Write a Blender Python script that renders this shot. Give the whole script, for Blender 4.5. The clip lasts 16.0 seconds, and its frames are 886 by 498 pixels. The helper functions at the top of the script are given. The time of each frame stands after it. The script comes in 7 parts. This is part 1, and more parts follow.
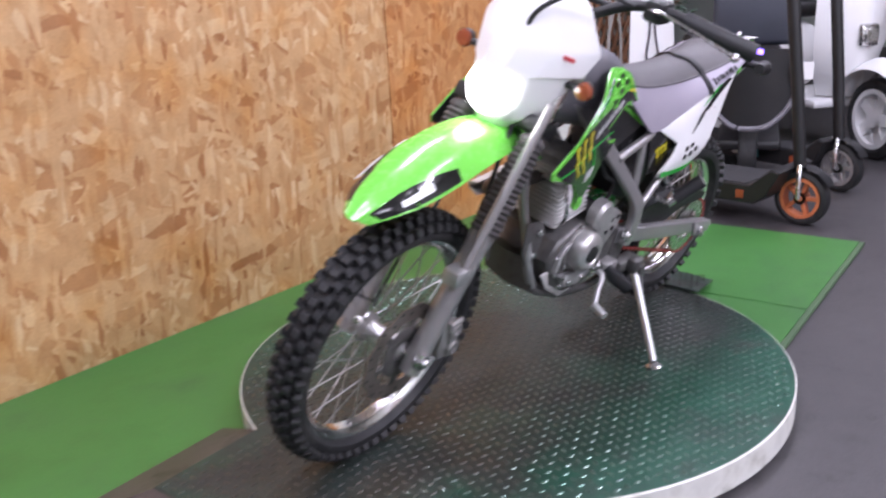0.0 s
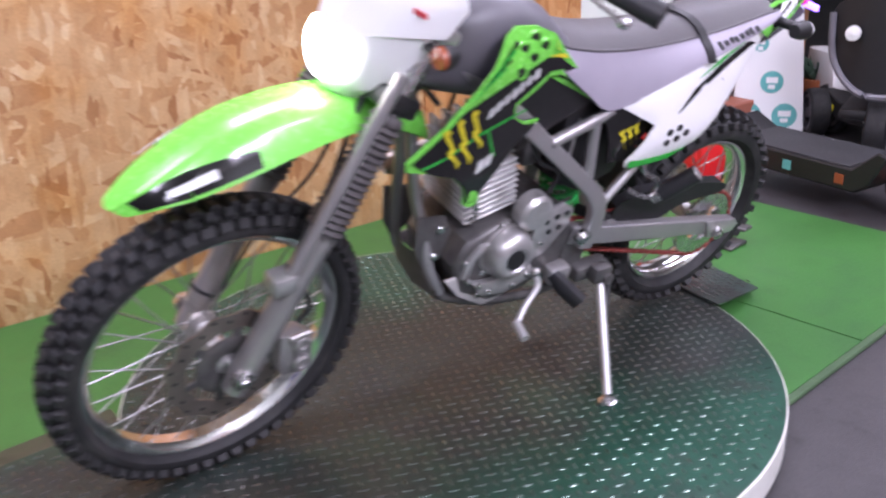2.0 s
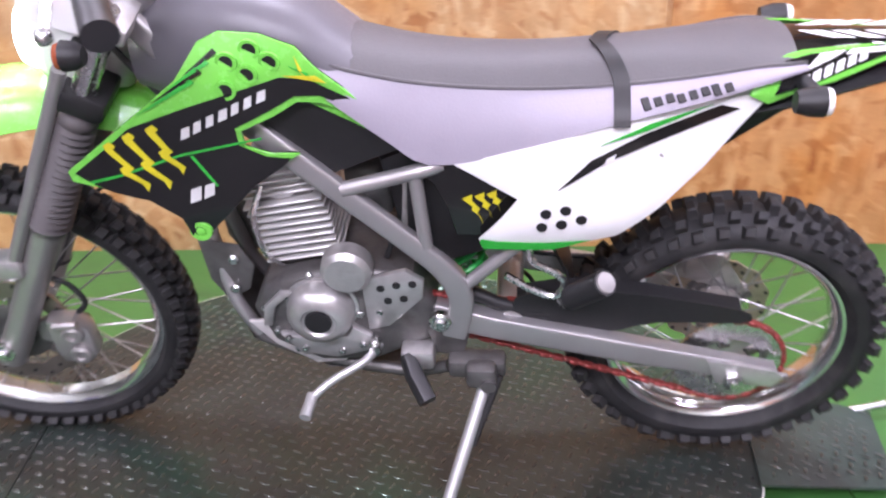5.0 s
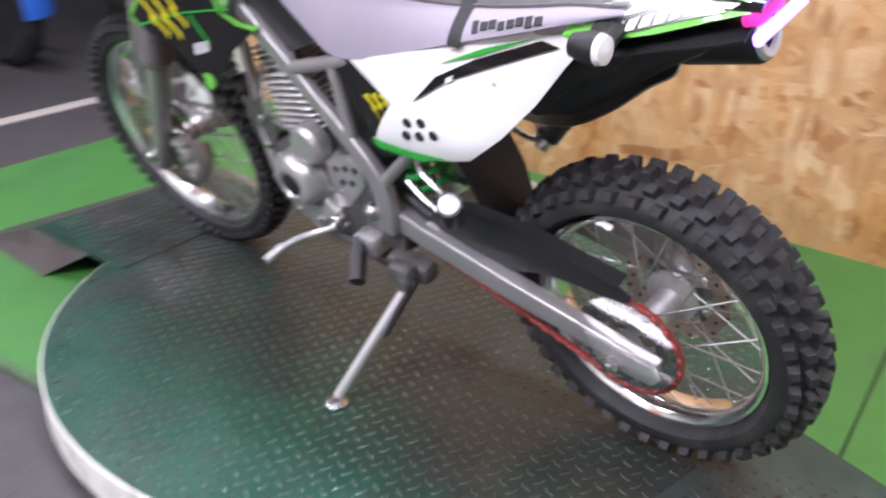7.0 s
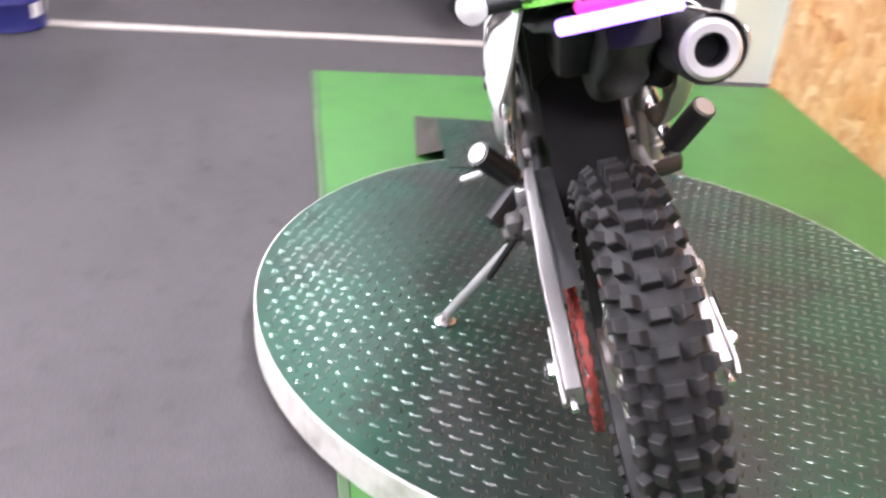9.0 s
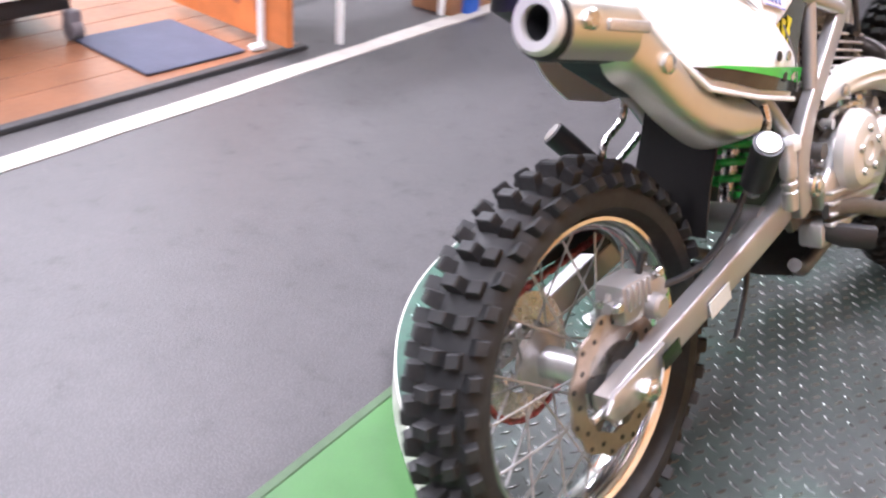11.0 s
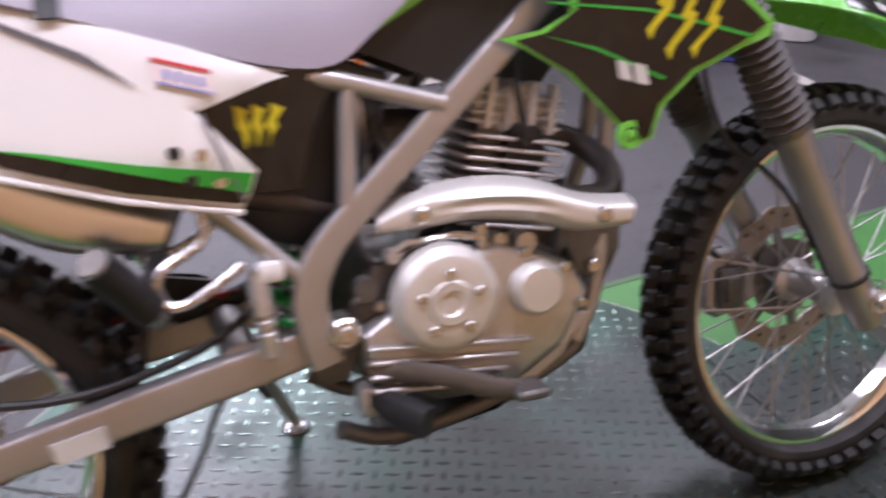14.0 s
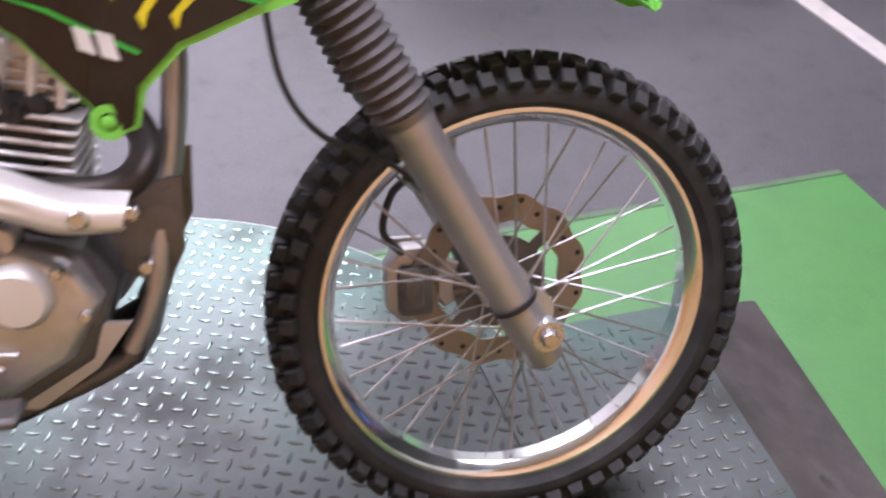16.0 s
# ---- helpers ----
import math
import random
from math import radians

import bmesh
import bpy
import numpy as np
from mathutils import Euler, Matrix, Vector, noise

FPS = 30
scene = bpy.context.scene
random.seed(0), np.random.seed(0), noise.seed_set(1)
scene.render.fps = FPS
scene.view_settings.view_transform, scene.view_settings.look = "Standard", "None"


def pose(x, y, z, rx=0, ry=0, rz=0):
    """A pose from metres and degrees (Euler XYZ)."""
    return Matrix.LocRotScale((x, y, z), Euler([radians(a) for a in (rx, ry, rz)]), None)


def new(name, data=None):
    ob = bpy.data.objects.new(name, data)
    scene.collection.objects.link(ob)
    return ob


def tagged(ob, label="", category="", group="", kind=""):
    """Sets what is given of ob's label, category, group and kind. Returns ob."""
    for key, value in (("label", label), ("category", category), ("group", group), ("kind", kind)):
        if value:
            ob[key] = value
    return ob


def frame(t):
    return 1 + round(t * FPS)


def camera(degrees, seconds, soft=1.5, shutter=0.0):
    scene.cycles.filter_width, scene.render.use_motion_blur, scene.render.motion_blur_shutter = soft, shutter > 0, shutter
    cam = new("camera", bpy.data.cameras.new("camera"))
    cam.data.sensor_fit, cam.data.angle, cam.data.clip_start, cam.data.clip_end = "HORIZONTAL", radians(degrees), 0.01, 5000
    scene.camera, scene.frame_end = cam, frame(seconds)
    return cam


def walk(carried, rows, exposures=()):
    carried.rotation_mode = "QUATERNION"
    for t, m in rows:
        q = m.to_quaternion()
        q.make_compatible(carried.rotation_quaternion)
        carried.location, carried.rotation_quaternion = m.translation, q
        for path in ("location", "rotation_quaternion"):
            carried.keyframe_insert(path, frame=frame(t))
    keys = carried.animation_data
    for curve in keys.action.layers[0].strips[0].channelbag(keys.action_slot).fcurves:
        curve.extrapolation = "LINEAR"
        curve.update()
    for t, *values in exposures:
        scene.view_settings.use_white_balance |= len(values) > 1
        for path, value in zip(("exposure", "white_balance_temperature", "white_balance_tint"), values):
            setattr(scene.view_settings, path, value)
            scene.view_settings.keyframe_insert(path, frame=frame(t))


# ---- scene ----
from mathutils.geometry import delaunay_2d_cdt

EXPO = [(0.0, -0.47, 6100, 12), (0.5, -0.55, 6100, 12), (1.0, -0.65, 6200, 14), (1.5, -0.68, 6100, 16), (2.0, -0.37, 6050, 17), (2.5, -0.15, 6000, 17), (3.0, -0.17, 6050, 17), (3.7, -0.16, 6050, 17), (6.0, -0.05, 6400, 11), (6.5, -0.1, 6300, 8), (7.5, -0.19, 6400, 8), (8.0, -0.19, 6500, 7), (9.2, 0.42, 6600, 8), (11.3, 0.38, 6300, 6), (12.0, 0.32, 6300, 5), (12.5, -0.02, 6300, 5), (13.0, -0.52, 6300, 7), (13.5, -0.57, 6200, 7), (14.0, -0.53, 6200, 12), (14.5, -0.4, 6100, 13), (15.0, 0.01, 6150, 12), (15.5, 0.09, 6150, 12), (16.0, -0.13, 6200, 13)]
cam = camera(51.90, 16.0, soft=2.2, shutter=0.9)
PATH = [
    (0.0, 1.8375, 1.4109, 1.0361, 72.473, 2.657, 132.362),
    (0.5, 1.6642, 1.4434, 1.0339, 73.325, 2.135, 133.212),
    (1.0, 1.4757, 1.4966, 1.0227, 71.516, 1.293, 141.515),
    (1.5, 1.3069, 1.5051, 0.9992, 70.223, 1.947, 144.826),
    (2.0, 1.0963, 1.5085, 1.0022, 68.799, 1.899, 145.266),
    (2.5, 0.8687, 1.5879, 1.0022, 68.443, 1.287, 151.567),
    (3.0, 0.7065, 1.6001, 0.9748, 70.947, 2.665, 155.954),
    (3.5, 0.5078, 1.5694, 0.9637, 70.340, 1.017, 158.866),
    (3.7, 0.4229, 1.5722, 0.9535, 69.765, 1.486, 159.939),
    (5.8, -0.5504, 1.4638, 0.9757, 68.129, -0.778, -160.810),
    (6.0, -0.6222, 1.4659, 0.9625, 68.547, -0.948, -158.564),
    (6.5, -0.8848, 1.3386, 0.9446, 66.731, -3.295, -150.639),
    (7.0, -1.1323, 1.2251, 0.9333, 65.349, -1.980, -138.221),
    (7.5, -1.3357, 1.1083, 0.9397, 65.435, -2.368, -124.403),
    (8.0, -1.4540, 0.8796, 0.9389, 64.959, -2.553, -112.878),
    (8.5, -1.5333, 0.6586, 0.9374, 64.124, -3.806, -104.642),
    (9.0, -1.5852, 0.4185, 0.9593, 61.435, -4.976, -90.541),
    (9.2, -1.5856, 0.3456, 0.9488, 60.391, -5.252, -87.275),
    (11.3, -1.2950, -0.4620, 0.9780, 58.958, -3.772, -42.567),
    (11.5, -1.2270, -0.4980, 0.9840, 58.546, -3.158, -40.696),
    (12.0, -1.0920, -0.6470, 1.0000, 59.257, -3.009, -31.662),
    (12.5, -0.9190, -0.6810, 0.9970, 59.559, -1.897, -28.750),
    (13.0, -0.7200, -0.6900, 1.0220, 58.346, -3.236, -29.028),
    (13.5, -0.4970, -0.7520, 1.0330, 58.000, -2.460, -22.975),
    (14.0, -0.3100, -0.7720, 1.0170, 58.433, -2.898, -19.972),
    (14.5, -0.1040, -0.7650, 1.0290, 57.429, -4.555, -18.292),
    (15.0, 0.1280, -0.7810, 1.0220, 56.654, -3.845, -14.045),
    (15.5, 0.2900, -0.7760, 1.0140, 54.229, -3.329, -9.690),
    (16.0, 0.3770, -0.6930, 1.0370, 50.367, -2.234, -10.095),
]
walk(cam, [(t, pose(x, y, z, rx, ry, rz)) for t, x, y, z, rx, ry, rz in PATH], EXPO)
# ---- camera end ----
# ---------------------------------------------------------------- world and light
FLOOR = -0.079            # asphalt, below the turntable's top at z = 0
CEIL = 2.75
world = bpy.data.worlds.new("room_world")
scene.world = world
world.use_nodes = True
world.node_tree.nodes["Background"].inputs[0].default_value = (0.55, 0.56, 0.6, 1)
world.node_tree.nodes["Background"].inputs[1].default_value = 0.1


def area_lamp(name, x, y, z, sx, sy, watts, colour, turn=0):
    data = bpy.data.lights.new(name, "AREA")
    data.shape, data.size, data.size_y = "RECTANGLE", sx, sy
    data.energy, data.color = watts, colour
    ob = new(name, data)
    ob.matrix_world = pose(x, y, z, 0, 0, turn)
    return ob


# Assumed ceiling tubes, unseen; most only brighten, those past y = 2 make plate glare.
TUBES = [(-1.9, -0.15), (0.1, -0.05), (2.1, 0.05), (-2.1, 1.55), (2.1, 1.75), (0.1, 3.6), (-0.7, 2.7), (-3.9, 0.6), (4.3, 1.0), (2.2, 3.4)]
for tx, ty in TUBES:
    area_lamp("assumed_tube_light", tx, ty, CEIL - 0.13, 1.2, 0.22 if ty < 2 and tx < 4 else 0.4, (20 if tx > 4 else 50 if ty < 0.6 else 38) if ty < 2 else {0.1: 190, -0.7: 90, 2.2: 50}[tx], (1.0, 0.94, 1.1), 6)


# ---------------------------------------------------------------- materials
def nodes_of(name):
    m = bpy.data.materials.new(name)
    m.use_nodes = True
    t = m.node_tree
    return m, t, t.nodes["Principled BSDF"]


def add(t, kind, **values):
    n = t.nodes.new(kind)
    for k, v in values.items():
        if k in n.inputs:
            n.inputs[k].default_value = v
    return n


def ramp(t, fac, stops):
    n = t.nodes.new("ShaderNodeValToRGB")
    while len(n.color_ramp.elements) < len(stops):
        n.color_ramp.elements.new(0.5)
    for e, (p, c) in zip(n.color_ramp.elements, stops):
        e.position, e.color = p, (*c, 1)
    t.links.new(fac, n.inputs[0])
    return n


def surface(name, colour, rough=0.5, metal=0.0, vary=0.15, scale=8.0, fine=90.0, bump=0.1, dirt=None, dirt_amount=0.35, coat=0.0, per_piece=0.0):
    """A surface with broad stains, fine grain, uneven gloss and a slight relief."""
    m, t, b = nodes_of(name)
    co = add(t, "ShaderNodeTexCoord").outputs["Object"]
    big = add(t, "ShaderNodeTexNoise", Scale=scale, Detail=4.0, Roughness=0.6)
    small = add(t, "ShaderNodeTexNoise", Scale=fine, Detail=3.0, Roughness=0.6)
    t.links.new(co, big.inputs["Vector"])
    t.links.new(co, small.inputs["Vector"])
    dark = [c * (1 - vary) for c in colour]
    light = [min(1, c * (1 + vary)) for c in colour]
    base = ramp(t, big.outputs["Fac"], [(0.3, dark), (0.7, light)]).outputs[0]
    if dirt:
        mask = ramp(t, big.outputs["Fac"], [(0.5, (0, 0, 0)), (0.72, (dirt_amount,) * 3)])
        mix = add(t, "ShaderNodeMixRGB")
        t.links.new(mask.outputs[0], mix.inputs[0])
        t.links.new(base, mix.inputs[1])
        mix.inputs[2].default_value = (*dirt, 1)
        base = mix.outputs[0]
    if per_piece:
        info = add(t, "ShaderNodeObjectInfo")
        k = add(t, "ShaderNodeMapRange")
        t.links.new(info.outputs["Random"], k.inputs[0])
        k.inputs[3].default_value, k.inputs[4].default_value = 1 - per_piece, 1 + per_piece
        hs = add(t, "ShaderNodeHueSaturation")
        t.links.new(k.outputs[0], hs.inputs["Value"])
        t.links.new(base, hs.inputs["Color"])
        base = hs.outputs[0]
    t.links.new(base, b.inputs["Base Color"])
    r = add(t, "ShaderNodeMapRange")
    t.links.new(small.outputs["Fac"], r.inputs[0])
    r.inputs[3].default_value, r.inputs[4].default_value = max(0.02, rough - 0.1), min(1, rough + 0.12)
    t.links.new(r.outputs[0], b.inputs["Roughness"])
    b.inputs["Metallic"].default_value = metal
    b.inputs["Coat Weight"].default_value = coat
    if bump:
        bp = add(t, "ShaderNodeBump", Strength=bump, Distance=0.002)
        t.links.new(small.outputs["Fac"], bp.inputs["Height"])
        t.links.new(bp.outputs[0], b.inputs["Normal"])
    return m


def glow(name, colour, strength):
    m, t, b = nodes_of(name)
    b.inputs["Base Color"].default_value = (*colour, 1)
    b.inputs["Emission Color"].default_value = (*colour, 1)
    b.inputs["Emission Strength"].default_value = strength
    return m


def clear(name, colour, rough=0.05):
    m, t, b = nodes_of(name)
    b.inputs["Base Color"].default_value = (*colour, 1)
    b.inputs["Roughness"].default_value = rough
    b.inputs["Transmission Weight"].default_value = 0.9
    return m


def osb_material(name, tint):
    """Pressed strands of pale and reddish wood lying in many directions."""
    m, t, b = nodes_of(name)
    co = add(t, "ShaderNodeTexCoord").outputs["Object"]
    warp = add(t, "ShaderNodeTexNoise", Scale=7.0, Detail=3.0)
    t.links.new(co, warp.inputs["Vector"])
    fray = add(t, "ShaderNodeTexNoise", Scale=60.0, Detail=3.0)
    t.links.new(co, fray.inputs["Vector"])
    prev, height = None, None
    for turn, sx, sz, shift in ((0.25, 24, 7, 0.0), (-0.4, 34, 10, 3.1), (0.85, 25, 7, 7.7), (-0.95, 42, 11, 12.3), (1.4, 24, 8, 17.9), (0.05, 50, 13, 23.1)):
        spin = add(t, "ShaderNodeMapping")
        spin.inputs["Rotation"].default_value = (0, turn, 0)
        spin.inputs["Location"].default_value = (shift, 0, shift)
        t.links.new(co, spin.inputs["Vector"])
        mp = add(t, "ShaderNodeMapping")
        mp.inputs["Scale"].default_value = (sx, 1, sz)
        t.links.new(spin.outputs[0], mp.inputs["Vector"])
        jig = add(t, "ShaderNodeVectorMath")
        jig.operation = "MULTIPLY_ADD"
        t.links.new(warp.outputs["Color"], jig.inputs[0])
        jig.inputs[1].default_value = (1.6, 0, 1.6)
        t.links.new(mp.outputs[0], jig.inputs[2])
        jag = add(t, "ShaderNodeVectorMath")
        jag.operation = "MULTIPLY_ADD"
        t.links.new(fray.outputs["Color"], jag.inputs[0])
        jag.inputs[1].default_value = (0.2, 0, 0.2)
        t.links.new(jig.outputs[0], jag.inputs[2])
        v = add(t, "ShaderNodeTexVoronoi", Scale=1.0, Randomness=1.0)
        t.links.new(jag.outputs[0], v.inputs["Vector"])
        sep = add(t, "ShaderNodeSeparateColor")
        t.links.new(v.outputs["Color"], sep.inputs[0])
        stops = [(0.0, (0.41, 0.18, 0.066)), (0.12, (0.54, 0.285, 0.117)), (0.45, (0.615, 0.363, 0.165)), (0.85, (0.68, 0.425, 0.208)), (1.0, (0.77, 0.54, 0.31))]
        col = ramp(t, sep.outputs[0], [(p, [a * k for a, k in zip(c, tint)]) for p, c in stops])
        if prev is None:
            prev, height = col.outputs[0], sep.outputs[1]
        else:
            pick = add(t, "ShaderNodeMath")
            pick.operation = "GREATER_THAN"
            pick.inputs[1].default_value = 0.62
            t.links.new(sep.outputs[2], pick.inputs[0])
            mx = add(t, "ShaderNodeMixRGB")
            t.links.new(pick.outputs[0], mx.inputs[0])
            t.links.new(prev, mx.inputs[1])
            t.links.new(col.outputs[0], mx.inputs[2])
            mh = add(t, "ShaderNodeMixRGB")
            t.links.new(pick.outputs[0], mh.inputs[0])
            t.links.new(height, mh.inputs[1])
            t.links.new(sep.outputs[1], mh.inputs[2])
            prev, height = mx.outputs[0], mh.outputs[0]
    last = prev
    # broad orange stains and thin dark gaps between strands
    for sx, sz, p0, p1, dark in ((5.0, 4.0, 0.5, 0.68, (0.98, 0.84, 0.62)), (75.0, 13.0, 0.66, 0.74, (0.62, 0.52, 0.42))):
        mp = add(t, "ShaderNodeMapping")
        mp.inputs["Scale"].default_value = (sx, 1, sz)
        mp.inputs["Rotation"].default_value = (0, 0.15, 0)
        t.links.new(co, mp.inputs["Vector"])
        nz = add(t, "ShaderNodeTexNoise", Scale=1.0, Detail=3.0)
        t.links.new(mp.outputs[0], nz.inputs["Vector"])
        cc = ramp(t, nz.outputs["Fac"], [(p0, (1, 1, 1)), (p1, dark)])
        mm = add(t, "ShaderNodeMixRGB")
        mm.blend_type = "MULTIPLY"
        mm.inputs[0].default_value = 1
        t.links.new(last, mm.inputs[1])
        t.links.new(cc.outputs[0], mm.inputs[2])
        last = mm.outputs[0]
    for scale, lo in ((150.0, 0.78), (2.0, 0.84), (16.0, 0.82)):
        grain = add(t, "ShaderNodeTexNoise", Scale=scale, Detail=4.0)
        t.links.new(co, grain.inputs["Vector"])
        g = ramp(t, grain.outputs["Fac"], [(0.28, (lo, lo * 0.99, lo * 0.97)), (0.72, (1.0, 1.0, 1.0))])
        mm = add(t, "ShaderNodeMixRGB")
        mm.blend_type = "MULTIPLY"
        mm.inputs[0].default_value = 1
        t.links.new(last, mm.inputs[1])
        t.links.new(g.outputs[0], mm.inputs[2])
        last = mm.outputs[0]
    t.links.new(last, b.inputs["Base Color"])
    b.inputs["Roughness"].default_value = 0.52
    bp = add(t, "ShaderNodeBump", Strength=0.3, Distance=0.002)
    t.links.new(height, bp.inputs["Height"])
    t.links.new(bp.outputs[0], b.inputs["Normal"])
    return m


def plate_material(name, green=(0.016, 0.068, 0.042), worn=(0.025, 0.034, 0.029), spots=(0.014, 0.014, 0.013), wear=0.5):
    """Green paint on steel, rubbed to grey in broad patches, with oil spots."""
    m, t, b = nodes_of(name)
    co = add(t, "ShaderNodeTexCoord").outputs["Object"]
    n1 = add(t, "ShaderNodeTexNoise", Scale=2.3, Detail=6.0, Roughness=0.62)
    n2 = add(t, "ShaderNodeTexNoise", Scale=9.0, Detail=5.0, Roughness=0.7)
    n3 = add(t, "ShaderNodeTexNoise", Scale=120.0, Detail=3.0)
    for n in (n1, n2, n3):
        t.links.new(co, n.inputs["Vector"])
    sep = add(t, "ShaderNodeSeparateXYZ")
    t.links.new(co, sep.inputs[0])
    # the wheels' track runs along x: rubbed there
    ab = add(t, "ShaderNodeMath")
    ab.operation = "ABSOLUTE"
    sh = add(t, "ShaderNodeMath")
    sh.operation = "ADD"
    sh.inputs[1].default_value = -0.02
    t.links.new(sep.outputs[1], sh.inputs[0])
    t.links.new(sh.outputs[0], ab.inputs[0])
    track = add(t, "ShaderNodeMapRange")
    t.links.new(ab.outputs[0], track.inputs[0])
    track.inputs[1].default_value, track.inputs[2].default_value = 0.5, 0.05
    track.inputs[3].default_value, track.inputs[4].default_value = 0.0, 0.3
    s = add(t, "ShaderNodeMath")
    s.operation = "ADD"
    t.links.new(n1.outputs["Fac"], s.inputs[0])
    t.links.new(track.outputs[0], s.inputs[1])
    mask = ramp(t, s.outputs[0], [(wear, (0, 0, 0)), (wear + 0.22, (1, 1, 1))])
    mx = add(t, "ShaderNodeMixRGB")
    t.links.new(mask.outputs[0], mx.inputs[0])
    g = ramp(t, n2.outputs["Fac"], [(0.3, [c * 0.7 for c in green]), (0.7, [c * 1.3 for c in green])])
    w = ramp(t, n2.outputs["Fac"], [(0.3, [c * 0.65 for c in worn]), (0.7, [c * 1.3 for c in worn])])
    t.links.new(g.outputs[0], mx.inputs[1])
    t.links.new(w.outputs[0], mx.inputs[2])
    oil = ramp(t, n2.outputs["Fac"], [(0.6, (0, 0, 0)), (0.7, (0.75, 0.75, 0.75))])
    mo = add(t, "ShaderNodeMixRGB")
    t.links.new(oil.outputs[0], mo.inputs[0])
    t.links.new(mx.outputs[0], mo.inputs[1])
    mo.inputs[2].default_value = (*spots, 1)
    # trodden-in dirt: dull brown patches
    n4 = add(t, "ShaderNodeTexNoise", Scale=4.2, Detail=7.0, Roughness=0.68)
    shifted = add(t, "ShaderNodeMapping")
    shifted.inputs["Location"].default_value = (4.3, 1.7, 2.9)
    t.links.new(co, shifted.inputs["Vector"])
    t.links.new(shifted.outputs[0], n4.inputs["Vector"])
    dirt = ramp(t, n4.outputs["Fac"], [(0.5, (0, 0, 0)), (0.64, (0.75, 0.75, 0.75))])
    md = add(t, "ShaderNodeMixRGB")
    t.links.new(dirt.outputs[0], md.inputs[0])
    t.links.new(mo.outputs[0], md.inputs[1])
    md.inputs[2].default_value = (0.027, 0.027, 0.024, 1)
    t.links.new(md.outputs[0], b.inputs["Base Color"])
    r = add(t, "ShaderNodeMapRange")
    t.links.new(n2.outputs["Fac"], r.inputs[0])
    r.inputs[3].default_value, r.inputs[4].default_value = 0.26, 0.46
    rr = add(t, "ShaderNodeMath")
    rr.operation = "MULTIPLY_ADD"
    t.links.new(dirt.outputs[0], rr.inputs[0])
    rr.inputs[1].default_value = 0.28
    t.links.new(r.outputs[0], rr.inputs[2])
    t.links.new(rr.outputs[0], b.inputs["Roughness"])
    b.inputs["Metallic"].default_value = 0.15
    bp = add(t, "ShaderNodeBump", Strength=0.15, Distance=0.002)
    t.links.new(n3.outputs["Fac"], bp.inputs["Height"])
    t.links.new(bp.outputs[0], b.inputs["Normal"])
    return m


def lug_material():
    """Lug tips rubbed to bare metal, brown with dirt along the wheels' track."""
    m, t, b = nodes_of("worn_lug_tips")
    co = add(t, "ShaderNodeTexCoord").outputs["Object"]
    n1 = add(t, "ShaderNodeTexNoise", Scale=2.3, Detail=6.0, Roughness=0.62)
    n2 = add(t, "ShaderNodeTexNoise", Scale=40.0, Detail=3.0)
    for n in (n1, n2):
        t.links.new(co, n.inputs["Vector"])
    sep = add(t, "ShaderNodeSeparateXYZ")
    t.links.new(co, sep.inputs[0])
    ab = add(t, "ShaderNodeMath")
    ab.operation = "ABSOLUTE"
    t.links.new(sep.outputs[1], ab.inputs[0])
    track = add(t, "ShaderNodeMapRange")
    t.links.new(ab.outputs[0], track.inputs[0])
    track.inputs[1].default_value, track.inputs[2].default_value = 0.5, 0.05
    track.inputs[3].default_value, track.inputs[4].default_value = 0.0, 0.3
    both = add(t, "ShaderNodeMath")
    both.operation = "ADD"
    t.links.new(n1.outputs["Fac"], both.inputs[0])
    t.links.new(track.outputs[0], both.inputs[1])
    mask = ramp(t, both.outputs[0], [(0.48, (0, 0, 0)), (0.72, (1, 1, 1))])
    tips = ramp(t, n2.outputs["Fac"], [(0.35, (0.05, 0.105, 0.08)), (0.65, (0.145, 0.21, 0.18))])
    mx = add(t, "ShaderNodeMixRGB")
    t.links.new(mask.outputs[0], mx.inputs[0])
    t.links.new(tips.outputs[0], mx.inputs[1])
    mx.inputs[2].default_value = (0.058, 0.06, 0.055, 1)
    t.links.new(mx.outputs[0], b.inputs["Base Color"])
    for socket, lo, hi in (("Metallic", 0.7, 0.55), ("Roughness", 0.2, 0.26)):
        r = add(t, "ShaderNodeMapRange")
        t.links.new(mask.outputs[0], r.inputs[0])
        r.inputs[3].default_value, r.inputs[4].default_value = lo, hi
        t.links.new(r.outputs[0], b.inputs[socket])
    return m


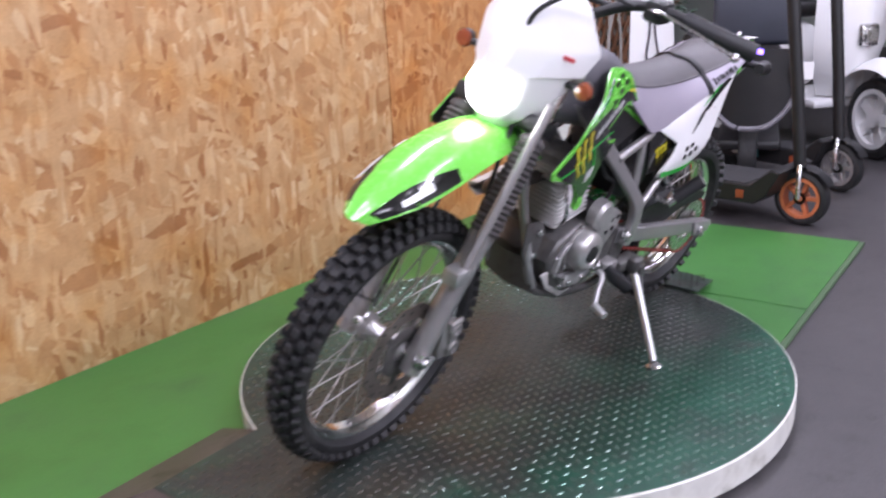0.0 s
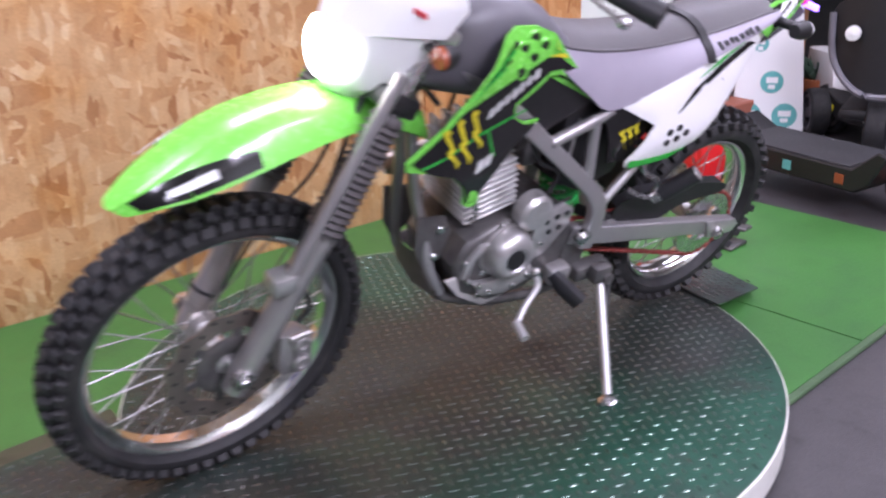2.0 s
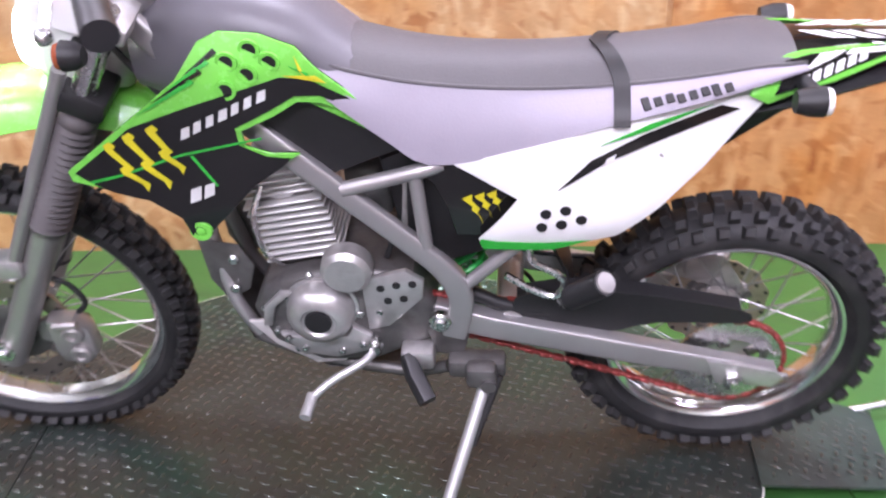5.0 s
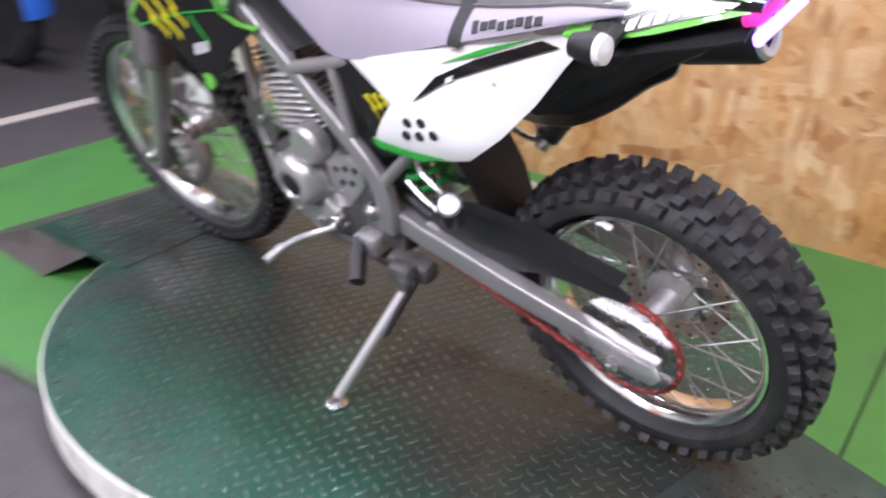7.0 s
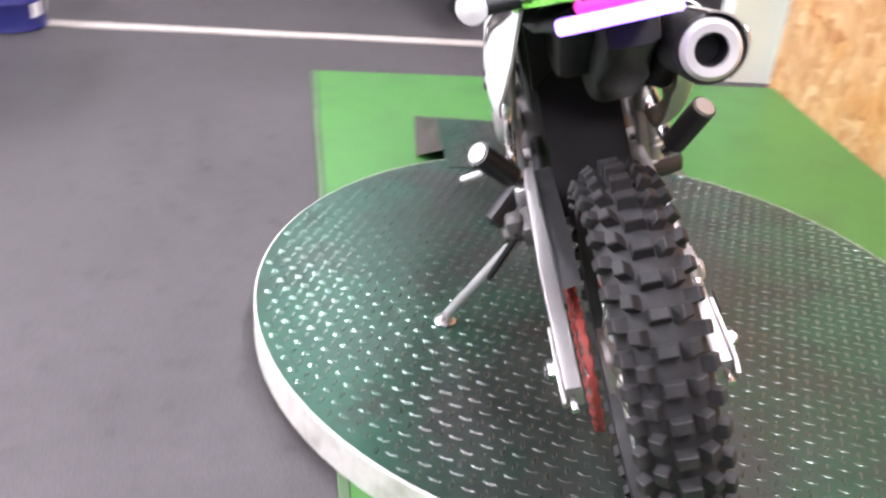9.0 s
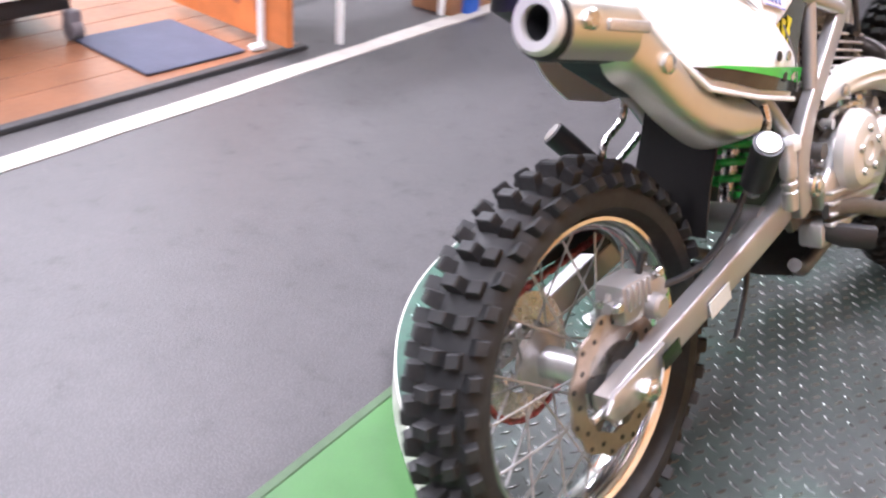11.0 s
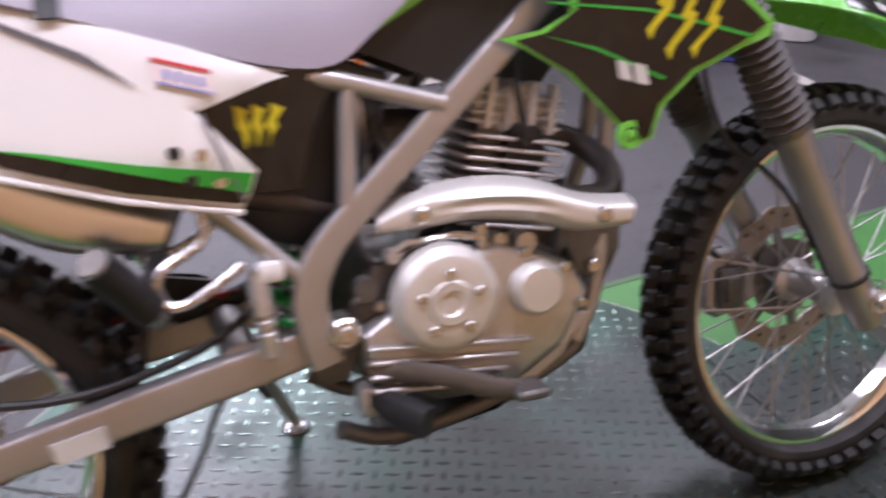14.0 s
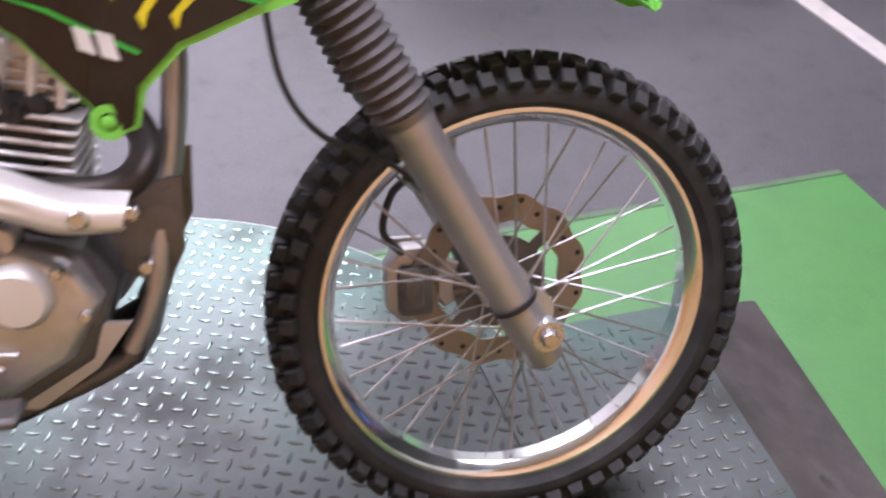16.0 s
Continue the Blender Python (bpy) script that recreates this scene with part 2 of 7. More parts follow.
def asphalt_material():
    m, t, b = nodes_of("asphalt_floor")
    co = add(t, "ShaderNodeTexCoord").outputs["Object"]
    n1 = add(t, "ShaderNodeTexNoise", Scale=0.9, Detail=5.0, Roughness=0.6)
    n2 = add(t, "ShaderNodeTexNoise", Scale=14.0, Detail=5.0, Roughness=0.7)
    n3 = add(t, "ShaderNodeTexVoronoi", Scale=220.0)
    for n in (n1, n2, n3):
        t.links.new(co, n.inputs["Vector"])
    a = ramp(t, n1.outputs["Fac"], [(0.3, (0.043, 0.04, 0.041)), (0.7, (0.063, 0.058, 0.06))])
    c = ramp(t, n2.outputs["Fac"], [(0.28, (0.5, 0.48, 0.48)), (0.42, (0.95, 0.95, 0.95)), (0.75, (1.12, 1.12, 1.12))])
    d = ramp(t, n3.outputs["Distance"], [(0.0, (1.25, 1.25, 1.25)), (0.6, (0.8, 0.8, 0.8))])
    for extra in (c, d):
        mx = add(t, "ShaderNodeMixRGB")
        mx.blend_type = "MULTIPLY"
        mx.inputs[0].default_value = 1
        t.links.new(a.outputs[0], mx.inputs[1])
        t.links.new(extra.outputs[0], mx.inputs[2])
        a = mx
    t.links.new(a.outputs[0], b.inputs["Base Color"])
    b.inputs["Roughness"].default_value = 0.55
    bp = add(t, "ShaderNodeBump", Strength=0.3, Distance=0.002)
    t.links.new(n3.outputs["Distance"], bp.inputs["Height"])
    t.links.new(bp.outputs[0], b.inputs["Normal"])
    return m


OSB = osb_material("strand_board", (1.0, 1.0, 1.0))
OSB_RED = osb_material("redder_strand_board", (0.95, 0.78, 0.62))
PLATE = plate_material("green_checker_plate")
RAMP_BROWN = plate_material("rusty_checker_plate", (0.05, 0.04, 0.037), (0.075, 0.065, 0.062), wear=0.4)
LUG = lug_material()
ASPHALT = asphalt_material()
MAT_GREEN = surface("green_painted_board", (0.05, 0.172, 0.036), 0.44, 0, 0.22, 3.5, 120, 0.25, (0.028, 0.075, 0.028), 0.6)
WHITE_LINE = surface("worn_white_line", (0.37, 0.34, 0.305), 0.6, 0, 0.2, 12, 80, 0.2, (0.2, 0.19, 0.19), 0.6)
EDGE_WHITE = surface("scuffed_white_steel", (0.62, 0.62, 0.57), 0.4, 0, 0.15, 14, 80, 0.15, (0.2, 0.19, 0.15), 0.6)
WALL_WHITE = surface("painted_wall", (0.62, 0.66, 0.6), 0.6, 0, 0.06, 2, 60, 0.1)
CEILING = surface("ceiling_paint", (0.75, 0.75, 0.74), 0.8, 0, 0.05, 2, 60, 0.05)
WOOD_POST = surface("orange_wood", (0.52, 0.24, 0.06), 0.5, 0, 0.2, 6, 60, 0.15)
LATTICE = surface("brown_lattice", (0.25, 0.12, 0.06), 0.55, 0, 0.25, 10, 80, 0.15)
WOOD_FLOOR = surface("brown_wood_floor", (0.2, 0.088, 0.045), 0.35, 0, 0.22, 5, 50, 0.08)
BLACK_TRIM = surface("black_rubber_trim", (0.03, 0.03, 0.032), 0.6, 0, 0.2, 10, 90, 0.1)

LIME = surface("lime_plastic", (0.17, 0.58, 0.075), 0.25, 0, 0.06, 6, 70, 0.03, coat=0.3)
GREEN_DEEP = surface("green_decal", (0.03, 0.4, 0.045), 0.22, 0, 0.1, 20, 90, 0.02, coat=0.4)
WHITE_PL = surface("white_plastic", (0.79, 0.79, 0.79), 0.32, 0, 0.012, 3, 60, 0.0)
BLACK_PL = surface("black_plastic", (0.011, 0.011, 0.012), 0.48, 0, 0.2, 9, 110, 0.15)
BLACK_DECAL = surface("gloss_black_decal", (0.008, 0.008, 0.008), 0.14, 0, 0.2, 10, 90, 0.02, coat=0.5)
BLACK_DECAL.node_tree.nodes["Principled BSDF"].inputs["Specular IOR Level"].default_value = 0.28
YELLOW = surface("yellow_decal", (0.62, 0.55, 0.02), 0.3, 0, 0.12, 20, 90, 0.02)
SILVER_DECAL = surface("silver_decal", (0.62, 0.63, 0.62), 0.3, 0, 0.1, 20, 90, 0.02)
SEAT_TOP = surface("grey_vinyl", (0.088, 0.083, 0.087), 0.55, 0, 0.08, 7, 260, 0.25)
SEAT_SIDE = surface("lavender_grey_vinyl", (0.31, 0.285, 0.34), 0.5, 0, 0.06, 7, 260, 0.2)
SEAT_DARK = surface("dark_blue_grey_vinyl", (0.035, 0.04, 0.055), 0.5, 0, 0.1, 7, 200, 0.2)
TANK_GREY = surface("dark_grey_plastic", (0.13, 0.125, 0.14), 0.4, 0, 0.1, 7, 160, 0.1)
RUBBER = surface("tyre_rubber", (0.014, 0.014, 0.015), 0.66, 0, 0.3, 14, 130, 0.25, (0.06, 0.056, 0.053), 0.45)
RIM = surface("polished_rim", (0.82, 0.82, 0.83), 0.1, 1.0, 0.06, 12, 60, 0.02)
STEEL = surface("bright_steel", (0.62, 0.62, 0.62), 0.25, 1.0, 0.12, 20, 90, 0.05)
SILVER = surface("silver_frame_paint", (0.43, 0.42, 0.42), 0.36, 0.7, 0.06, 9, 120, 0.05)
ALU = surface("cast_aluminium", (0.56, 0.55, 0.545), 0.33, 0.72, 0.2, 16, 140, 0.25, (0.12, 0.11, 0.1), 0.6)
# Base kept low: shade of the gaps between engine covers, plus dirt blotches.
ALU_DARK = surface("dark_dirty_aluminium", (0.15, 0.145, 0.142), 0.45, 0.6, 0.35, 22, 140, 0.3, (0.06, 0.055, 0.05), 0.7)
FIN = surface("finned_aluminium", (0.72, 0.71, 0.7), 0.42, 0.45, 0.15, 20, 140, 0.15, (0.14, 0.13, 0.12), 0.5)
PIPE = surface("dark_pipe", (0.07, 0.06, 0.055), 0.45, 0.6, 0.3, 14, 90, 0.15)
REAR_PLATE = plate_material("grey_green_plate", (0.02, 0.066, 0.048), (0.035, 0.056, 0.047), wear=0.5)
SATIN = surface("satin_shield_metal", (0.66, 0.645, 0.62), 0.4, 0.4, 0.06, 9, 120, 0.05)
GOLD_SHEEN = surface("polished_exhaust_cover", (0.71, 0.68, 0.63), 0.36, 1.0, 0.04, 8, 40, 0.0)
SPOKE = surface("dull_spoke", (0.38, 0.38, 0.38), 0.35, 0.85, 0.1, 9, 90, 0.02)
GUARD = surface("grey_guard_paint", (0.55, 0.53, 0.52), 0.4, 0.2, 0.1, 9, 90, 0.05)
STAND_STEEL = surface("dull_bright_steel", (0.62, 0.62, 0.62), 0.38, 0.7, 0.06, 9, 90, 0.04)
MAT_EDGE = surface("stained_board_edge", (0.06, 0.11, 0.05), 0.6, 0, 0.2, 10, 90, 0.15)
MAT_BLUE = surface("blue_grey_mat", (0.05, 0.055, 0.085), 0.8, 0, 0.15, 9, 160, 0.3)
STEM_GREY = surface("grey_stem", (0.3, 0.28, 0.26), 0.6, 0, 0.15, 12, 90, 0.15)
BLUE_STICKER = surface("blue_sticker", (0.2, 0.27, 0.6), 0.35, 0, 0.08, 12, 70, 0.02)
PINK_DECAL = surface("pale_sticker", (0.82, 0.72, 0.74), 0.35, 0, 0.05, 12, 70, 0.02)
POLISHED = surface("polished_cover", (0.74, 0.73, 0.72), 0.22, 1.0, 0.06, 9, 70, 0.04)
# Bare steel, tinted warm like the strand board it mirrors.
WARM_DISC = surface("brake_disc_steel", (0.48, 0.4, 0.33), 0.34, 0.9, 0.25, 18, 90, 0.15)
DISC_DARK = surface("brake_disc", (0.27, 0.235, 0.21), 0.35, 0.8, 0.2, 18, 90, 0.1)
CHAIN_RED = surface("red_chain", (0.3, 0.05, 0.045), 0.42, 0.4, 0.35, 70, 160, 0.1, (0.1, 0.06, 0.045), 0.85)
SPRING = surface("green_spring", (0.03, 0.42, 0.08), 0.3, 0, 0.1, 20, 80, 0.03)
HOSE = surface("black_hose", (0.02, 0.02, 0.022), 0.45, 0, 0.1, 20, 80, 0.05)
BELLOWS = surface("grey_rubber_bellows", (0.075, 0.068, 0.068), 0.6, 0, 0.15, 10, 120, 0.15)
FORK = surface("fork_slider", (0.4, 0.385, 0.38), 0.35, 0.7, 0.12, 9, 90, 0.08)
LENS_CLEAR = surface("frosted_lens", (0.75, 0.75, 0.73), 0.15, 0, 0.05, 20, 60, 0.05)
LENS_ORANGE = surface("orange_lens", (0.28, 0.07, 0.03), 0.15, 0, 0.08, 20, 60, 0.03)
HEADLAMP = glow("lit_headlamp", (1.0, 0.97, 0.94), 45.0)
TAIL_WHITE = glow("lit_tail_strip", (0.28, 0.16, 1.0), 6.5)
TAIL_RED = glow("lit_tail_lamp", (0.75, 0.03, 0.3), 0.5)
RED_PAINT = surface("red_enamel", (0.62, 0.02, 0.022), 0.3, 0, 0.06, 6, 80, 0.03, coat=0.3)
TERRACOTTA = surface("terracotta", (0.42, 0.13, 0.05), 0.7, 0, 0.15, 8, 80, 0.2)
BROWN_POT = surface("brown_planter", (0.3, 0.1, 0.06), 0.6, 0, 0.12, 8, 80, 0.1)
LEAF = surface("grey_green_leaf", (0.06, 0.11, 0.07), 0.5, 0, 0.3, 20, 90, 0.1)
ORANGE_WHEEL = surface("orange_wheel", (0.55, 0.17, 0.07), 0.45, 0, 0.15, 12, 90, 0.05)
TEAL = surface("teal_print", (0.12, 0.4, 0.38), 0.5, 0, 0.1, 12, 90, 0.02)
BLUE_PAINT = surface("dark_blue_paint", (0.02, 0.025, 0.16), 0.3, 0, 0.15, 9, 70, 0.03)
BLUE_BRIGHT = surface("blue_box", (0.02, 0.1, 0.45), 0.4, 0, 0.1, 9, 70, 0.03)
RED_DECAL = surface("red_decal", (0.6, 0.05, 0.07), 0.35, 0, 0.1, 12, 70, 0.02)
RUST_WOOD = surface("orange_board", (0.55, 0.17, 0.05), 0.5, 0, 0.2, 9, 70, 0.1)


# ---------------------------------------------------------------- mesh helpers
def link(name, bm, material, parent=None, smooth=True, angle=40, at=None):
    bmesh.ops.remove_doubles(bm, verts=bm.verts, dist=1e-5)
    bmesh.ops.recalc_face_normals(bm, faces=bm.faces)
    if smooth:
        lim = radians(angle)
        for f in bm.faces:
            f.smooth = True
        for e in bm.edges:
            if len(e.link_faces) == 2 and e.calc_face_angle(0) > lim:
                e.smooth = False
    me = bpy.data.meshes.new(name)
    bm.to_mesh(me)
    bm.free()
    mats = material if isinstance(material, (list, tuple)) else [material]
    for m in mats:
        me.materials.append(m)
    ob = new(name, me)
    if at is not None:
        ob.matrix_basis = at
    if parent is not None:
        ob.parent = parent
    return ob


def part(name, bm, material, parent, label="", smooth=True, angle=40, at=None):
    ob = link(name, bm, material, parent, smooth, angle, at)
    if label:
        tagged(ob, label)
    return ob


def thing(name, label, category, m=None, group="", kind=""):
    ob = new(name)
    ob.empty_display_size = 0.1
    if m is not None:
        ob.matrix_basis = m
    return tagged(ob, label, category, group, kind)


def V(*a):
    return Vector(a)


def spline(pts, per=6, closed=False):
    """Catmull-Rom through the points (tuples of any length)."""
    p = [np.array(q, float) for q in pts]
    n, out = len(p), []
    for i in range(n if closed else n - 1):
        a, b, c, d = (p[(i - 1) % n], p[i], p[(i + 1) % n], p[(i + 2) % n]) if closed else (p[max(i - 1, 0)], p[i], p[i + 1], p[min(i + 2, n - 1)])
        for k in range(per):
            u = k / per
            out.append(0.5 * (2 * b + (c - a) * u + (2 * a - 5 * b + 4 * c - d) * u * u + (3 * b - a - 3 * c + d) * u ** 3))
    if not closed:
        out.append(p[-1])
    return out


def sweep(pts, radius, seg=10, flat=1.0, power=2.0, up=(0, 1, 0), caps=True, bm=None):
    """A tube along the points; flat: second half-width over the first; power above 2: boxier. radius: one or one a point."""
    bm = bm or bmesh.new()
    pts = [Vector(p) for p in pts]
    rs = radius if isinstance(radius, (list, tuple)) else [radius] * len(pts)
    rings = []
    for i, p in enumerate(pts):
        d = (pts[min(i + 1, len(pts) - 1)] - pts[max(i - 1, 0)]).normalized()
        u = Vector(up)
        if abs(d.dot(u)) > 0.98:
            u = Vector((1, 0, 0)) if abs(d.x) < 0.9 else Vector((0, 0, 1))
        s = d.cross(u).normalized()
        w = s.cross(d).normalized()
        ring = []
        for k in range(seg):
            a = 2 * math.pi * (k + 0.5) / seg
            c, q = math.cos(a), math.sin(a)
            c = math.copysign(abs(c) ** (2 / power), c)
            q = math.copysign(abs(q) ** (2 / power), q)
            ring.append(bm.verts.new(p + s * (rs[i] * c) + w * (rs[i] * flat * q)))
        rings.append(ring)
    for a, b in zip(rings, rings[1:]):
        for k in range(seg):
            bm.faces.new((a[k], a[(k + 1) % seg], b[(k + 1) % seg], b[k]))
    if caps:
        bm.faces.new(rings[0])
        bm.faces.new(rings[-1][::-1])
    return bm


def lathe(profile, centre=(0, 0, 0), axis=(0, 1, 0), seg=32, closed=False, bm=None, wave=None):
    """Turns (along, radius) pairs about an axis through the centre."""
    bm = bm or bmesh.new()
    ax = Vector(axis).normalized()
    s = ax.orthogonal().normalized()
    w = ax.cross(s)
    c = Vector(centre)
    rings = []
    for along, r in profile:
        ring = []
        for k in range(seg):
            a = 2 * math.pi * k / seg
            rr = r * (wave(a) if wave else 1)
            ring.append(bm.verts.new(c + ax * along + s * (rr * math.cos(a)) + w * (rr * math.sin(a))))
        rings.append(ring)
    pairs = list(zip(rings, rings[1:])) + ([(rings[-1], rings[0])] if closed else [])
    for a, b in pairs:
        for k in range(seg):
            bm.faces.new((a[k], a[(k + 1) % seg], b[(k + 1) % seg], b[k]))
    if not closed:
        if profile[0][1] > 1e-4:
            bm.faces.new(rings[0][::-1])
        if profile[-1][1] > 1e-4:
            bm.faces.new(rings[-1])
    return bm


def rod(a, b, r, seg=12, bm=None, r2=None):
    a, b = Vector(a), Vector(b)
    n = (b - a).length
    return lathe([(0, r), (n, r if r2 is None else r2)], a, b - a, seg, bm=bm)


def box(x0, x1, y0, y1, z0, z1, bevel=0.0, seg=2, bm=None, m=None):
    own = bmesh.new()
    r = bmesh.ops.create_cube(own, size=1)
    for v in own.verts:
        v.co = Vector((x0 + (v.co.x + 0.5) * (x1 - x0), y0 + (v.co.y + 0.5) * (y1 - y0), z0 + (v.co.z + 0.5) * (z1 - z0)))
    if bevel:
        bmesh.ops.bevel(own, geom=own.edges[:], offset=bevel, segments=seg, affect="EDGES", profile=0.5)
    if m is not None:
        bmesh.ops.transform(own, matrix=m, verts=own.verts)
    return own if bm is None else merge(bm, own)


def merge(bm, other):
    me = bpy.data.meshes.new("tmp")
    other.to_mesh(me)
    other.free()
    bm.from_mesh(me)
    bpy.data.meshes.remove(me)
    return bm


def slab(outline, y0, y1, bevel=0.0, seg=2, bm=None, holes=()):
    """An outline of (x, z) points made solid between y0 and y1."""
    own = bmesh.new()
    vs = [own.verts.new((x, y0, z)) for x, z in outline]
    f = own.faces.new(vs)
    r = bmesh.ops.extrude_face_region(own, geom=[f])
    for v in r["geom"]:
        if isinstance(v, bmesh.types.BMVert):
            v.co.y = y1
    if bevel:
        edges = [e for e in own.edges if e.calc_face_angle(0) > 0.5]
        bmesh.ops.bevel(own, geom=edges, offset=bevel, segments=seg, affect="EDGES", profile=0.5)
    bmesh.ops.triangulate(own, faces=[f for f in own.faces if len(f.verts) > 4])
    return own if bm is None else merge(bm, own)


def shell(outline, depth, thick=0.003, step=0.02, side=1, rim=0.0):
    """A curved panel: an outline of (x, z), its y given by depth(x, z), with a thickness; rim: how far the edge turns in."""
    own = bmesh.new()
    pts = [Vector((x, z)) for x, z in outline]
    dense = []
    for a, b in zip(pts, pts[1:] + pts[:1]):
        n = max(1, int((b - a).length / step))
        dense += [a.lerp(b, k / n) for k in range(n)]
    inner = []
    lo, hi = Vector(map(min, zip(*dense))), Vector(map(max, zip(*dense)))
    for r in range(1, int((hi.y - lo.y) / step) + 1):
        for c in range(1, int((hi.x - lo.x) / step) + 1):
            q = Vector((lo.x + (c - 0.5 * (r % 2)) * step, lo.y + r * step))
            if min((q - p).length for p in dense) > 0.45 * step:
                inner.append(q)
    ring = [(k, (k + 1) % len(dense)) for k in range(len(dense))]
    spots, _, tris, _, _, _ = delaunay_2d_cdt(dense + inner, ring, [], 1, 1e-6)
    vs = [own.verts.new((p.x, 0, p.y)) for p in spots]
    for tri in tris:
        own.faces.new([vs[k] for k in tri])
    bmesh.ops.delete(own, geom=[v for v in own.verts if not v.link_faces], context="VERTS")
    edge = {v for e in own.edges if e.is_boundary for v in e.verts}
    for v in own.verts:
        v.co.y = side * depth(v.co.x, v.co.z) - (side * rim if v in edge else 0)
    r = bmesh.ops.extrude_face_region(own, geom=own.faces[:])
    for v in r["geom"]:
        if isinstance(v, bmesh.types.BMVert):
            v.co.y -= side * thick
    return own


def loft(rows, closed=False):
    bm = bmesh.new()
    rings = [[bm.verts.new(p) for p in row] for row in rows]
    for a, b in zip(rings, rings[1:]):
        n = len(a)
        for k in range(n if closed else n - 1):
            bm.faces.new((a[k], a[(k + 1) % n], b[(k + 1) % n], b[k]))
    if closed:
        bm.faces.new(rings[0][::-1])
        bm.faces.new(rings[-1])
    return bm


def thicken(bm, t):
    bmesh.ops.recalc_face_normals(bm, faces=bm.faces)
    bmesh.ops.solidify(bm, geom=bm.faces[:], thickness=t)
    return bm


def place(bm, m):
    bmesh.ops.transform(bm, matrix=m, verts=bm.verts)
    return bm


# ---------------------------------------------------------------- the room
def wall_y(x):
    return -1.127 + 0.0745 * x


WALL_YAW = math.degrees(math.atan(0.0745))


def along_wall(x, y=0.0, z=0.0, turn=0.0):
    return pose(x, wall_y(x) + y, z, 0, 0, WALL_YAW + turn)


def build_room():
    floor = link("floor", box(-9, 9, -7, 9, FLOOR - 0.1, FLOOR), ASPHALT, smooth=False)
    tagged(floor, "dark grey asphalt shop floor with faint stains", "floor", kind="structure")
    # Ceiling and outer walls are assumed, added to close the room.
    ceil = link("ceiling", box(-9, 9, -7, 9, CEIL, CEIL + 0.1), CEILING, smooth=False)
    tagged(ceil, "assumed pale plain ceiling, above the view", "ceiling", kind="structure")
    # The y = 4.9 wall is unseen, set close to bounce light on the bike.
    for name, b in (("wall_east", (8.9, 9, -7, 9)), ("wall_west", (-9, -8.9, -7, 9)), ("bounce_wall_north", (-8.9, 8.9, 4.9, 5.0)), ("wall_south", (-8.9, 8.9, -7, -6.9))):
        tagged(link(name, box(*b, FLOOR, CEIL), WALL_WHITE, smooth=False), "added pale wall closing the room", "wall", kind="structure")
    # strand boards fixed to the wall beside the stand
    osb = thing("wall_strand_board", "wall lined with raw orange-brown strand board sheets", "wall", along_wall(0.0), kind="structure")
    for a, b in ((-1.46, -0.662), (-0.658, 1.86)):
        bm = box(a, b, -0.014, 0.0, FLOOR, CEIL - 0.01, 0.0015, 1)
        part("panel", bm, OSB if a > -1 else OSB_RED, osb, smooth=False)
    back = link("wall_backing", box(-1.6, 1.9, -0.12, -0.016, FLOOR, CEIL), WALL_WHITE, smooth=False)
    back.matrix_basis = along_wall(0.0)
    tagged(back, "painted wall behind the strand board", "wall", kind="structure")
    # pale wall and its post behind the stand's rear
    rear = thing("wall_pale", "pale grey-green painted wall with a wooden post", "wall", along_wall(-1.47, -0.03), kind="structure")
    part("panel", box(-0.62, 0.0, -0.1, 0.0, FLOOR, CEIL), WALL_WHITE, rear, smooth=False)
    part("post", box(-0.29, -0.215, 0.0, 0.02, 0.57, CEIL, 0.003, 1), WOOD_POST, rear, "orange wooden post")
    # pale wall end in front
    fr = link("wall_front", box(0, 0.1, -0.5, 0, FLOOR, CEIL), WALL_WHITE, smooth=False)
    fr.matrix_basis = pose(1.875, -0.79, 0, 0, 0, 6)
    tagged(fr, "pale painted wall end in front of the green board", "wall", kind="structure")
    # floor lines
    for name, a, b, w in (("floor_line", (-5.0, 1.19), (2.0, 2.06), 0.075), ("floor_line", (1.885, 2.05), (2.4, -2.1), 0.07)):
        d = (Vector((*b, 0)) - Vector((*a, 0)))
        bm = bmesh.new()
        n = 40
        s = Vector((-d.y, d.x, 0)).normalized()
        rr = random.Random(5)
        ring = []
        for k in range(n + 1):
            p = Vector((*a, FLOOR)) + d * (k / n)
            ring.append([p - s * (w / 2 + rr.uniform(-0.003, 0.003)), p + s * (w / 2 + rr.uniform(-0.003, 0.003))])
        bm = loft(ring)
        r = bmesh.ops.extrude_face_region(bm, geom=bm.faces[:])
        for v in r["geom"]:
            if isinstance(v, bmesh.types.BMVert):
                v.co.z += 0.004
        tagged(link(name, bm, WHITE_LINE, smooth=False), "worn white line painted on the floor", "floor marking", kind="structure")
    # wooden floor of the counter area
    wood = thing("wood_floor", "brown wooden floor edged by a black strip", "floor", pose(-0.15, 1.955, FLOOR, 0, 0, 5.2), kind="structure")
    for i in range(14):
        part("plank", box(-4.2, 0.72, 0.02 + i * 0.15, 0.166 + i * 0.15, 0.0, 0.014, 0.0012, 1), WOOD_FLOOR, wood, smooth=False)
    part("edge_strip", box(-4.2, 0.73, -0.015, 0.018, 0.0, 0.017, 0.003, 1), BLACK_TRIM, wood, "black edge strip")
    dm = link("door_mat", box(0.0, 0.38, 0.02, 0.44, 0.016, 0.024, 0.003, 1), MAT_BLUE)
    dm.matrix_basis = pose(-0.02, 2.02, FLOOR, 0, 0, 3)
    tagged(dm, "dark blue-grey door mat on the wooden floor", "mat")


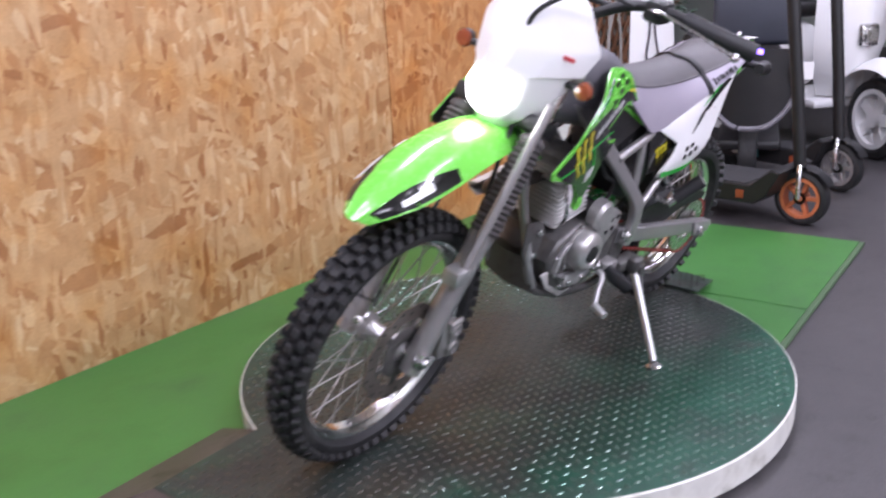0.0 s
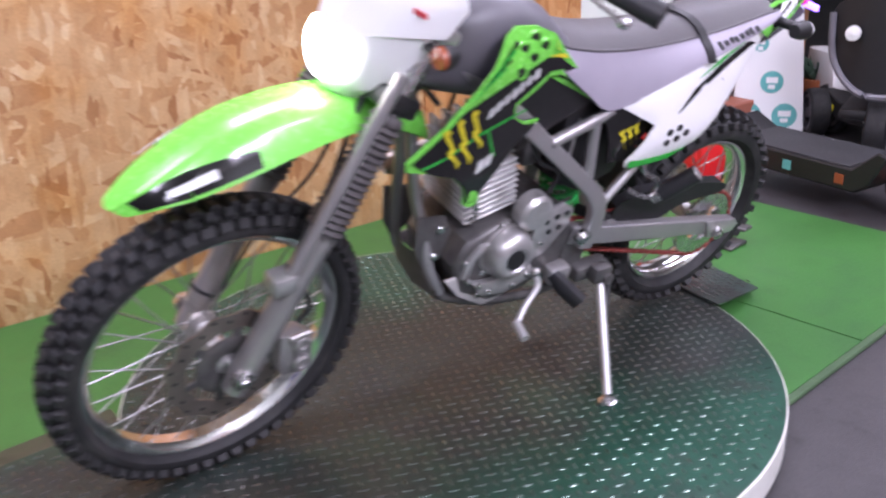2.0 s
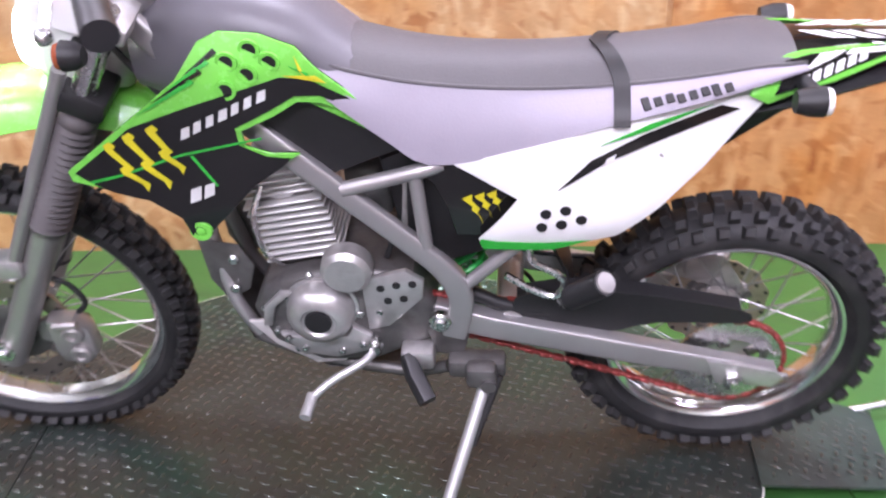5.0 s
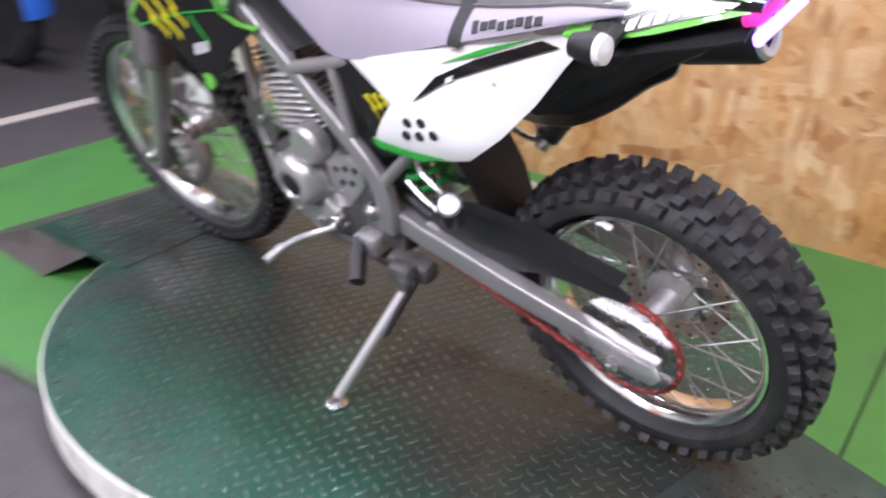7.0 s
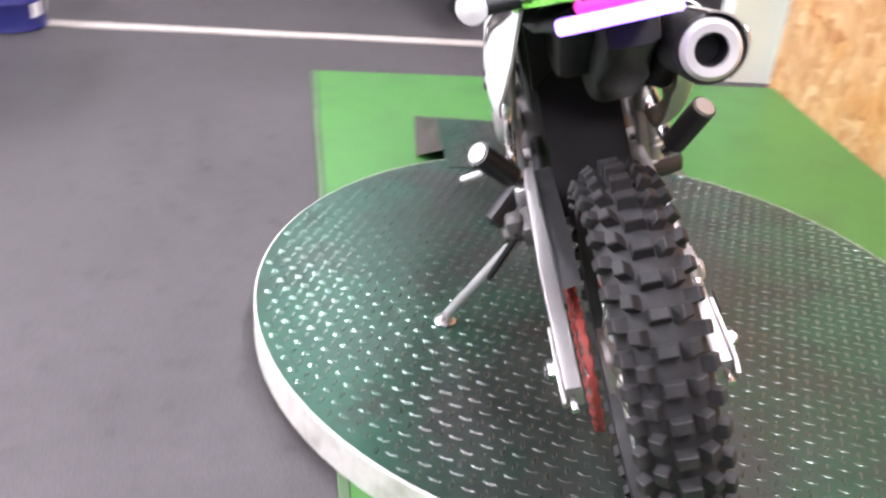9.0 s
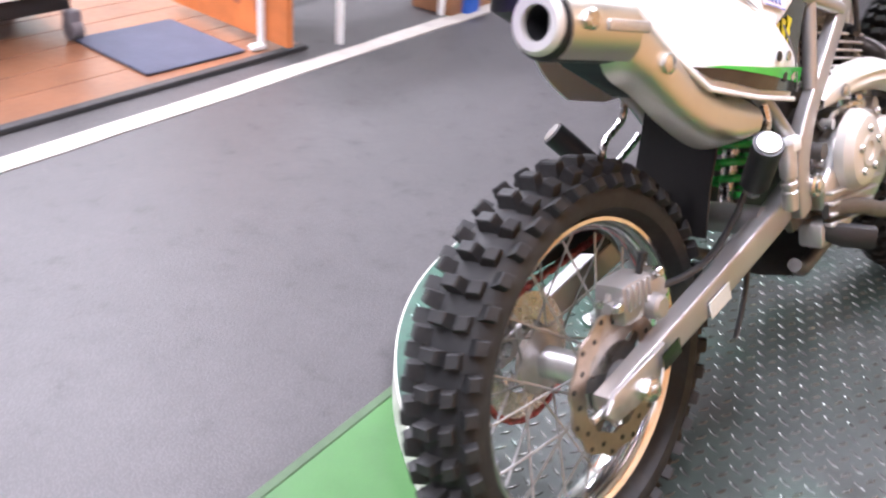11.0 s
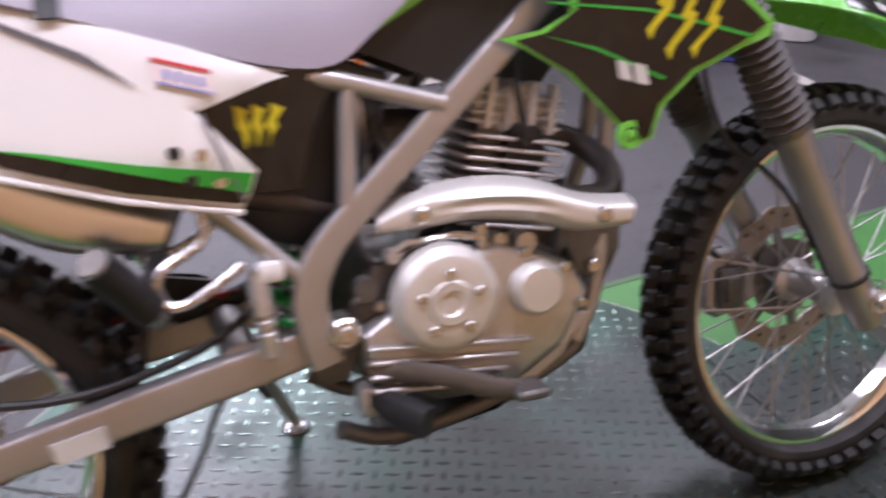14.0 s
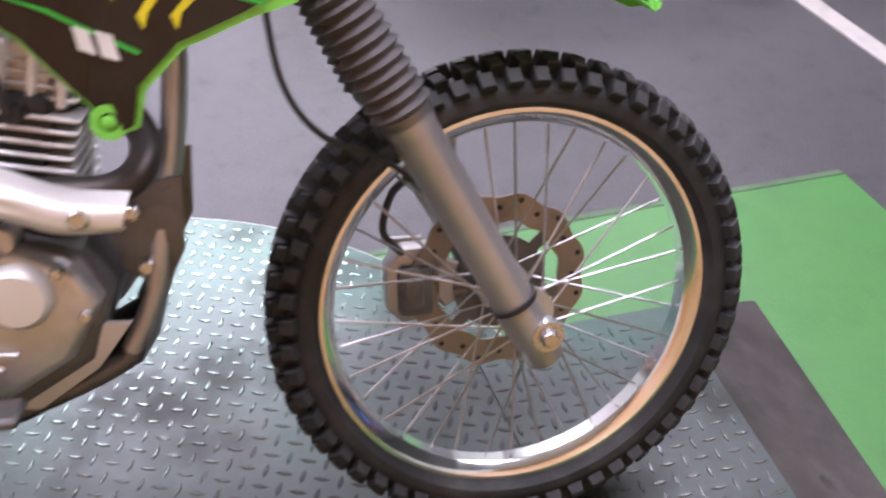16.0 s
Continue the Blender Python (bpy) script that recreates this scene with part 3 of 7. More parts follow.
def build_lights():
    # Fixtures added to match the assumed lamps, none of them in view.
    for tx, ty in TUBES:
        lamp = thing("assumed_ceiling_light", "assumed white fluorescent ceiling light, out of view", "light", pose(tx, ty, CEIL, 0, 0, 6), "ceiling lights")
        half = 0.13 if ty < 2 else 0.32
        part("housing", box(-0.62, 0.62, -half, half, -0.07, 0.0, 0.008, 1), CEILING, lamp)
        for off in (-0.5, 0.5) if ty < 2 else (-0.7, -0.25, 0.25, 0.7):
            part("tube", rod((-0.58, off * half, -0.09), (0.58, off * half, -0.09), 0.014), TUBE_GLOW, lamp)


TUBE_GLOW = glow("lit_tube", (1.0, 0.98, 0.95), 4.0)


# ---------------------------------------------------------------- the stand
DISC = (0.046, -0.033, 0.733)


def lugs(inside, pitch=0.0262, turn=-19.0, z=0.0, length=0.0128, width=0.0034, high=0.0015):
    """Raised lens-shaped lugs in two directions, one mesh."""
    verts, faces = [], []
    c, s = math.cos(radians(turn)), math.sin(radians(turn))
    n = int(1.3 / pitch)
    for i in range(-n, n + 1):
        for j in range(-n, n + 1):
            u, v = i * pitch, j * pitch
            x, y = u * c - v * s, u * s + v * c
            if not inside(x, y):
                continue
            ax, ay = (c, s) if (i + j) % 2 else (-s, c)
            k = len(verts)
            for a, b, h in ((-1, 0, 0), (-0.3, 1, 0), (0.3, 1, 0), (1, 0, 0), (0.3, -1, 0), (-0.3, -1, 0), (-0.66, 0, 0.9), (-0.25, 0.58, 0.9), (0.25, 0.58, 0.9), (0.66, 0, 0.9), (0.25, -0.58, 0.9), (-0.25, -0.58, 0.9)):
                verts.append((x + ax * a * length - ay * b * width, y + ay * a * length + ax * b * width, z + h * high))
            for f in [(q, (q + 1) % 6, 6 + (q + 1) % 6, 6 + q) for q in range(6)] + [(6, 7, 8, 9, 10, 11)]:
                faces.append([k + q for q in f])
    me = bpy.data.meshes.new("lugs")
    me.from_pydata(verts, [], faces)
    return me


def lug_part(inside, parent, material, **kw):
    me = lugs(inside, **kw)
    me.materials.append(material)
    ob = new("tread_pattern", me)
    ob.parent = parent
    bm = bmesh.new()
    bm.from_mesh(me)
    bmesh.ops.recalc_face_normals(bm, faces=bm.faces)
    bm.to_mesh(me)
    bm.free()
    return tagged(ob, "raised checker lugs worn to bare metal", kind="stuff")


def build_stand():
    cx, cy, r = DISC
    table = thing("turntable", "round green checker-plate turntable with a white rim, paint worn grey", "turntable", pose(cx, cy, 0))
    part("top_plate", lathe([(-0.005, r - 0.004), (0.0, r - 0.004), (0.0, r * 0.66), (0.0, r * 0.33), (0.0, 0.0001)], (0, 0, 0), (0, 0, 1), 96), PLATE, table, smooth=False)
    part("rim", lathe([(-0.066, r - 0.004), (-0.066, r), (-0.002, r), (0.0005, r - 0.003), (-0.001, r - 0.006)], (0, 0, 0), (0, 0, 1), 96), EDGE_WHITE, table, "scuffed white rim")
    part("base_ring", lathe([(FLOOR, r - 0.06), (-0.06, r - 0.06)], (0, 0, 0), (0, 0, 1), 64), BLACK_PL, table)
    lug_part(lambda x, y: x * x + y * y < (r - 0.018) ** 2, table, LUG)

    # green boards round the turntable: two sheets with a hair joint, cut out for the disc
    u = Vector((1, 0.139)).normalized()
    v = Vector((-u.y, u.x))
    corner = Vector((1.568, 0.753))
    boards = thing("green_board", "bright green painted boards laid round the turntable", "floor board", kind="structure")

    def board(a0, a1):
        # strip between two stations along the mat, from the left edge to the wall, minus the disc
        bm = bmesh.new()
        n, m = 44, 60
        grid = {}
        for i in range(n + 1):
            for j in range(m + 1):
                p = corner + u * (a0 + (a1 - a0) * i / n)
                wy = wall_y(p.x) + 0.004
                depth = (p.y - wy) / max(1e-6, 1.0)
                q = Vector((p.x + 0.151 * depth * j / m * 0.9, p.y - depth * j / m))
                grid[i, j] = bm.verts.new((q.x, q.y, FLOOR + 0.012))
        for i in range(n):
            for j in range(m):
                four = [grid[i, j], grid[i + 1, j], grid[i + 1, j + 1], grid[i, j + 1]]
                if all((w.co.x - cx) ** 2 + (w.co.y - cy) ** 2 < (r - 0.07) ** 2 for w in four):
                    continue
                bm.faces.new(four)
        bmesh.ops.delete(bm, geom=[w for w in bm.verts if not w.link_faces], context="VERTS")
        bmesh.ops.recalc_face_normals(bm, faces=bm.faces)
        if sum(f.normal.z for f in bm.faces) < 0:
            bmesh.ops.reverse_faces(bm, faces=bm.faces)
        rr = bmesh.ops.extrude_face_region(bm, geom=bm.faces[:])
        for w in rr["geom"]:
            if isinstance(w, bmesh.types.BMVert):
                w.co.z -= 0.012
        part("board", bm, MAT_GREEN, boards, smooth=False)

    board(-3.29, -2.49)
    board(-2.484, 0.0)

    part("edge_strip", place(box(-3.29, 0.0, 0.0, 0.02, 0.0, 0.013, 0.003, 1), Matrix.Translation((corner.x, corner.y, FLOOR)) @ Matrix.Rotation(math.atan(0.139), 4, "Z")), MAT_EDGE, boards, "stained board edge")

    # front ramp: a flat green plate with sloping rusty sides
    front = thing("front_ramp", "green checker-plate ramp with rusty sloping sides before the turntable", "ramp")
    part("plate", slab3([(0.635, 0.30), (0.99, 0.335), (1.035, -0.215), (0.72, -0.25)], -0.002, 0.003), PLATE, front, smooth=False)
    lug_part(lambda x, y: 0.66 < x < 1.0 + 0.08 * (0.33 - y) - 0.02 and -0.21 < y < 0.29 and (x - cx) ** 2 + (y - cy) ** 2 > 0, front, LUG, z=0.003, turn=5.0)
    edge_in = [(0.76, 0.313, 0.0), (0.99, 0.335, 0.0), (1.035, -0.215, 0.0), (0.74, -0.25, 0.0)]
    edge_out = [(0.86, 0.385, FLOOR + 0.012), (1.19, 0.395, FLOOR + 0.012), (1.215, -0.37, FLOOR + 0.012), (0.72, -0.435, FLOOR + 0.012)]
    for k in range(3):
        q = [edge_in[k], edge_in[k + 1], edge_out[k + 1], edge_out[k]]
        bm = bmesh.new()
        bm.faces.new([bm.verts.new(p) for p in q])
        part("side_flap", thicken(bm, 0.003), RAMP_BROWN, front, "rusty checker-plate flap", smooth=False)
    # Added black block fills the dark opening under the plate.
    part("under_block", box(0.72, 0.98, -0.2, 0.25, FLOOR + 0.012, -0.004), BLACK_PL, front)

    # rear ramp plate, lying from the disc to the board
    rear = thing("rear_ramp", "loose grey-green checker-plate ramp behind the turntable", "ramp")
    bm = bmesh.new()
    q = [(-0.655, 0.155, 0.006), (-0.925, 0.075, FLOOR + 0.03), (-0.965, -0.19, FLOOR + 0.03), (-0.69, -0.2, 0.006)]
    bm.faces.new([bm.verts.new(p) for p in q])
    part("plate", thicken(bm, 0.004), REAR_PLATE, rear, smooth=False)
    tread = lug_part(lambda x, y: -0.265 < x < -0.01 and -0.175 < y < 0.13 + 0.28 * x, rear, LUG)
    tread.matrix_basis = Matrix.Translation((-0.672, 0, 0.0085)) @ Matrix.Rotation(radians(-10.6), 4, "Y")
    # Added black block fills the space below the loose plate.
    part("under_block", box(-0.9, -0.74, -0.15, 0.04, FLOOR + 0.012, FLOOR + 0.03), BLACK_PL, rear)


def slab3(outline, z0, z1):
    bm = bmesh.new()
    f = bm.faces.new([bm.verts.new((x, y, z0)) for x, y in outline])
    r = bmesh.ops.extrude_face_region(bm, geom=[f])
    for v in r["geom"]:
        if isinstance(v, bmesh.types.BMVert):
            v.co.z = z1
    return bm


# ---------------------------------------------------------------- the motorcycle
# its own axes: x ahead, y to its left, z up in its plane; it leans on its side stand
LEAN, NOSE = 17.32, 0.36
BIKE = pose(0, 0, 0.0066) @ pose(0, 0, 0, -LEAN, 0, 0) @ pose(0, 0, 0, 0, NOSE, 0)
STEER = 4.5
STEERED = {"front_wheel", "front_tyre", "fork_slider", "fork_bellows", "fork_tube", "fork_foot", "fork_guard_tube", "front_axle", "lower_clamp", "upper_clamp", "front_caliper", "caliper_bolt", "front_brake_hose", "speed_cable", "cable_tie", "front_mudguard", "headlamp_cowl", "headlamp_shell", "instrument", "handlebar"}
FRONT, REAR = (0.632, 0.002, 0.298), (-0.576, -0.006, 0.272)


def tyre(bike, name, at, r_out, r_rim, half, rows, knobs, label):
    """A round carcass with every knob a piece of its own, about the y axis through the wheel's centre."""
    mid = (r_out + r_rim) / 2 - 0.010
    h = (r_out - r_rim) / 2
    prof = []
    for k in range(20):
        a = 2 * math.pi * k / 20
        prof.append((half * math.sin(a) * (1.0 if math.cos(a) > -0.4 else 0.75), mid + (h - 0.006) * math.cos(a)))
    body = part(name, lathe(prof, (0, 0, 0), (0, 1, 0), 72, closed=True), RUBBER, bike, label, at=pose(*at))
    for off, lat, w, ln, tilt in knobs:
        for sgn in ((1,) if lat == 0 else (1, -1)):
            ang = lat * sgn
            n2 = Vector((0, math.sin(ang), math.cos(ang)))
            base = Vector((0, (half + 0.001) * math.sin(ang), mid + h * math.cos(ang)))
            t2 = Vector((0, math.cos(ang), -math.sin(ang)))
            fwd = Vector((1, 0, 0))
            verts = []
            for hh, sc in ((-0.012, 1.12), (0.0092, 0.95), (0.0112, 0.8)):
                for p, q in ((-1, -1), (1, -1), (1, 1), (-1, 1)):
                    verts.append(base + n2 * hh + t2 * (p * w * sc) + fwd * ((q * ln + p * sgn * tilt * ln) * sc))
            faces = [(8, 9, 10, 11)]
            for o in (0, 4):
                faces += [(o + k, o + (k + 1) % 4, o + 4 + (k + 1) % 4, o + 4 + k) for k in range(4)]
            me = bpy.data.meshes.new("knob")
            me.from_pydata(verts, [], faces)
            bm = bmesh.new()
            bm.from_mesh(me)
            bmesh.ops.recalc_face_normals(bm, faces=bm.faces)
            bm.to_mesh(me)
            bm.free()
            me.materials.append(RUBBER)
            for i in range(rows):
                ob = new("knob", me)
                ob.matrix_basis = Matrix.Rotation(2 * math.pi * (i + off + (0.5 if sgn < 0 else 0)) / rows, 4, "Y")
                ob.parent = body
    return body


def wheel(bike, name, at, r_out, r_rim, half, rows, knob, hub, disc, spokes=32, seed=1):
    w = part(name, lathe([(-hub[1], 0.018), (-hub[1], hub[0]), (-hub[1] + 0.008, hub[0]), (-hub[1] + 0.016, 0.022), (hub[1] - 0.016, 0.022), (hub[1] - 0.008, hub[0]), (hub[1], hub[0]), (hub[1], 0.018)], (0, 0, 0), (0, 1, 0), 32), ALU, bike, at=pose(*at))
    tyre(bike, name.replace("wheel", "tyre"), at, r_out, r_rim, half, rows, knob, "black knobbly off-road tyre")
    rw = half * 0.62
    part("rim", lathe([(-rw, r_rim + 0.001), (-rw, r_rim + 0.006), (-rw + 0.004, r_rim + 0.006), (-rw + 0.005, r_rim - 0.004), (-rw * 0.4, r_rim - 0.008), (rw * 0.4, r_rim - 0.008), (rw - 0.005, r_rim - 0.004), (rw - 0.004, r_rim + 0.006), (rw, r_rim + 0.006), (rw, r_rim + 0.001), (rw - 0.004, r_rim - 0.005), (rw * 0.45, r_rim - 0.0125), (-rw * 0.45, r_rim - 0.0125), (-rw + 0.004, r_rim - 0.005)], (0, 0, 0), (0, 1, 0), 72, closed=True), RIM, w, "polished aluminium rim", angle=30)
    one = bpy.data.meshes.new("spoke")
    sb = rod((0, 0, 0), (0, 0, 1), 0.0016, 6)
    sb.to_mesh(one)
    sb.free()
    one.materials.append(SPOKE)
    for k in range(spokes):
        s = 1 if k % 2 else -1
        a = 2 * math.pi * k / spokes
        b = a + (0.62 if (k // 2) % 2 else -0.62)
        p = Vector((math.cos(a) * (r_rim - 0.016), s * 0.004, math.sin(a) * (r_rim - 0.016)))
        q = Vector((math.cos(b) * (hub[0] - 0.004), s * (hub[1] - 0.006), math.sin(b) * (hub[0] - 0.004)))
        ob = new("spoke", one)
        d = p - q
        ob.matrix_basis = Matrix.Translation(q) @ d.to_track_quat("Z", "Y").to_matrix().to_4x4() @ Matrix.Diagonal((1, 1, d.length, 1))
        ob.parent = w
    y, rad, mat = disc
    bm = lathe([(-0.002, rad * 0.7), (-0.002, rad), (0.002, rad), (0.002, rad * 0.7)], (0, y, 0), (0, 1, 0), 72, closed=True, wave=lambda t: 1 + 0.028 * math.cos(12 * t))
    wide = 0.062 if y > 0 else hub[0] * 1.12
    arms = lathe([(-0.002, hub[0] * 0.6), (-0.002, wide), (0.002, wide), (0.004, wide * 0.9), (0.004, hub[0])], (0, y, 0), (0, 1, 0), 36, closed=True)
    for k in range(6):
        part("carrier_arm", place(box(hub[0], rad * 0.84, y - 0.0018, y + 0.0018, -0.008, 0.008, 0.0008, 1), Matrix.Rotation(k * 1.0472 + 0.3, 4, "Y")), ALU_DARK, w)
    part("disc_carrier", arms, ALU_DARK, w)
    hole = bpy.data.meshes.new("disc_hole")
    hb = lathe([(-0.0026, 0.0036), (0.0026, 0.0036)], (rad * 0.9, y, 0), (0, 1, 0), 10)
    hb.to_mesh(hole)
    hb.free()
    hole.materials.append(BLACK_PL)
    for k in range(24):
        ob = new("disc_hole", hole)
        ob.matrix_basis = Matrix.Rotation(k * math.pi / 12, 4, "Y") @ Matrix.Translation((0.006 if k % 2 else -0.005, 0, 0))
        ob.parent = w
    part("hub_cap", lathe([(0, hub[0] * 0.75), (0.01, hub[0] * 0.7), (0.014, hub[0] * 0.45), (0.014, 0.0001)], (0, hub[1] if y > 0 else -hub[1], 0), (0, 1 if y > 0 else -1, 0), 24), ALU, w)
    part("brake_disc", bm, mat, w)
    return w


def chain_mesh(y):
    cf, rf, cr, rr = Vector((-0.045, 0.385)), 0.028, Vector((REAR[0], REAR[2])), 0.088
    d = cr - cf
    a = math.atan2(d.y, d.x)
    off = math.acos((rr - rf) / d.length)
    # sample the belt: rear arc, lower run, front arc, upper run
    path = []
    rear = [a + t for t in np.linspace(-(math.pi - off), math.pi - off, 30)]
    path += [cr + Vector((math.cos(t), math.sin(t))) * rr for t in rear]
    t1 = rear[-1]
    path += [(cr + Vector((math.cos(t1), math.sin(t1))) * rr).lerp(cf + Vector((math.cos(t1), math.sin(t1))) * rf, k / 24) for k in range(1, 24)]
    frontarc = np.linspace(t1, t1 + 2 * off, 8)
    path += [cf + Vector((math.cos(t), math.sin(t))) * rf for t in frontarc]
    t2 = rear[0]
    path += [(cf + Vector((math.cos(t2), math.sin(t2))) * rf).lerp(cr + Vector((math.cos(t2), math.sin(t2))) * rr, k / 24) for k in range(1, 24)]
    # even steps
    seg = [(q - p).length for p, q in zip(path, path[1:] + path[:1])]
    total, step = sum(seg), 0.0127
    count = int(total / step)
    bm = bmesh.new()
    pos, idx, acc = [], 0, 0.0
    for k in range(count):
        target = total * k / count
        while acc + seg[idx] < target:
            acc += seg[idx]
            idx += 1
        f = (target - acc) / seg[idx]
        pos.append(path[idx].lerp(path[(idx + 1) % len(path)], f))
    for k in range(count):
        p, q = pos[k], pos[(k + 1) % count]
        m = (p + q) / 2
        ang = math.atan2(q.y - p.y, q.x - p.x)
        w = 0.0066 if k % 2 else 0.0045
        merge(bm, place(box(-0.0088, 0.0088, -w, w, -0.0042, 0.0042, 0.0022, 1), Matrix.Translation((m.x, y, m.y)) @ Matrix.Rotation(-ang, 4, "Y")))
    return bm


def bolt(x, y, z, r=0.007, h=0.006, side=1):
    return lathe([(0, r), (h * 0.7, r), (h, r * 0.75)], (x, y, z), (0, side, 0), 8)


def build_bike():
    bike = thing("motorcycle", "green, white and black off-road motorcycle leaning on its side stand", "motorcycle", BIKE)
    P = lambda n, bm, m, l="", **k: part(n, bm, m, bike, l, **k)

    front_knobs = [(0.0, 0.0, 0.0105, 0.0088, 0), (0.5, 0.46, 0.0085, 0.0085, 0.25), (0.0, 0.98, 0.0095, 0.0092, 0.1)]
    wheel(bike, "front_wheel", FRONT, 0.298, 0.234, 0.039, 56, front_knobs, (0.034, 0.048), (0.06, 0.115, DISC_DARK), 36, 1)
    rear_knobs = [(0.0, 0.0, 0.0122, 0.0078, 0), (0.5, 0.54, 0.0078, 0.0088, 0.2), (0.0, 1.04, 0.0078, 0.0088, 0.12)]
    wheel(bike, "rear_wheel", REAR, 0.268, 0.190, 0.050, 40, rear_knobs, (0.045, 0.055), (-0.066, 0.092, WARM_DISC), 32, 2)

    # frame
    for s in (1, -1):
        P("frame_spar", sweep(spline([(0.30, s * 0.045, 0.87), (0.134, s * 0.086, 0.719), (0.026, s * 0.097, 0.623), (-0.077, s * 0.105, 0.531), (-0.125, s * 0.108, 0.483), (-0.144, s * 0.108, 0.44), (-0.142, s * 0.107, 0.395), (-0.132, s * 0.106, 0.355)], 5), [0.0162] * 18 + [0.0168, 0.0174, 0.018, 0.0186] + [0.019] * 14, 20, 0.62, 6.0, up=(0, 1, 0)), SILVER, "silver-painted frame spar")
        P("seat_rail", sweep([(0.02, s * 0.1, 0.626), (-0.095, s * 0.1, 0.659), (-0.135, s * 0.092, 0.669), (-0.3, s * 0.075, 0.7), (-0.55, s * 0.07, 0.785)], 0.0115, 12), SILVER)
        P("frame_brace", sweep([(-0.085, s * 0.1, 0.65), (-0.096, s * 0.106, 0.53)], 0.0105, 12), SILVER)
        P("frame_stay", sweep([(-0.068, s * 0.07, 0.65), (-0.062, s * 0.072, 0.545)], 0.0055, 10), ALU)
        P("lower_rail", sweep([(-0.135, s * 0.108, 0.44), (-0.225, s * 0.105, 0.53), (-0.42, s * 0.095, 0.69)], 0.0105, 12), SILVER)
        P("cradle_tube", sweep(spline([(0.285, s * 0.01, 0.76), (0.262, s * 0.025, 0.56), (0.245, s * 0.045, 0.47), (0.226, s * 0.06, 0.375), (0.195, s * 0.066, 0.312)], 6), 0.0115, 12), SILVER)
        P("lower_tube", sweep(spline([(0.197, s * 0.066, 0.315), (0.18, s * 0.067, 0.296), (0.085, s * 0.07, 0.258), (-0.05, s * 0.075, 0.236), (-0.12, s * 0.09, 0.264)], 6), 0.011, 12), ALU_DARK, "dull lower frame tube")
        P("engine_bracket", slab([(0.268, 0.50), (0.205, 0.49), (0.185, 0.45), (0.20, 0.40), (0.238, 0.375), (0.262, 0.42)], s * 0.055, s * 0.061, 0.003), ALU_DARK, "dull metal engine bracket")
        P("bracket_bolt", bolt(0.215, s * 0.062, 0.465, 0.009, 0.008, s), STEEL)
        P("bracket_bolt", bolt(0.222, s * 0.062, 0.405, 0.009, 0.008, s), STEEL)
        P("guard_plate", slab([(0.045, 0.312), (0.067, 0.325), (0.15, 0.337), (0.176, 0.358), (0.204, 0.355), (0.165, 0.305), (0.1, 0.262), (0.05, 0.27)], s * 0.083, s * 0.09, 0.003), GUARD)
        P("guard_slot", slab([(0.098, 0.297), (0.104, 0.306), (0.122, 0.318), (0.13, 0.316), (0.122, 0.303), (0.107, 0.294)], s * 0.0895, s * 0.0912, 0.0005), BLACK_PL)
        P("pivot_plate", slab([(-0.14, 0.40), (-0.1, 0.40), (-0.088, 0.35), (-0.1, 0.30), (-0.145, 0.295), (-0.16, 0.36)] if s > 0 else [(-0.14, 0.40), (-0.1, 0.40), (-0.09, 0.36), (-0.104, 0.326), (-0.138, 0.322), (-0.152, 0.36)], s * 0.085, s * 0.098, 0.004), ALU_DARK)
        P("pivot_bolt", merge(lathe([(0, 0.018), (0.01, 0.018), (0.013, 0.015)], (-0.112, s * 0.112, 0.39), (0, s, 0), 20), bolt(-0.112, s * 0.122, 0.39, 0.011, 0.008, s)), STEEL)
    P("head_tube", rod((0.352, 0, 0.755), (0.272, 0, 0.905), 0.03, 20), SILVER)
    P("skid_plate", loft([[(0.235, -0.07, 0.40), (0.25, 0, 0.40), (0.235, 0.07, 0.40)], [(0.205, -0.075, 0.30), (0.215, 0, 0.295), (0.205, 0.075, 0.30)], [(0.08, -0.08, 0.245), (0.08, 0, 0.235), (0.08, 0.08, 0.245)], [(-0.06, -0.08, 0.222), (-0.06, 0, 0.212), (-0.06, 0.08, 0.222)]]), ALU_DARK)

    # engine
    eng = P("engine", slab([(0.19, 0.385), (0.165, 0.435), (0.09, 0.462), (0.02, 0.47), (-0.07, 0.46), (-0.105, 0.40), (-0.095, 0.325), (0.0, 0.275), (0.09, 0.27), (0.165, 0.315)], -0.095, 0.095, 0.014, 3), ALU_DARK, "dirty aluminium single-cylinder engine, coloured dark for its shaded gaps")
    E = lambda n, bm, m, l="", **k: part(n, bm, m, eng, l, **k)
    tilt = Matrix.Translation((0.098, 0, 0.46)) @ Matrix.Rotation(radians(11), 4, "Y")
    for k in range(9):
        z = 0.012 + k * 0.0128
        g = 0.002 * math.sin(k * 0.9)
        E("cooling_fin", place(box(-0.062 + g, 0.062 + g, -0.078, 0.068, z, z + 0.0045, 0.0015, 1), tilt), FIN)
    E("cylinder", place(box(-0.047, 0.047, -0.053, 0.053, -0.01, 0.135, 0.012, 2), tilt), ALU_DARK)
    E("cylinder_head", place(merge(box(-0.052, 0.052, -0.05, 0.05, 0.128, 0.172, 0.012, 2), lathe([(-0.056, 0.001), (-0.056, 0.03), (-0.05, 0.034), (0.05, 0.034), (0.056, 0.03), (0.056, 0.001)], (0.0, 0, 0.15), (0, 1, 0), 24)), tilt), ALU)
    for k in range(4):
        E("head_fin", place(box(-0.058, 0.058, -0.062, 0.062, 0.13 + k * 0.011, 0.134 + k * 0.011, 0.0015, 1), tilt), FIN)
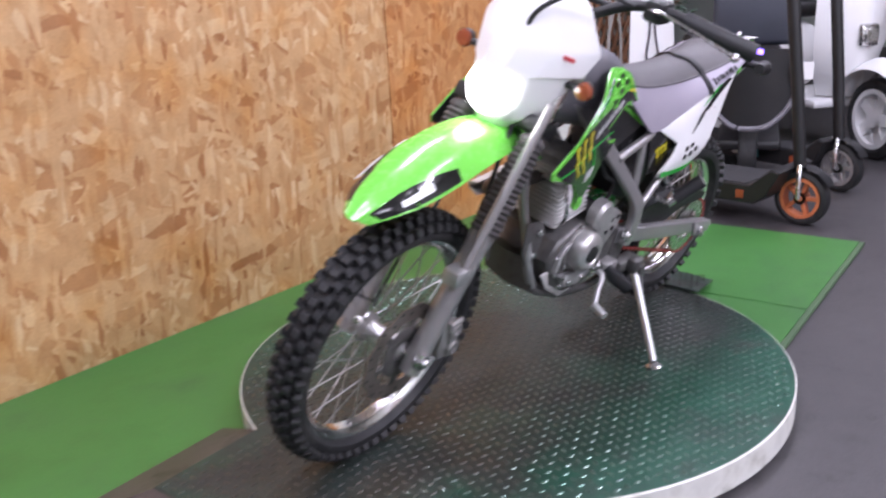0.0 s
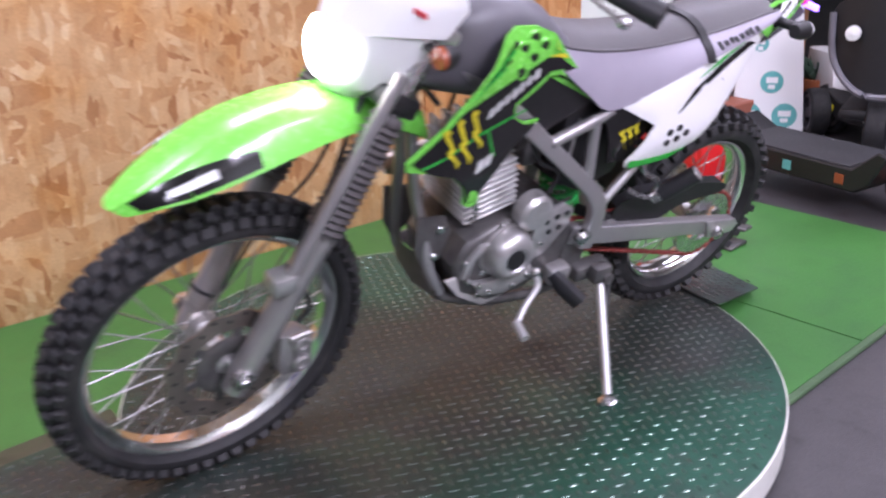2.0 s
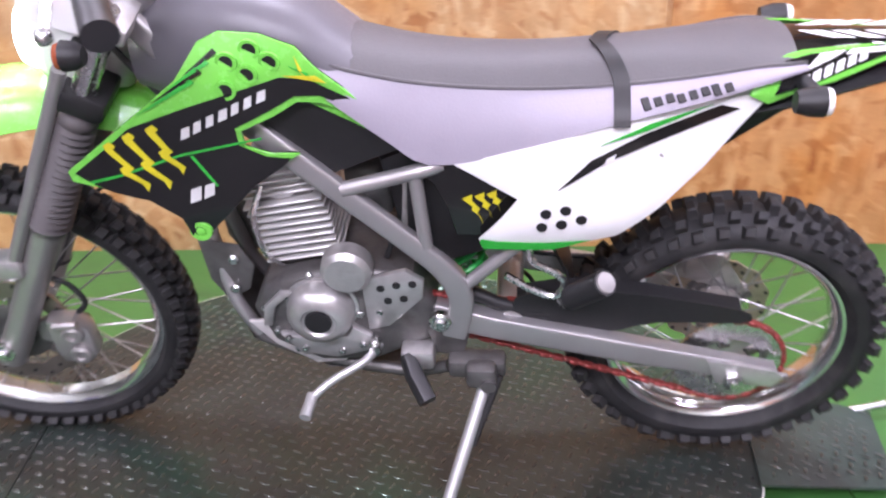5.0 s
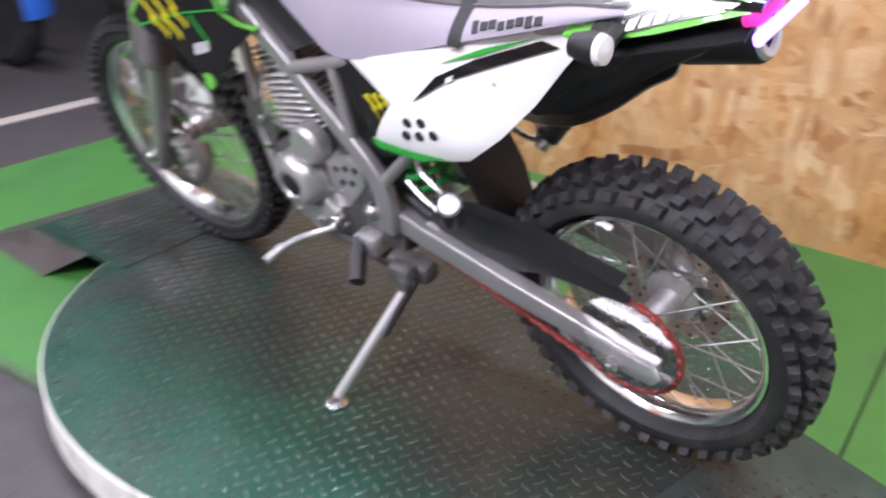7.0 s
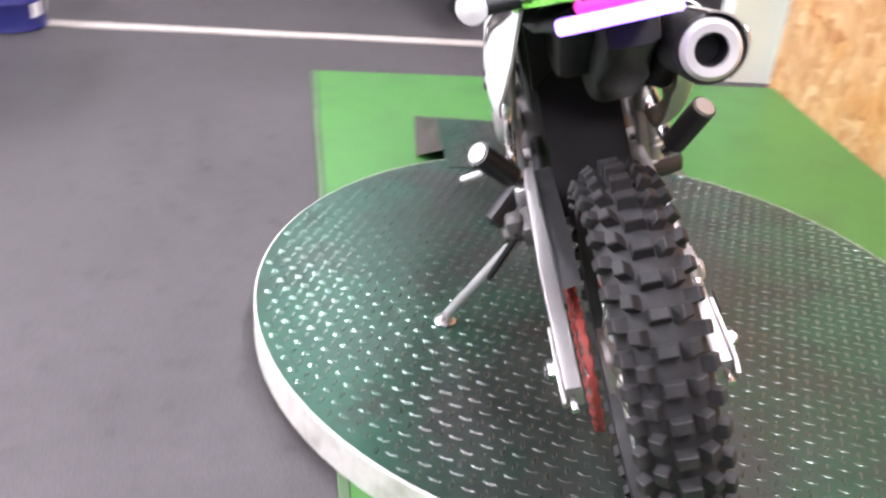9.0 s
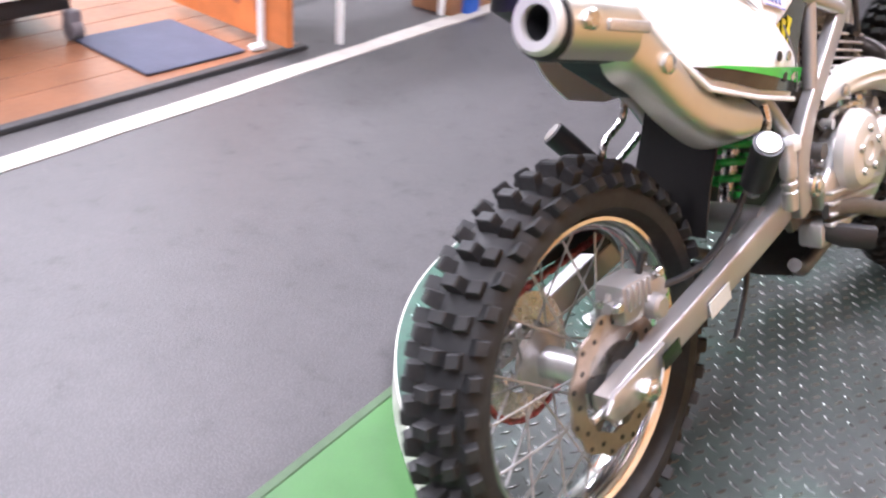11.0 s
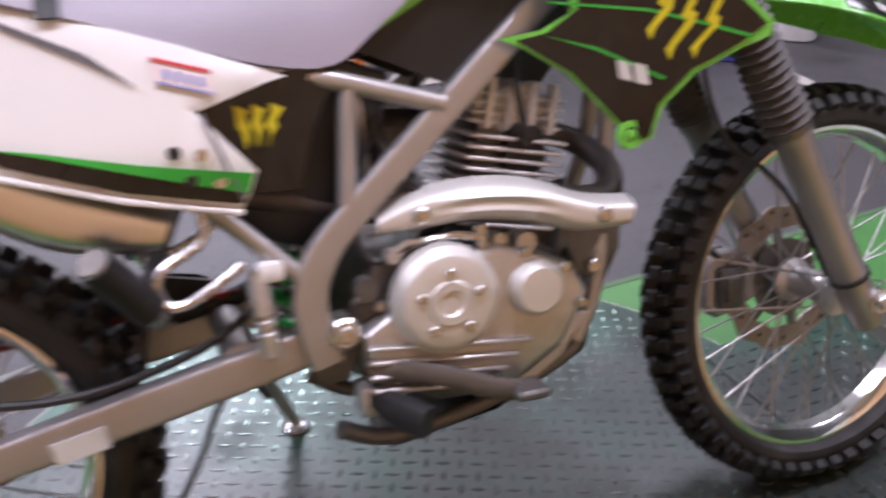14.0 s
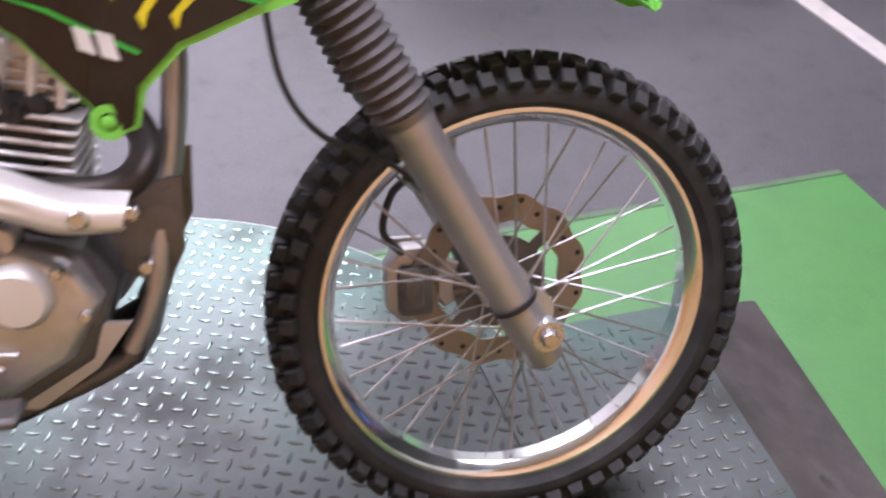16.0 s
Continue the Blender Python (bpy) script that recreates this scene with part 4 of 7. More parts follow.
    # left covers
    E("generator_cover", lathe([(0, 0.058), (0.006, 0.058), (0.007, 0.053), (0.03, 0.052), (0.041, 0.046), (0.046, 0.036), (0.047, 0.028), (0.043, 0.025), (0.043, 0.0001)], (0.076, 0.092, 0.4), (0, 1, 0), 40), ALU, "round cast cover with a black plug")
    E("cover_plug", lathe([(0, 0.022), (0.004, 0.021), (0.005, 0.0001)], (0.076, 0.1345, 0.4), (0, 1, 0), 24), BLACK_PL)
    for a in range(6):
        E("cover_bolt", bolt(0.076 + 0.061 * math.cos(a * 1.047 + 0.3), 0.094, 0.4 + 0.061 * math.sin(a * 1.047 + 0.3)), STEEL)
    E("lower_case", slab([(0.03, 0.365), (0.0, 0.345), (0.0, 0.315), (0.06, 0.295), (0.12, 0.305), (0.15, 0.345), (0.1, 0.34), (0.04, 0.345)], 0.092, 0.11, 0.006, 2), ALU)
    E("case_web", slab([(0.14, 0.43), (0.168, 0.40), (0.175, 0.36), (0.16, 0.36), (0.15, 0.40), (0.12, 0.43)], 0.092, 0.106, 0.004, 2), ALU)
    for x, z in ((0.015, 0.33), (0.05, 0.315), (0.11, 0.32), (0.135, 0.34)):
        E("case_bolt", bolt(x, 0.109, z, 0.006, 0.007, 1), STEEL)
    E("shift_shaft", merge(rod((-0.005, 0.1, 0.33), (-0.005, 0.128, 0.33), 0.009, 12), box(-0.014, 0.004, 0.112, 0.124, 0.315, 0.345, 0.004, 1)), STEEL)
    E("starter_cover", lathe([(0, 0.04), (0.026, 0.039), (0.034, 0.031), (0.035, 0.0001)], (0.028, 0.088, 0.482), (0, 1, 0), 28), ALU)
    E("sprocket_cover", slab([(0.01, 0.455), (-0.06, 0.475), (-0.088, 0.455), (-0.085, 0.42), (-0.03, 0.36), (0.005, 0.35)], 0.088, 0.1, 0.004), ALU)
    for x, z in ((-0.02, 0.44), (-0.045, 0.447), (-0.07, 0.45), (-0.03, 0.415), (-0.055, 0.42)):
        E("cover_hole", lathe([(0, 0.0065), (0.0015, 0.0065)], (x, 0.1, z), (0, 1, 0), 12), BLACK_PL)
    # right covers
    E("clutch_case", slab([(0.185, 0.395), (0.165, 0.43), (0.12, 0.452), (0.07, 0.468), (0.02, 0.462), (-0.04, 0.445), (-0.06, 0.405), (-0.094, 0.385), (-0.09, 0.345), (-0.03, 0.315), (0.085, 0.297), (0.15, 0.335)], -0.128, -0.09, 0.012, 3), ALU, "cast aluminium clutch case")
    for k in range(4):
        E("case_rib", place(box(-0.09, 0.105 - 0.016 * k, -0.137, -0.12, -0.003, 0.003, 0.002, 1), Matrix.Translation((0, 0, 0.362 - k * 0.0165)) @ Matrix.Rotation(radians(6), 4, "Y")), ALU)
    E("clutch_cover", lathe([(0, 0.063), (0.014, 0.062), (0.026, 0.053), (0.0285, 0.047), (0.0285, 0.027), (0.031, 0.024), (0.031, 0.015), (0.0285, 0.013), (0.0285, 0.0001)], (0.0, -0.126, 0.417), (0, -1, 0), 44), SATIN, "round satin clutch cover with five bolts", angle=30)
    for a in range(5):
        t = a * 1.2566 + 1.57
        E("cover_bolt", bolt(0.0345 * math.cos(t), -0.1535, 0.417 + 0.0345 * math.sin(t), 0.0065, 0.006, -1), STEEL)
    E("oil_cap", lathe([(0, 0.034), (0.018, 0.033), (0.026, 0.026), (0.027, 0.0001)], (0.113, -0.118, 0.412), (0, -1, 0), 30), SATIN)
    for x, z in ((0.17, 0.385), (0.15, 0.432), (0.1, 0.455), (-0.038, 0.437), (0.06, 0.312), (-0.07, 0.335)):
        E("case_bolt", bolt(x, -0.126, z, 0.007, 0.008, -1), STEEL)
    for x, z in ((0.125, 0.305), (0.155, 0.345), (0.168, 0.395), (0.02, 0.345), (-0.015, 0.39)):
        E("case_bolt", bolt(x, 0.094, z, 0.0065, 0.009, 1), STEEL)
    # small fittings seen between the spar and the clutch case
    E("cable_bracket", merge(slab([(-0.06, 0.47), (-0.035, 0.485), (0.0, 0.482), (0.0, 0.474), (-0.03, 0.474), (-0.05, 0.46)], -0.118, -0.112, 0.002), rod((-0.052, -0.122, 0.468), (-0.052, -0.104, 0.468), 0.008, 10)), ALU)
    E("clutch_arm", merge(sweep([(-0.03, -0.112, 0.478), (0.02, -0.12, 0.484), (0.05, -0.122, 0.478)], 0.005, 8), rod((0.052, -0.115, 0.465), (0.052, -0.115, 0.492), 0.009, 12)), STEEL)
    E("clutch_cable", sweep(spline([(-0.03, -0.115, 0.478), (-0.075, -0.112, 0.465), (-0.09, -0.1, 0.52), (-0.05, -0.08, 0.62)], 6), 0.0038, 8), HOSE)
    E("sensor", merge(rod((-0.085, -0.1, 0.435), (-0.085, -0.122, 0.435), 0.013, 14), box(-0.098, -0.07, -0.112, -0.1, 0.415, 0.425, 0.003, 1)), ALU_DARK)
    E("sensor_bolt", bolt(-0.068, -0.104, 0.412, 0.0075, 0.01, -1), STEEL)
    E("fitting", merge(rod((0.105, -0.09, 0.462), (0.105, -0.125, 0.465), 0.012, 12), rod((0.075, -0.09, 0.468), (0.075, -0.118, 0.47), 0.009, 6)), ALU)
    E("oil_line", sweep(spline([(0.14, 0.06, 0.455), (0.155, 0.085, 0.50), (0.165, 0.075, 0.56), (0.15, 0.055, 0.60)], 5), 0.005, 8), STEEL)
    E("spark_cap", rod((0.132, -0.06, 0.575), (0.125, -0.088, 0.578), 0.01, 12), BLACK_PL)
    E("spark_lead", sweep(spline([(0.125, -0.088, 0.578), (0.115, -0.085, 0.64), (0.13, -0.05, 0.72)], 5), 0.0045, 8), HOSE)
    # Black block drawn for the shaded spark plug recess between the fins.
    E("plug_recess", place(merge(lathe([(0, 0.027), (0.008, 0.027), (0.01, 0.018), (0.004, 0.014), (0.004, 0.0001)], (0.012, -0.066, 0.1), (0, -1, 0), 20), box(-0.012, 0.034, -0.074, -0.05, 0.03, 0.135, 0.008, 2)), tilt), BLACK_PL)
    for k in range(4):
        E("head_rib", place(box(-0.042 + k * 0.027, -0.033 + k * 0.027, -0.068, -0.045, 0.125, 0.185, 0.002, 1), tilt), FIN)
    E("breather_hose", sweep(spline([(0.0, -0.06, 0.47), (0.02, -0.09, 0.5), (-0.03, -0.095, 0.55), (-0.06, -0.07, 0.62)], 6), 0.007, 8), HOSE)
    E("wiring", sweep(spline([(-0.03, 0.07, 0.48), (-0.04, 0.08, 0.54), (0.02, 0.08, 0.58), (0.05, 0.06, 0.66)], 6), 0.005, 8), HOSE)
    E("carburettor", merge(lathe([(0, 0.026), (0.05, 0.026), (0.06, 0.02)], (0.03, 0, 0.585), (-1, 0, 0.1), 18), box(-0.04, 0.01, -0.028, 0.028, 0.53, 0.60, 0.008, 2)), ALU_DARK)
    P("airbox", slab([(-0.03, 0.66), (-0.06, 0.50), (-0.12, 0.47), (-0.2, 0.50), (-0.235, 0.56), (-0.25, 0.68), (-0.1, 0.69)], -0.075, 0.075, 0.012, 2), BLACK_PL, "black plastic air box")

    # exhaust
    pipe = spline([(0.165, 0, 0.575), (0.215, -0.02, 0.56), (0.238, -0.07, 0.53), (0.21, -0.108, 0.505), (0.12, -0.118, 0.51), (0.0, -0.085, 0.51), (-0.09, -0.062, 0.515), (-0.18, -0.066, 0.54), (-0.28, -0.085, 0.56), (-0.38, -0.105, 0.585)], 6)
    P("exhaust_pipe", sweep(pipe, 0.016, 14), PIPE, "dark exhaust pipe")
    tops = spline([(-0.066, 0.514), (-0.03, 0.533), (0.03, 0.544), (0.1, 0.541), (0.17, 0.517), (0.228, 0.509)], 6)
    lows_ = spline([(-0.066, 0.488), (-0.015, 0.489), (0.045, 0.495), (0.11, 0.487), (0.165, 0.472), (0.218, 0.472)], 6)
    rows = []
    for p, q in zip(tops, lows_):
        row = []
        for u in np.linspace(-1, 1, 21):
            x, z = q + (p - q) * (u + 1) / 2
            ridge = 0.004 * min(1, max(0, (x + 0.0) * 40)) * min(1, max(0, (0.135 - x) * 40))
            row.append((x, -(0.13 - 0.036 * min(1.3, max(0, (0.165 - x) / 0.185)) + 0.03 * (1 - abs(u) ** 3.6) + ridge * (math.exp(-((u - 0.28) / 0.13) ** 2) + math.exp(-((u + 0.28) / 0.13) ** 2))), z))
        rows.append(row)
    P("heat_shield", thicken(loft(rows), 0.003), SATIN, "satin silver exhaust heat shield", angle=60)
    for x, y, z in ((-0.02, -0.124, 0.512), (0.185, -0.158, 0.495)):
        P("shield_bolt", bolt(x, y, z, 0.01, 0.007, -1), STEEL)
    # silencer
    a, b = Vector((-0.565, -0.1, 0.688)), Vector((-0.69, -0.1, 0.713))
    d = (b - a).normalized()
    L = (b - a).length
    P("silencer", lathe([(0, 0.025), (0.004, 0.034), (0.02, 0.0365), (L - 0.02, 0.0365), (L - 0.008, 0.0365), (L - 0.004, 0.0355), (L, 0.033), (L, 0.0165), (L - 0.03, 0.015), (L - 0.03, 0.0001)], a, d, 36), BLACK_PL, "black silencer with a silver side shield")
    P("silencer_end", lathe([(L - 0.002, 0.0325), (L + 0.004, 0.031), (L + 0.007, 0.027), (L + 0.006, 0.018), (L - 0.01, 0.0165), (L - 0.012, 0.02)], a, d, 32, closed=True), SATIN, "silver end cap with a dark outlet")
    rows = []
    for k in range(13):
        t = k / 12
        row = []
        for q in range(11):
            an = radians(-62 + 150 * q / 10)
            y, z = -math.cos(an), math.sin(an)
            base = a + d * (L * (0.06 + 0.92 * t))
            row.append(base + Vector((0, y, z)) * 0.0395)
        rows.append(row)
    P("silencer_shield", thicken(loft(rows), 0.002), GOLD_SHEEN, "bright silver silencer shield")
    P("silencer_inlet", sweep(spline([(-0.38, -0.105, 0.585), (-0.46, -0.088, 0.632), (-0.57, -0.098, 0.688)], 4), [0.018] * 4 + [0.022] * 5, 14), BLACK_PL)
    P("shield_slot", place(box(-0.03, 0.045, -0.003, 0.003, -0.006, 0.006, 0.0025, 2), Matrix.Translation((-0.605, -0.1395, 0.696)) @ Matrix.Rotation(radians(11), 4, "Y")), ALU)
    P("shield_bolt", bolt(-0.663, -0.138, 0.711, 0.011, 0.008, -1), STEEL)
    tops = spline([(-0.556, 0.742), (-0.535, 0.728), (-0.48, 0.678), (-0.43, 0.63), (-0.38, 0.602), (-0.32, 0.577), (-0.272, 0.553)], 6)
    lows_ = spline([(-0.588, 0.692), (-0.574, 0.642), (-0.53, 0.61), (-0.47, 0.561), (-0.405, 0.52), (-0.35, 0.504), (-0.293, 0.502)], 6)
    rows = [[(*(q + (p - q) * (u + 1) / 2)[:1], -(0.088 + 0.036 * (1 - abs(u) ** (4.5 if u < 0 else 2.2))), (q + (p - q) * (u + 1) / 2)[1]) for u in np.linspace(-1, 1, 19)] for p, q in zip(tops, lows_)]
    P("pipe_cover", thicken(loft(rows), 0.003), GOLD_SHEEN, "bright silver exhaust cover", angle=60)
    P("shield_bolt", bolt(-0.505, -0.123, 0.640, 0.012, 0.007, -1), STEEL)

    # swinging arm, chain, rear brake
    for s in (1, -1):
        P("swing_arm", sweep([(-0.10, s * 0.085, 0.383), (-0.2, s * 0.092, 0.362), (-0.4, s * 0.097, 0.322), (-0.64, s * 0.097, 0.272)], [0.0215, 0.0215, 0.021, 0.0175], 20, 0.66, 9.0, up=(0, 1, 0)), SILVER, "silver box-section swing arm")
        P("axle_plate", slab([(-0.53, 0.312), (-0.64, 0.293), (-0.655, 0.275), (-0.64, 0.256), (-0.55, 0.262)], s * 0.108, s * 0.115, 0.002), ALU)
        P("axle_nut", merge(lathe([(0, 0.016), (0.012, 0.016), (0.014, 0.013)], (REAR[0], s * 0.113, REAR[2]), (0, s, 0), 6), bolt(REAR[0], s * 0.125, REAR[2], 0.009, 0.006, s)), STEEL)
        P("chain_adjuster", rod((-0.63, s * 0.1, 0.274), (-0.665, s * 0.1, 0.268), 0.005, 8), STEEL)
    P("arm_sticker", place(box(-0.02, 0.02, -0.001, 0.001, -0.0115, 0.0115, 0.0005, 1), Matrix.Translation((-0.525, -0.1195, 0.296)) @ Matrix.Rotation(radians(-12), 4, "Y")), BLACK_DECAL)
    P("arm_sticker", place(box(-0.027, 0.027, -0.001, 0.001, -0.0125, 0.0125, 0.0005, 1), Matrix.Translation((-0.393, -0.1135, 0.314)) @ Matrix.Rotation(radians(-11), 4, "Y")), SILVER_DECAL)
    P("swing_bridge", rod((-0.22, -0.09, 0.365), (-0.22, 0.09, 0.365), 0.022, 16), SILVER)
    P("drive_chain", chain_mesh(0.072), CHAIN_RED, "rusty red drive chain")
    P("rear_sprocket", lathe([(-0.003, 0.05), (-0.003, 0.087), (0.003, 0.087), (0.003, 0.05)], (REAR[0], 0.072, REAR[2]), (0, 1, 0), 96, closed=True, wave=lambda t: 1 + 0.025 * math.cos(44 * t)), STEEL)
    for k in range(5):
        P("sprocket_arm", place(box(0.03, 0.055, 0.069, 0.075, -0.011, 0.011, 0.003, 1), Matrix.Translation((REAR[0], 0, REAR[2])) @ Matrix.Rotation(k * 1.2566, 4, "Y")), STEEL)
    P("chain_guard", shell([tuple(p) for p in spline([(-0.23, 0.415), (-0.3, 0.43), (-0.42, 0.425), (-0.575, 0.395), (-0.58, 0.37), (-0.45, 0.368), (-0.36, 0.345), (-0.24, 0.372)], 3, True)], lambda x, z: 0.088, 0.004, 0.02, 1), BLACK_PL, "black plastic chain guard")
    P("chain_guard_top", loft([[(x, 0.088, z), (x, 0.06, z + 0.004)] for x, z in ((-0.23, 0.415), (-0.3, 0.43), (-0.42, 0.425), (-0.575, 0.395))]), BLACK_PL)
    P("chain_slider", sweep([(-0.13, 0.07, 0.425), (-0.2, 0.075, 0.392), (-0.28, 0.078, 0.376)], 0.012, 10), BLACK_PL)
    P("rear_caliper", merge(merge(box(-0.575, -0.512, -0.092, -0.048, 0.342, 0.396, 0.009, 2), lathe([(0, 0.017), (0.014, 0.016), (0.018, 0.012), (0.018, 0.0001)], (-0.518, -0.09, 0.352), (0, -1, 0), 20)), merge(box(-0.512, -0.467, -0.085, -0.06, 0.345, 0.378, 0.01, 2), rod((-0.59, -0.078, 0.372), (-0.47, -0.078, 0.352), 0.007, 10))), FORK, "aluminium brake caliper")
    P("caliper_bracket", slab([(-0.60, 0.345), (-0.575, 0.385), (-0.53, 0.392), (-0.475, 0.37), (-0.46, 0.35), (-0.5, 0.335), (-0.56, 0.315), (-0.6, 0.29), (-0.628, 0.3)], -0.074, -0.066, 0.002), ALU, "cast caliper bracket")
    for x, z in ((-0.582, 0.372), (-0.492, 0.386)):
        P("caliper_pin", merge(bolt(x, -0.084, z, 0.0075, 0.008, -1), rod((x, -0.06, z), (x, -0.088, z), 0.005, 8)), STEEL)
    P("bleed_nipple", merge(rod((-0.528, -0.082, 0.395), (-0.522, -0.084, 0.412), 0.0045, 8), rod((-0.522, -0.084, 0.41), (-0.52, -0.085, 0.42), 0.006, 10)), BLACK_PL)
    for k in range(5):
        P("caliper_rib", box(-0.568 + k * 0.011, -0.563 + k * 0.011, -0.0955, -0.088, 0.362, 0.392, 0.0015, 1), FORK)
    P("rear_master_cylinder", lathe([(0, 0.005), (0.004, 0.011), (0.03, 0.012), (0.032, 0.0095), (0.036, 0.0095), (0.038, 0.012), (0.044, 0.012), (0.046, 0.0095), (0.05, 0.0095), (0.052, 0.012), (0.085, 0.0125), (0.09, 0.009), (0.1, 0.009)], (-0.192, -0.118, 0.375), (-0.09, 0, 1), 16), ALU)
    P("brake_fluid_cup", box(-0.2, -0.172, -0.128, -0.108, 0.46, 0.482, 0.005, 2), WHITE_PL, "small white brake fluid cup")
    P("brake_hose", sweep(spline([(-0.19, -0.06, 0.42), (-0.25, -0.066, 0.385), (-0.32, -0.078, 0.366), (-0.38, -0.086, 0.358), (-0.43, -0.084, 0.356), (-0.48, -0.08, 0.36)], 6), 0.0048, 8), HOSE)
    P("drain_hose", sweep(spline([(-0.2, -0.07, 0.36), (-0.248, -0.082, 0.32), (-0.272, -0.085, 0.27), (-0.302, -0.085, 0.215)], 6), 0.0038, 8), HOSE)

    # rear shock absorber
    top, low = Vector((-0.085, 0, 0.62)), Vector((-0.165, 0, 0.33))
    ax = (low - top).normalized()
    side = ax.orthogonal().normalized()
    oth = ax.cross(side)
    coil = []
    for k in range(8 * 20 + 1):
        t = k / 160
        an = 2 * math.pi * 8 * t
        coil.append(top + ax * (0.05 + 0.2 * t) + side * (0.037 * math.cos(an)) + oth * (0.037 * math.sin(an)))
    shock = P("shock_absorber", rod(top, low, 0.014, 14), STEEL)
    part("spring", sweep(coil, 0.0058, 8), SPRING, shock, "bright green coil spring")

    # fork, in line from the axle to the top clamp
    base, crown = Vector((0.641, 0, 0.262)), Vector((0.302, 0, 0.895))
    fd = (crown - base).normalized()
    at = lambda s, q: base + fd * q + Vector((0, s * 0.092, 0))
    for s in (1, -1):
        P("fork_slider", lathe([(0, 0.014), (0.004, 0.022), (0.05, 0.0255), (0.1, 0.024), (0.31, 0.0255), (0.325, 0.028), (0.335, 0.028)], at(s, 0), fd, 24), FORK, "grey aluminium fork slider")
        prof = [(0.325, 0.028)]
        for k in range(17):
            q = 0.335 + k * 0.0125
            r0 = 0.034 - 0.004 * k / 16
            prof += [(q, r0 - 0.006), (q + 0.006, r0)]
        prof += [(0.55, 0.025), (0.555, 0.02)]
        P("fork_bellows", lathe(prof, at(s, 0), fd, 24), BELLOWS, "ribbed dark grey rubber fork bellows", angle=80)
        P("fork_tube", rod(at(s, 0.55), at(s, 0.725), 0.0175, 18), STEEL)
        P("fork_foot", merge(lathe([(0, 0.02), (0.016, 0.018)], (0.632, s * 0.104, 0.303), (0, s, 0), 16), bolt(0.632, s * 0.116, 0.303, 0.011, 0.012, s)), STEEL)
    guard = P("fork_guard_tube", sweep([(0.562, 0.108, 0.478), (0.548, 0.109, 0.502), (0.378, 0.109, 0.825)], 0.0105, 12), FORK, "smooth grey tube before the bellows")
    part("clamp", box(0.54, 0.585, 0.082, 0.122, 0.468, 0.505, 0.006, 2), ALU, guard)
    P("front_axle", rod((0.632, -0.1, 0.3), (0.632, 0.1, 0.3), 0.009, 12), STEEL)
    P("lower_clamp", place(box(-0.035, 0.03, -0.115, 0.115, -0.018, 0.018, 0.008, 2), Matrix.Translation(base + fd * 0.575) @ Matrix.Rotation(radians(-28), 4, "Y")), BLACK_PL)
    P("upper_clamp", place(box(-0.035, 0.03, -0.115, 0.115, -0.014, 0.014, 0.008, 2), Matrix.Translation(base + fd * 0.70) @ Matrix.Rotation(radians(-28), 4, "Y")), ALU)
    cal = slab([(0.553, 0.352), (0.51, 0.352), (0.488, 0.33), (0.486, 0.275), (0.506, 0.252), (0.548, 0.258), (0.556, 0.285)], 0.066, 0.1, 0.005, 2)
    for x, z in ((0.514, 0.327), (0.512, 0.28)):
        merge(cal, lathe([(0, 0.019), (0.01, 0.0185), (0.013, 0.015), (0.013, 0.009), (0.009, 0.0085), (0.009, 0.0001)], (x, 0.098, z), (0, 1, 0), 24))
    merge(cal, slab([(0.59, 0.325), (0.548, 0.345), (0.54, 0.325), (0.545, 0.29), (0.56, 0.27), (0.592, 0.285)], 0.06, 0.072, 0.003, 1))
    merge(cal, rod((0.54, 0.104, 0.348), (0.5, 0.104, 0.35), 0.007, 10))
    cal = P("front_caliper", cal, FORK, "grey aluminium front brake caliper")
    part("cylinder_rib", slab([(0.53, 0.345), (0.522, 0.345), (0.518, 0.305), (0.518, 0.26), (0.526, 0.26), (0.527, 0.305)], 0.098, 0.106, 0.002, 1), FORK, cal)
    part("pad_carrier", merge(box(0.5, 0.545, 0.05, 0.07, 0.266, 0.332, 0.008, 2), box(0.505, 0.53, 0.04, 0.056, 0.28, 0.32, 0.006, 2)), ALU_DARK, cal, "dull metal brake pad carrier")
    for z in (0.295, 0.325):
        P("caliper_bolt", bolt(0.562, 0.07, z, 0.008, 0.006, 1), STEEL)
    P("front_brake_hose", sweep(spline([(0.51, 0.07, 0.345), (0.487, 0.075, 0.375), (0.5, 0.08, 0.42), (0.53, 0.085, 0.455), (0.5, 0.075, 0.53), (0.45, 0.06, 0.64), (0.4, 0.045, 0.76), (0.34, 0.03, 0.88)], 8), 0.005, 8), HOSE)
    P("speed_cable", sweep(spline([(0.60, -0.06, 0.325), (0.575, -0.066, 0.355), (0.52, -0.064, 0.45), (0.47, -0.062, 0.5), (0.405, -0.08, 0.535), (0.37, -0.085, 0.585), (0.358, -0.075, 0.66), (0.352, -0.05, 0.8), (0.34, 0, 0.92)], 8), 0.0036, 8), HOSE)
    P("cable_tie", lathe([(0, 0.0255), (0, 0.028), (0.006, 0.028), (0.006, 0.0255)], at(-1, 0.085), fd, 24, closed=True), HOSE)

    # front mudguard
    ridge = spline([(0.80, 0.640), (0.757, 0.674), (0.695, 0.712), (0.615, 0.747), (0.515, 0.764), (0.42, 0.760), (0.33, 0.738), (0.26, 0.70)], 4)
    half = spline([(0.032, 0.004), (0.06, 0.018), (0.076, 0.043), (0.085, 0.058), (0.081, 0.056), (0.072, 0.046), (0.066, 0.045), (0.06, 0.045)], 4)
    rows = []
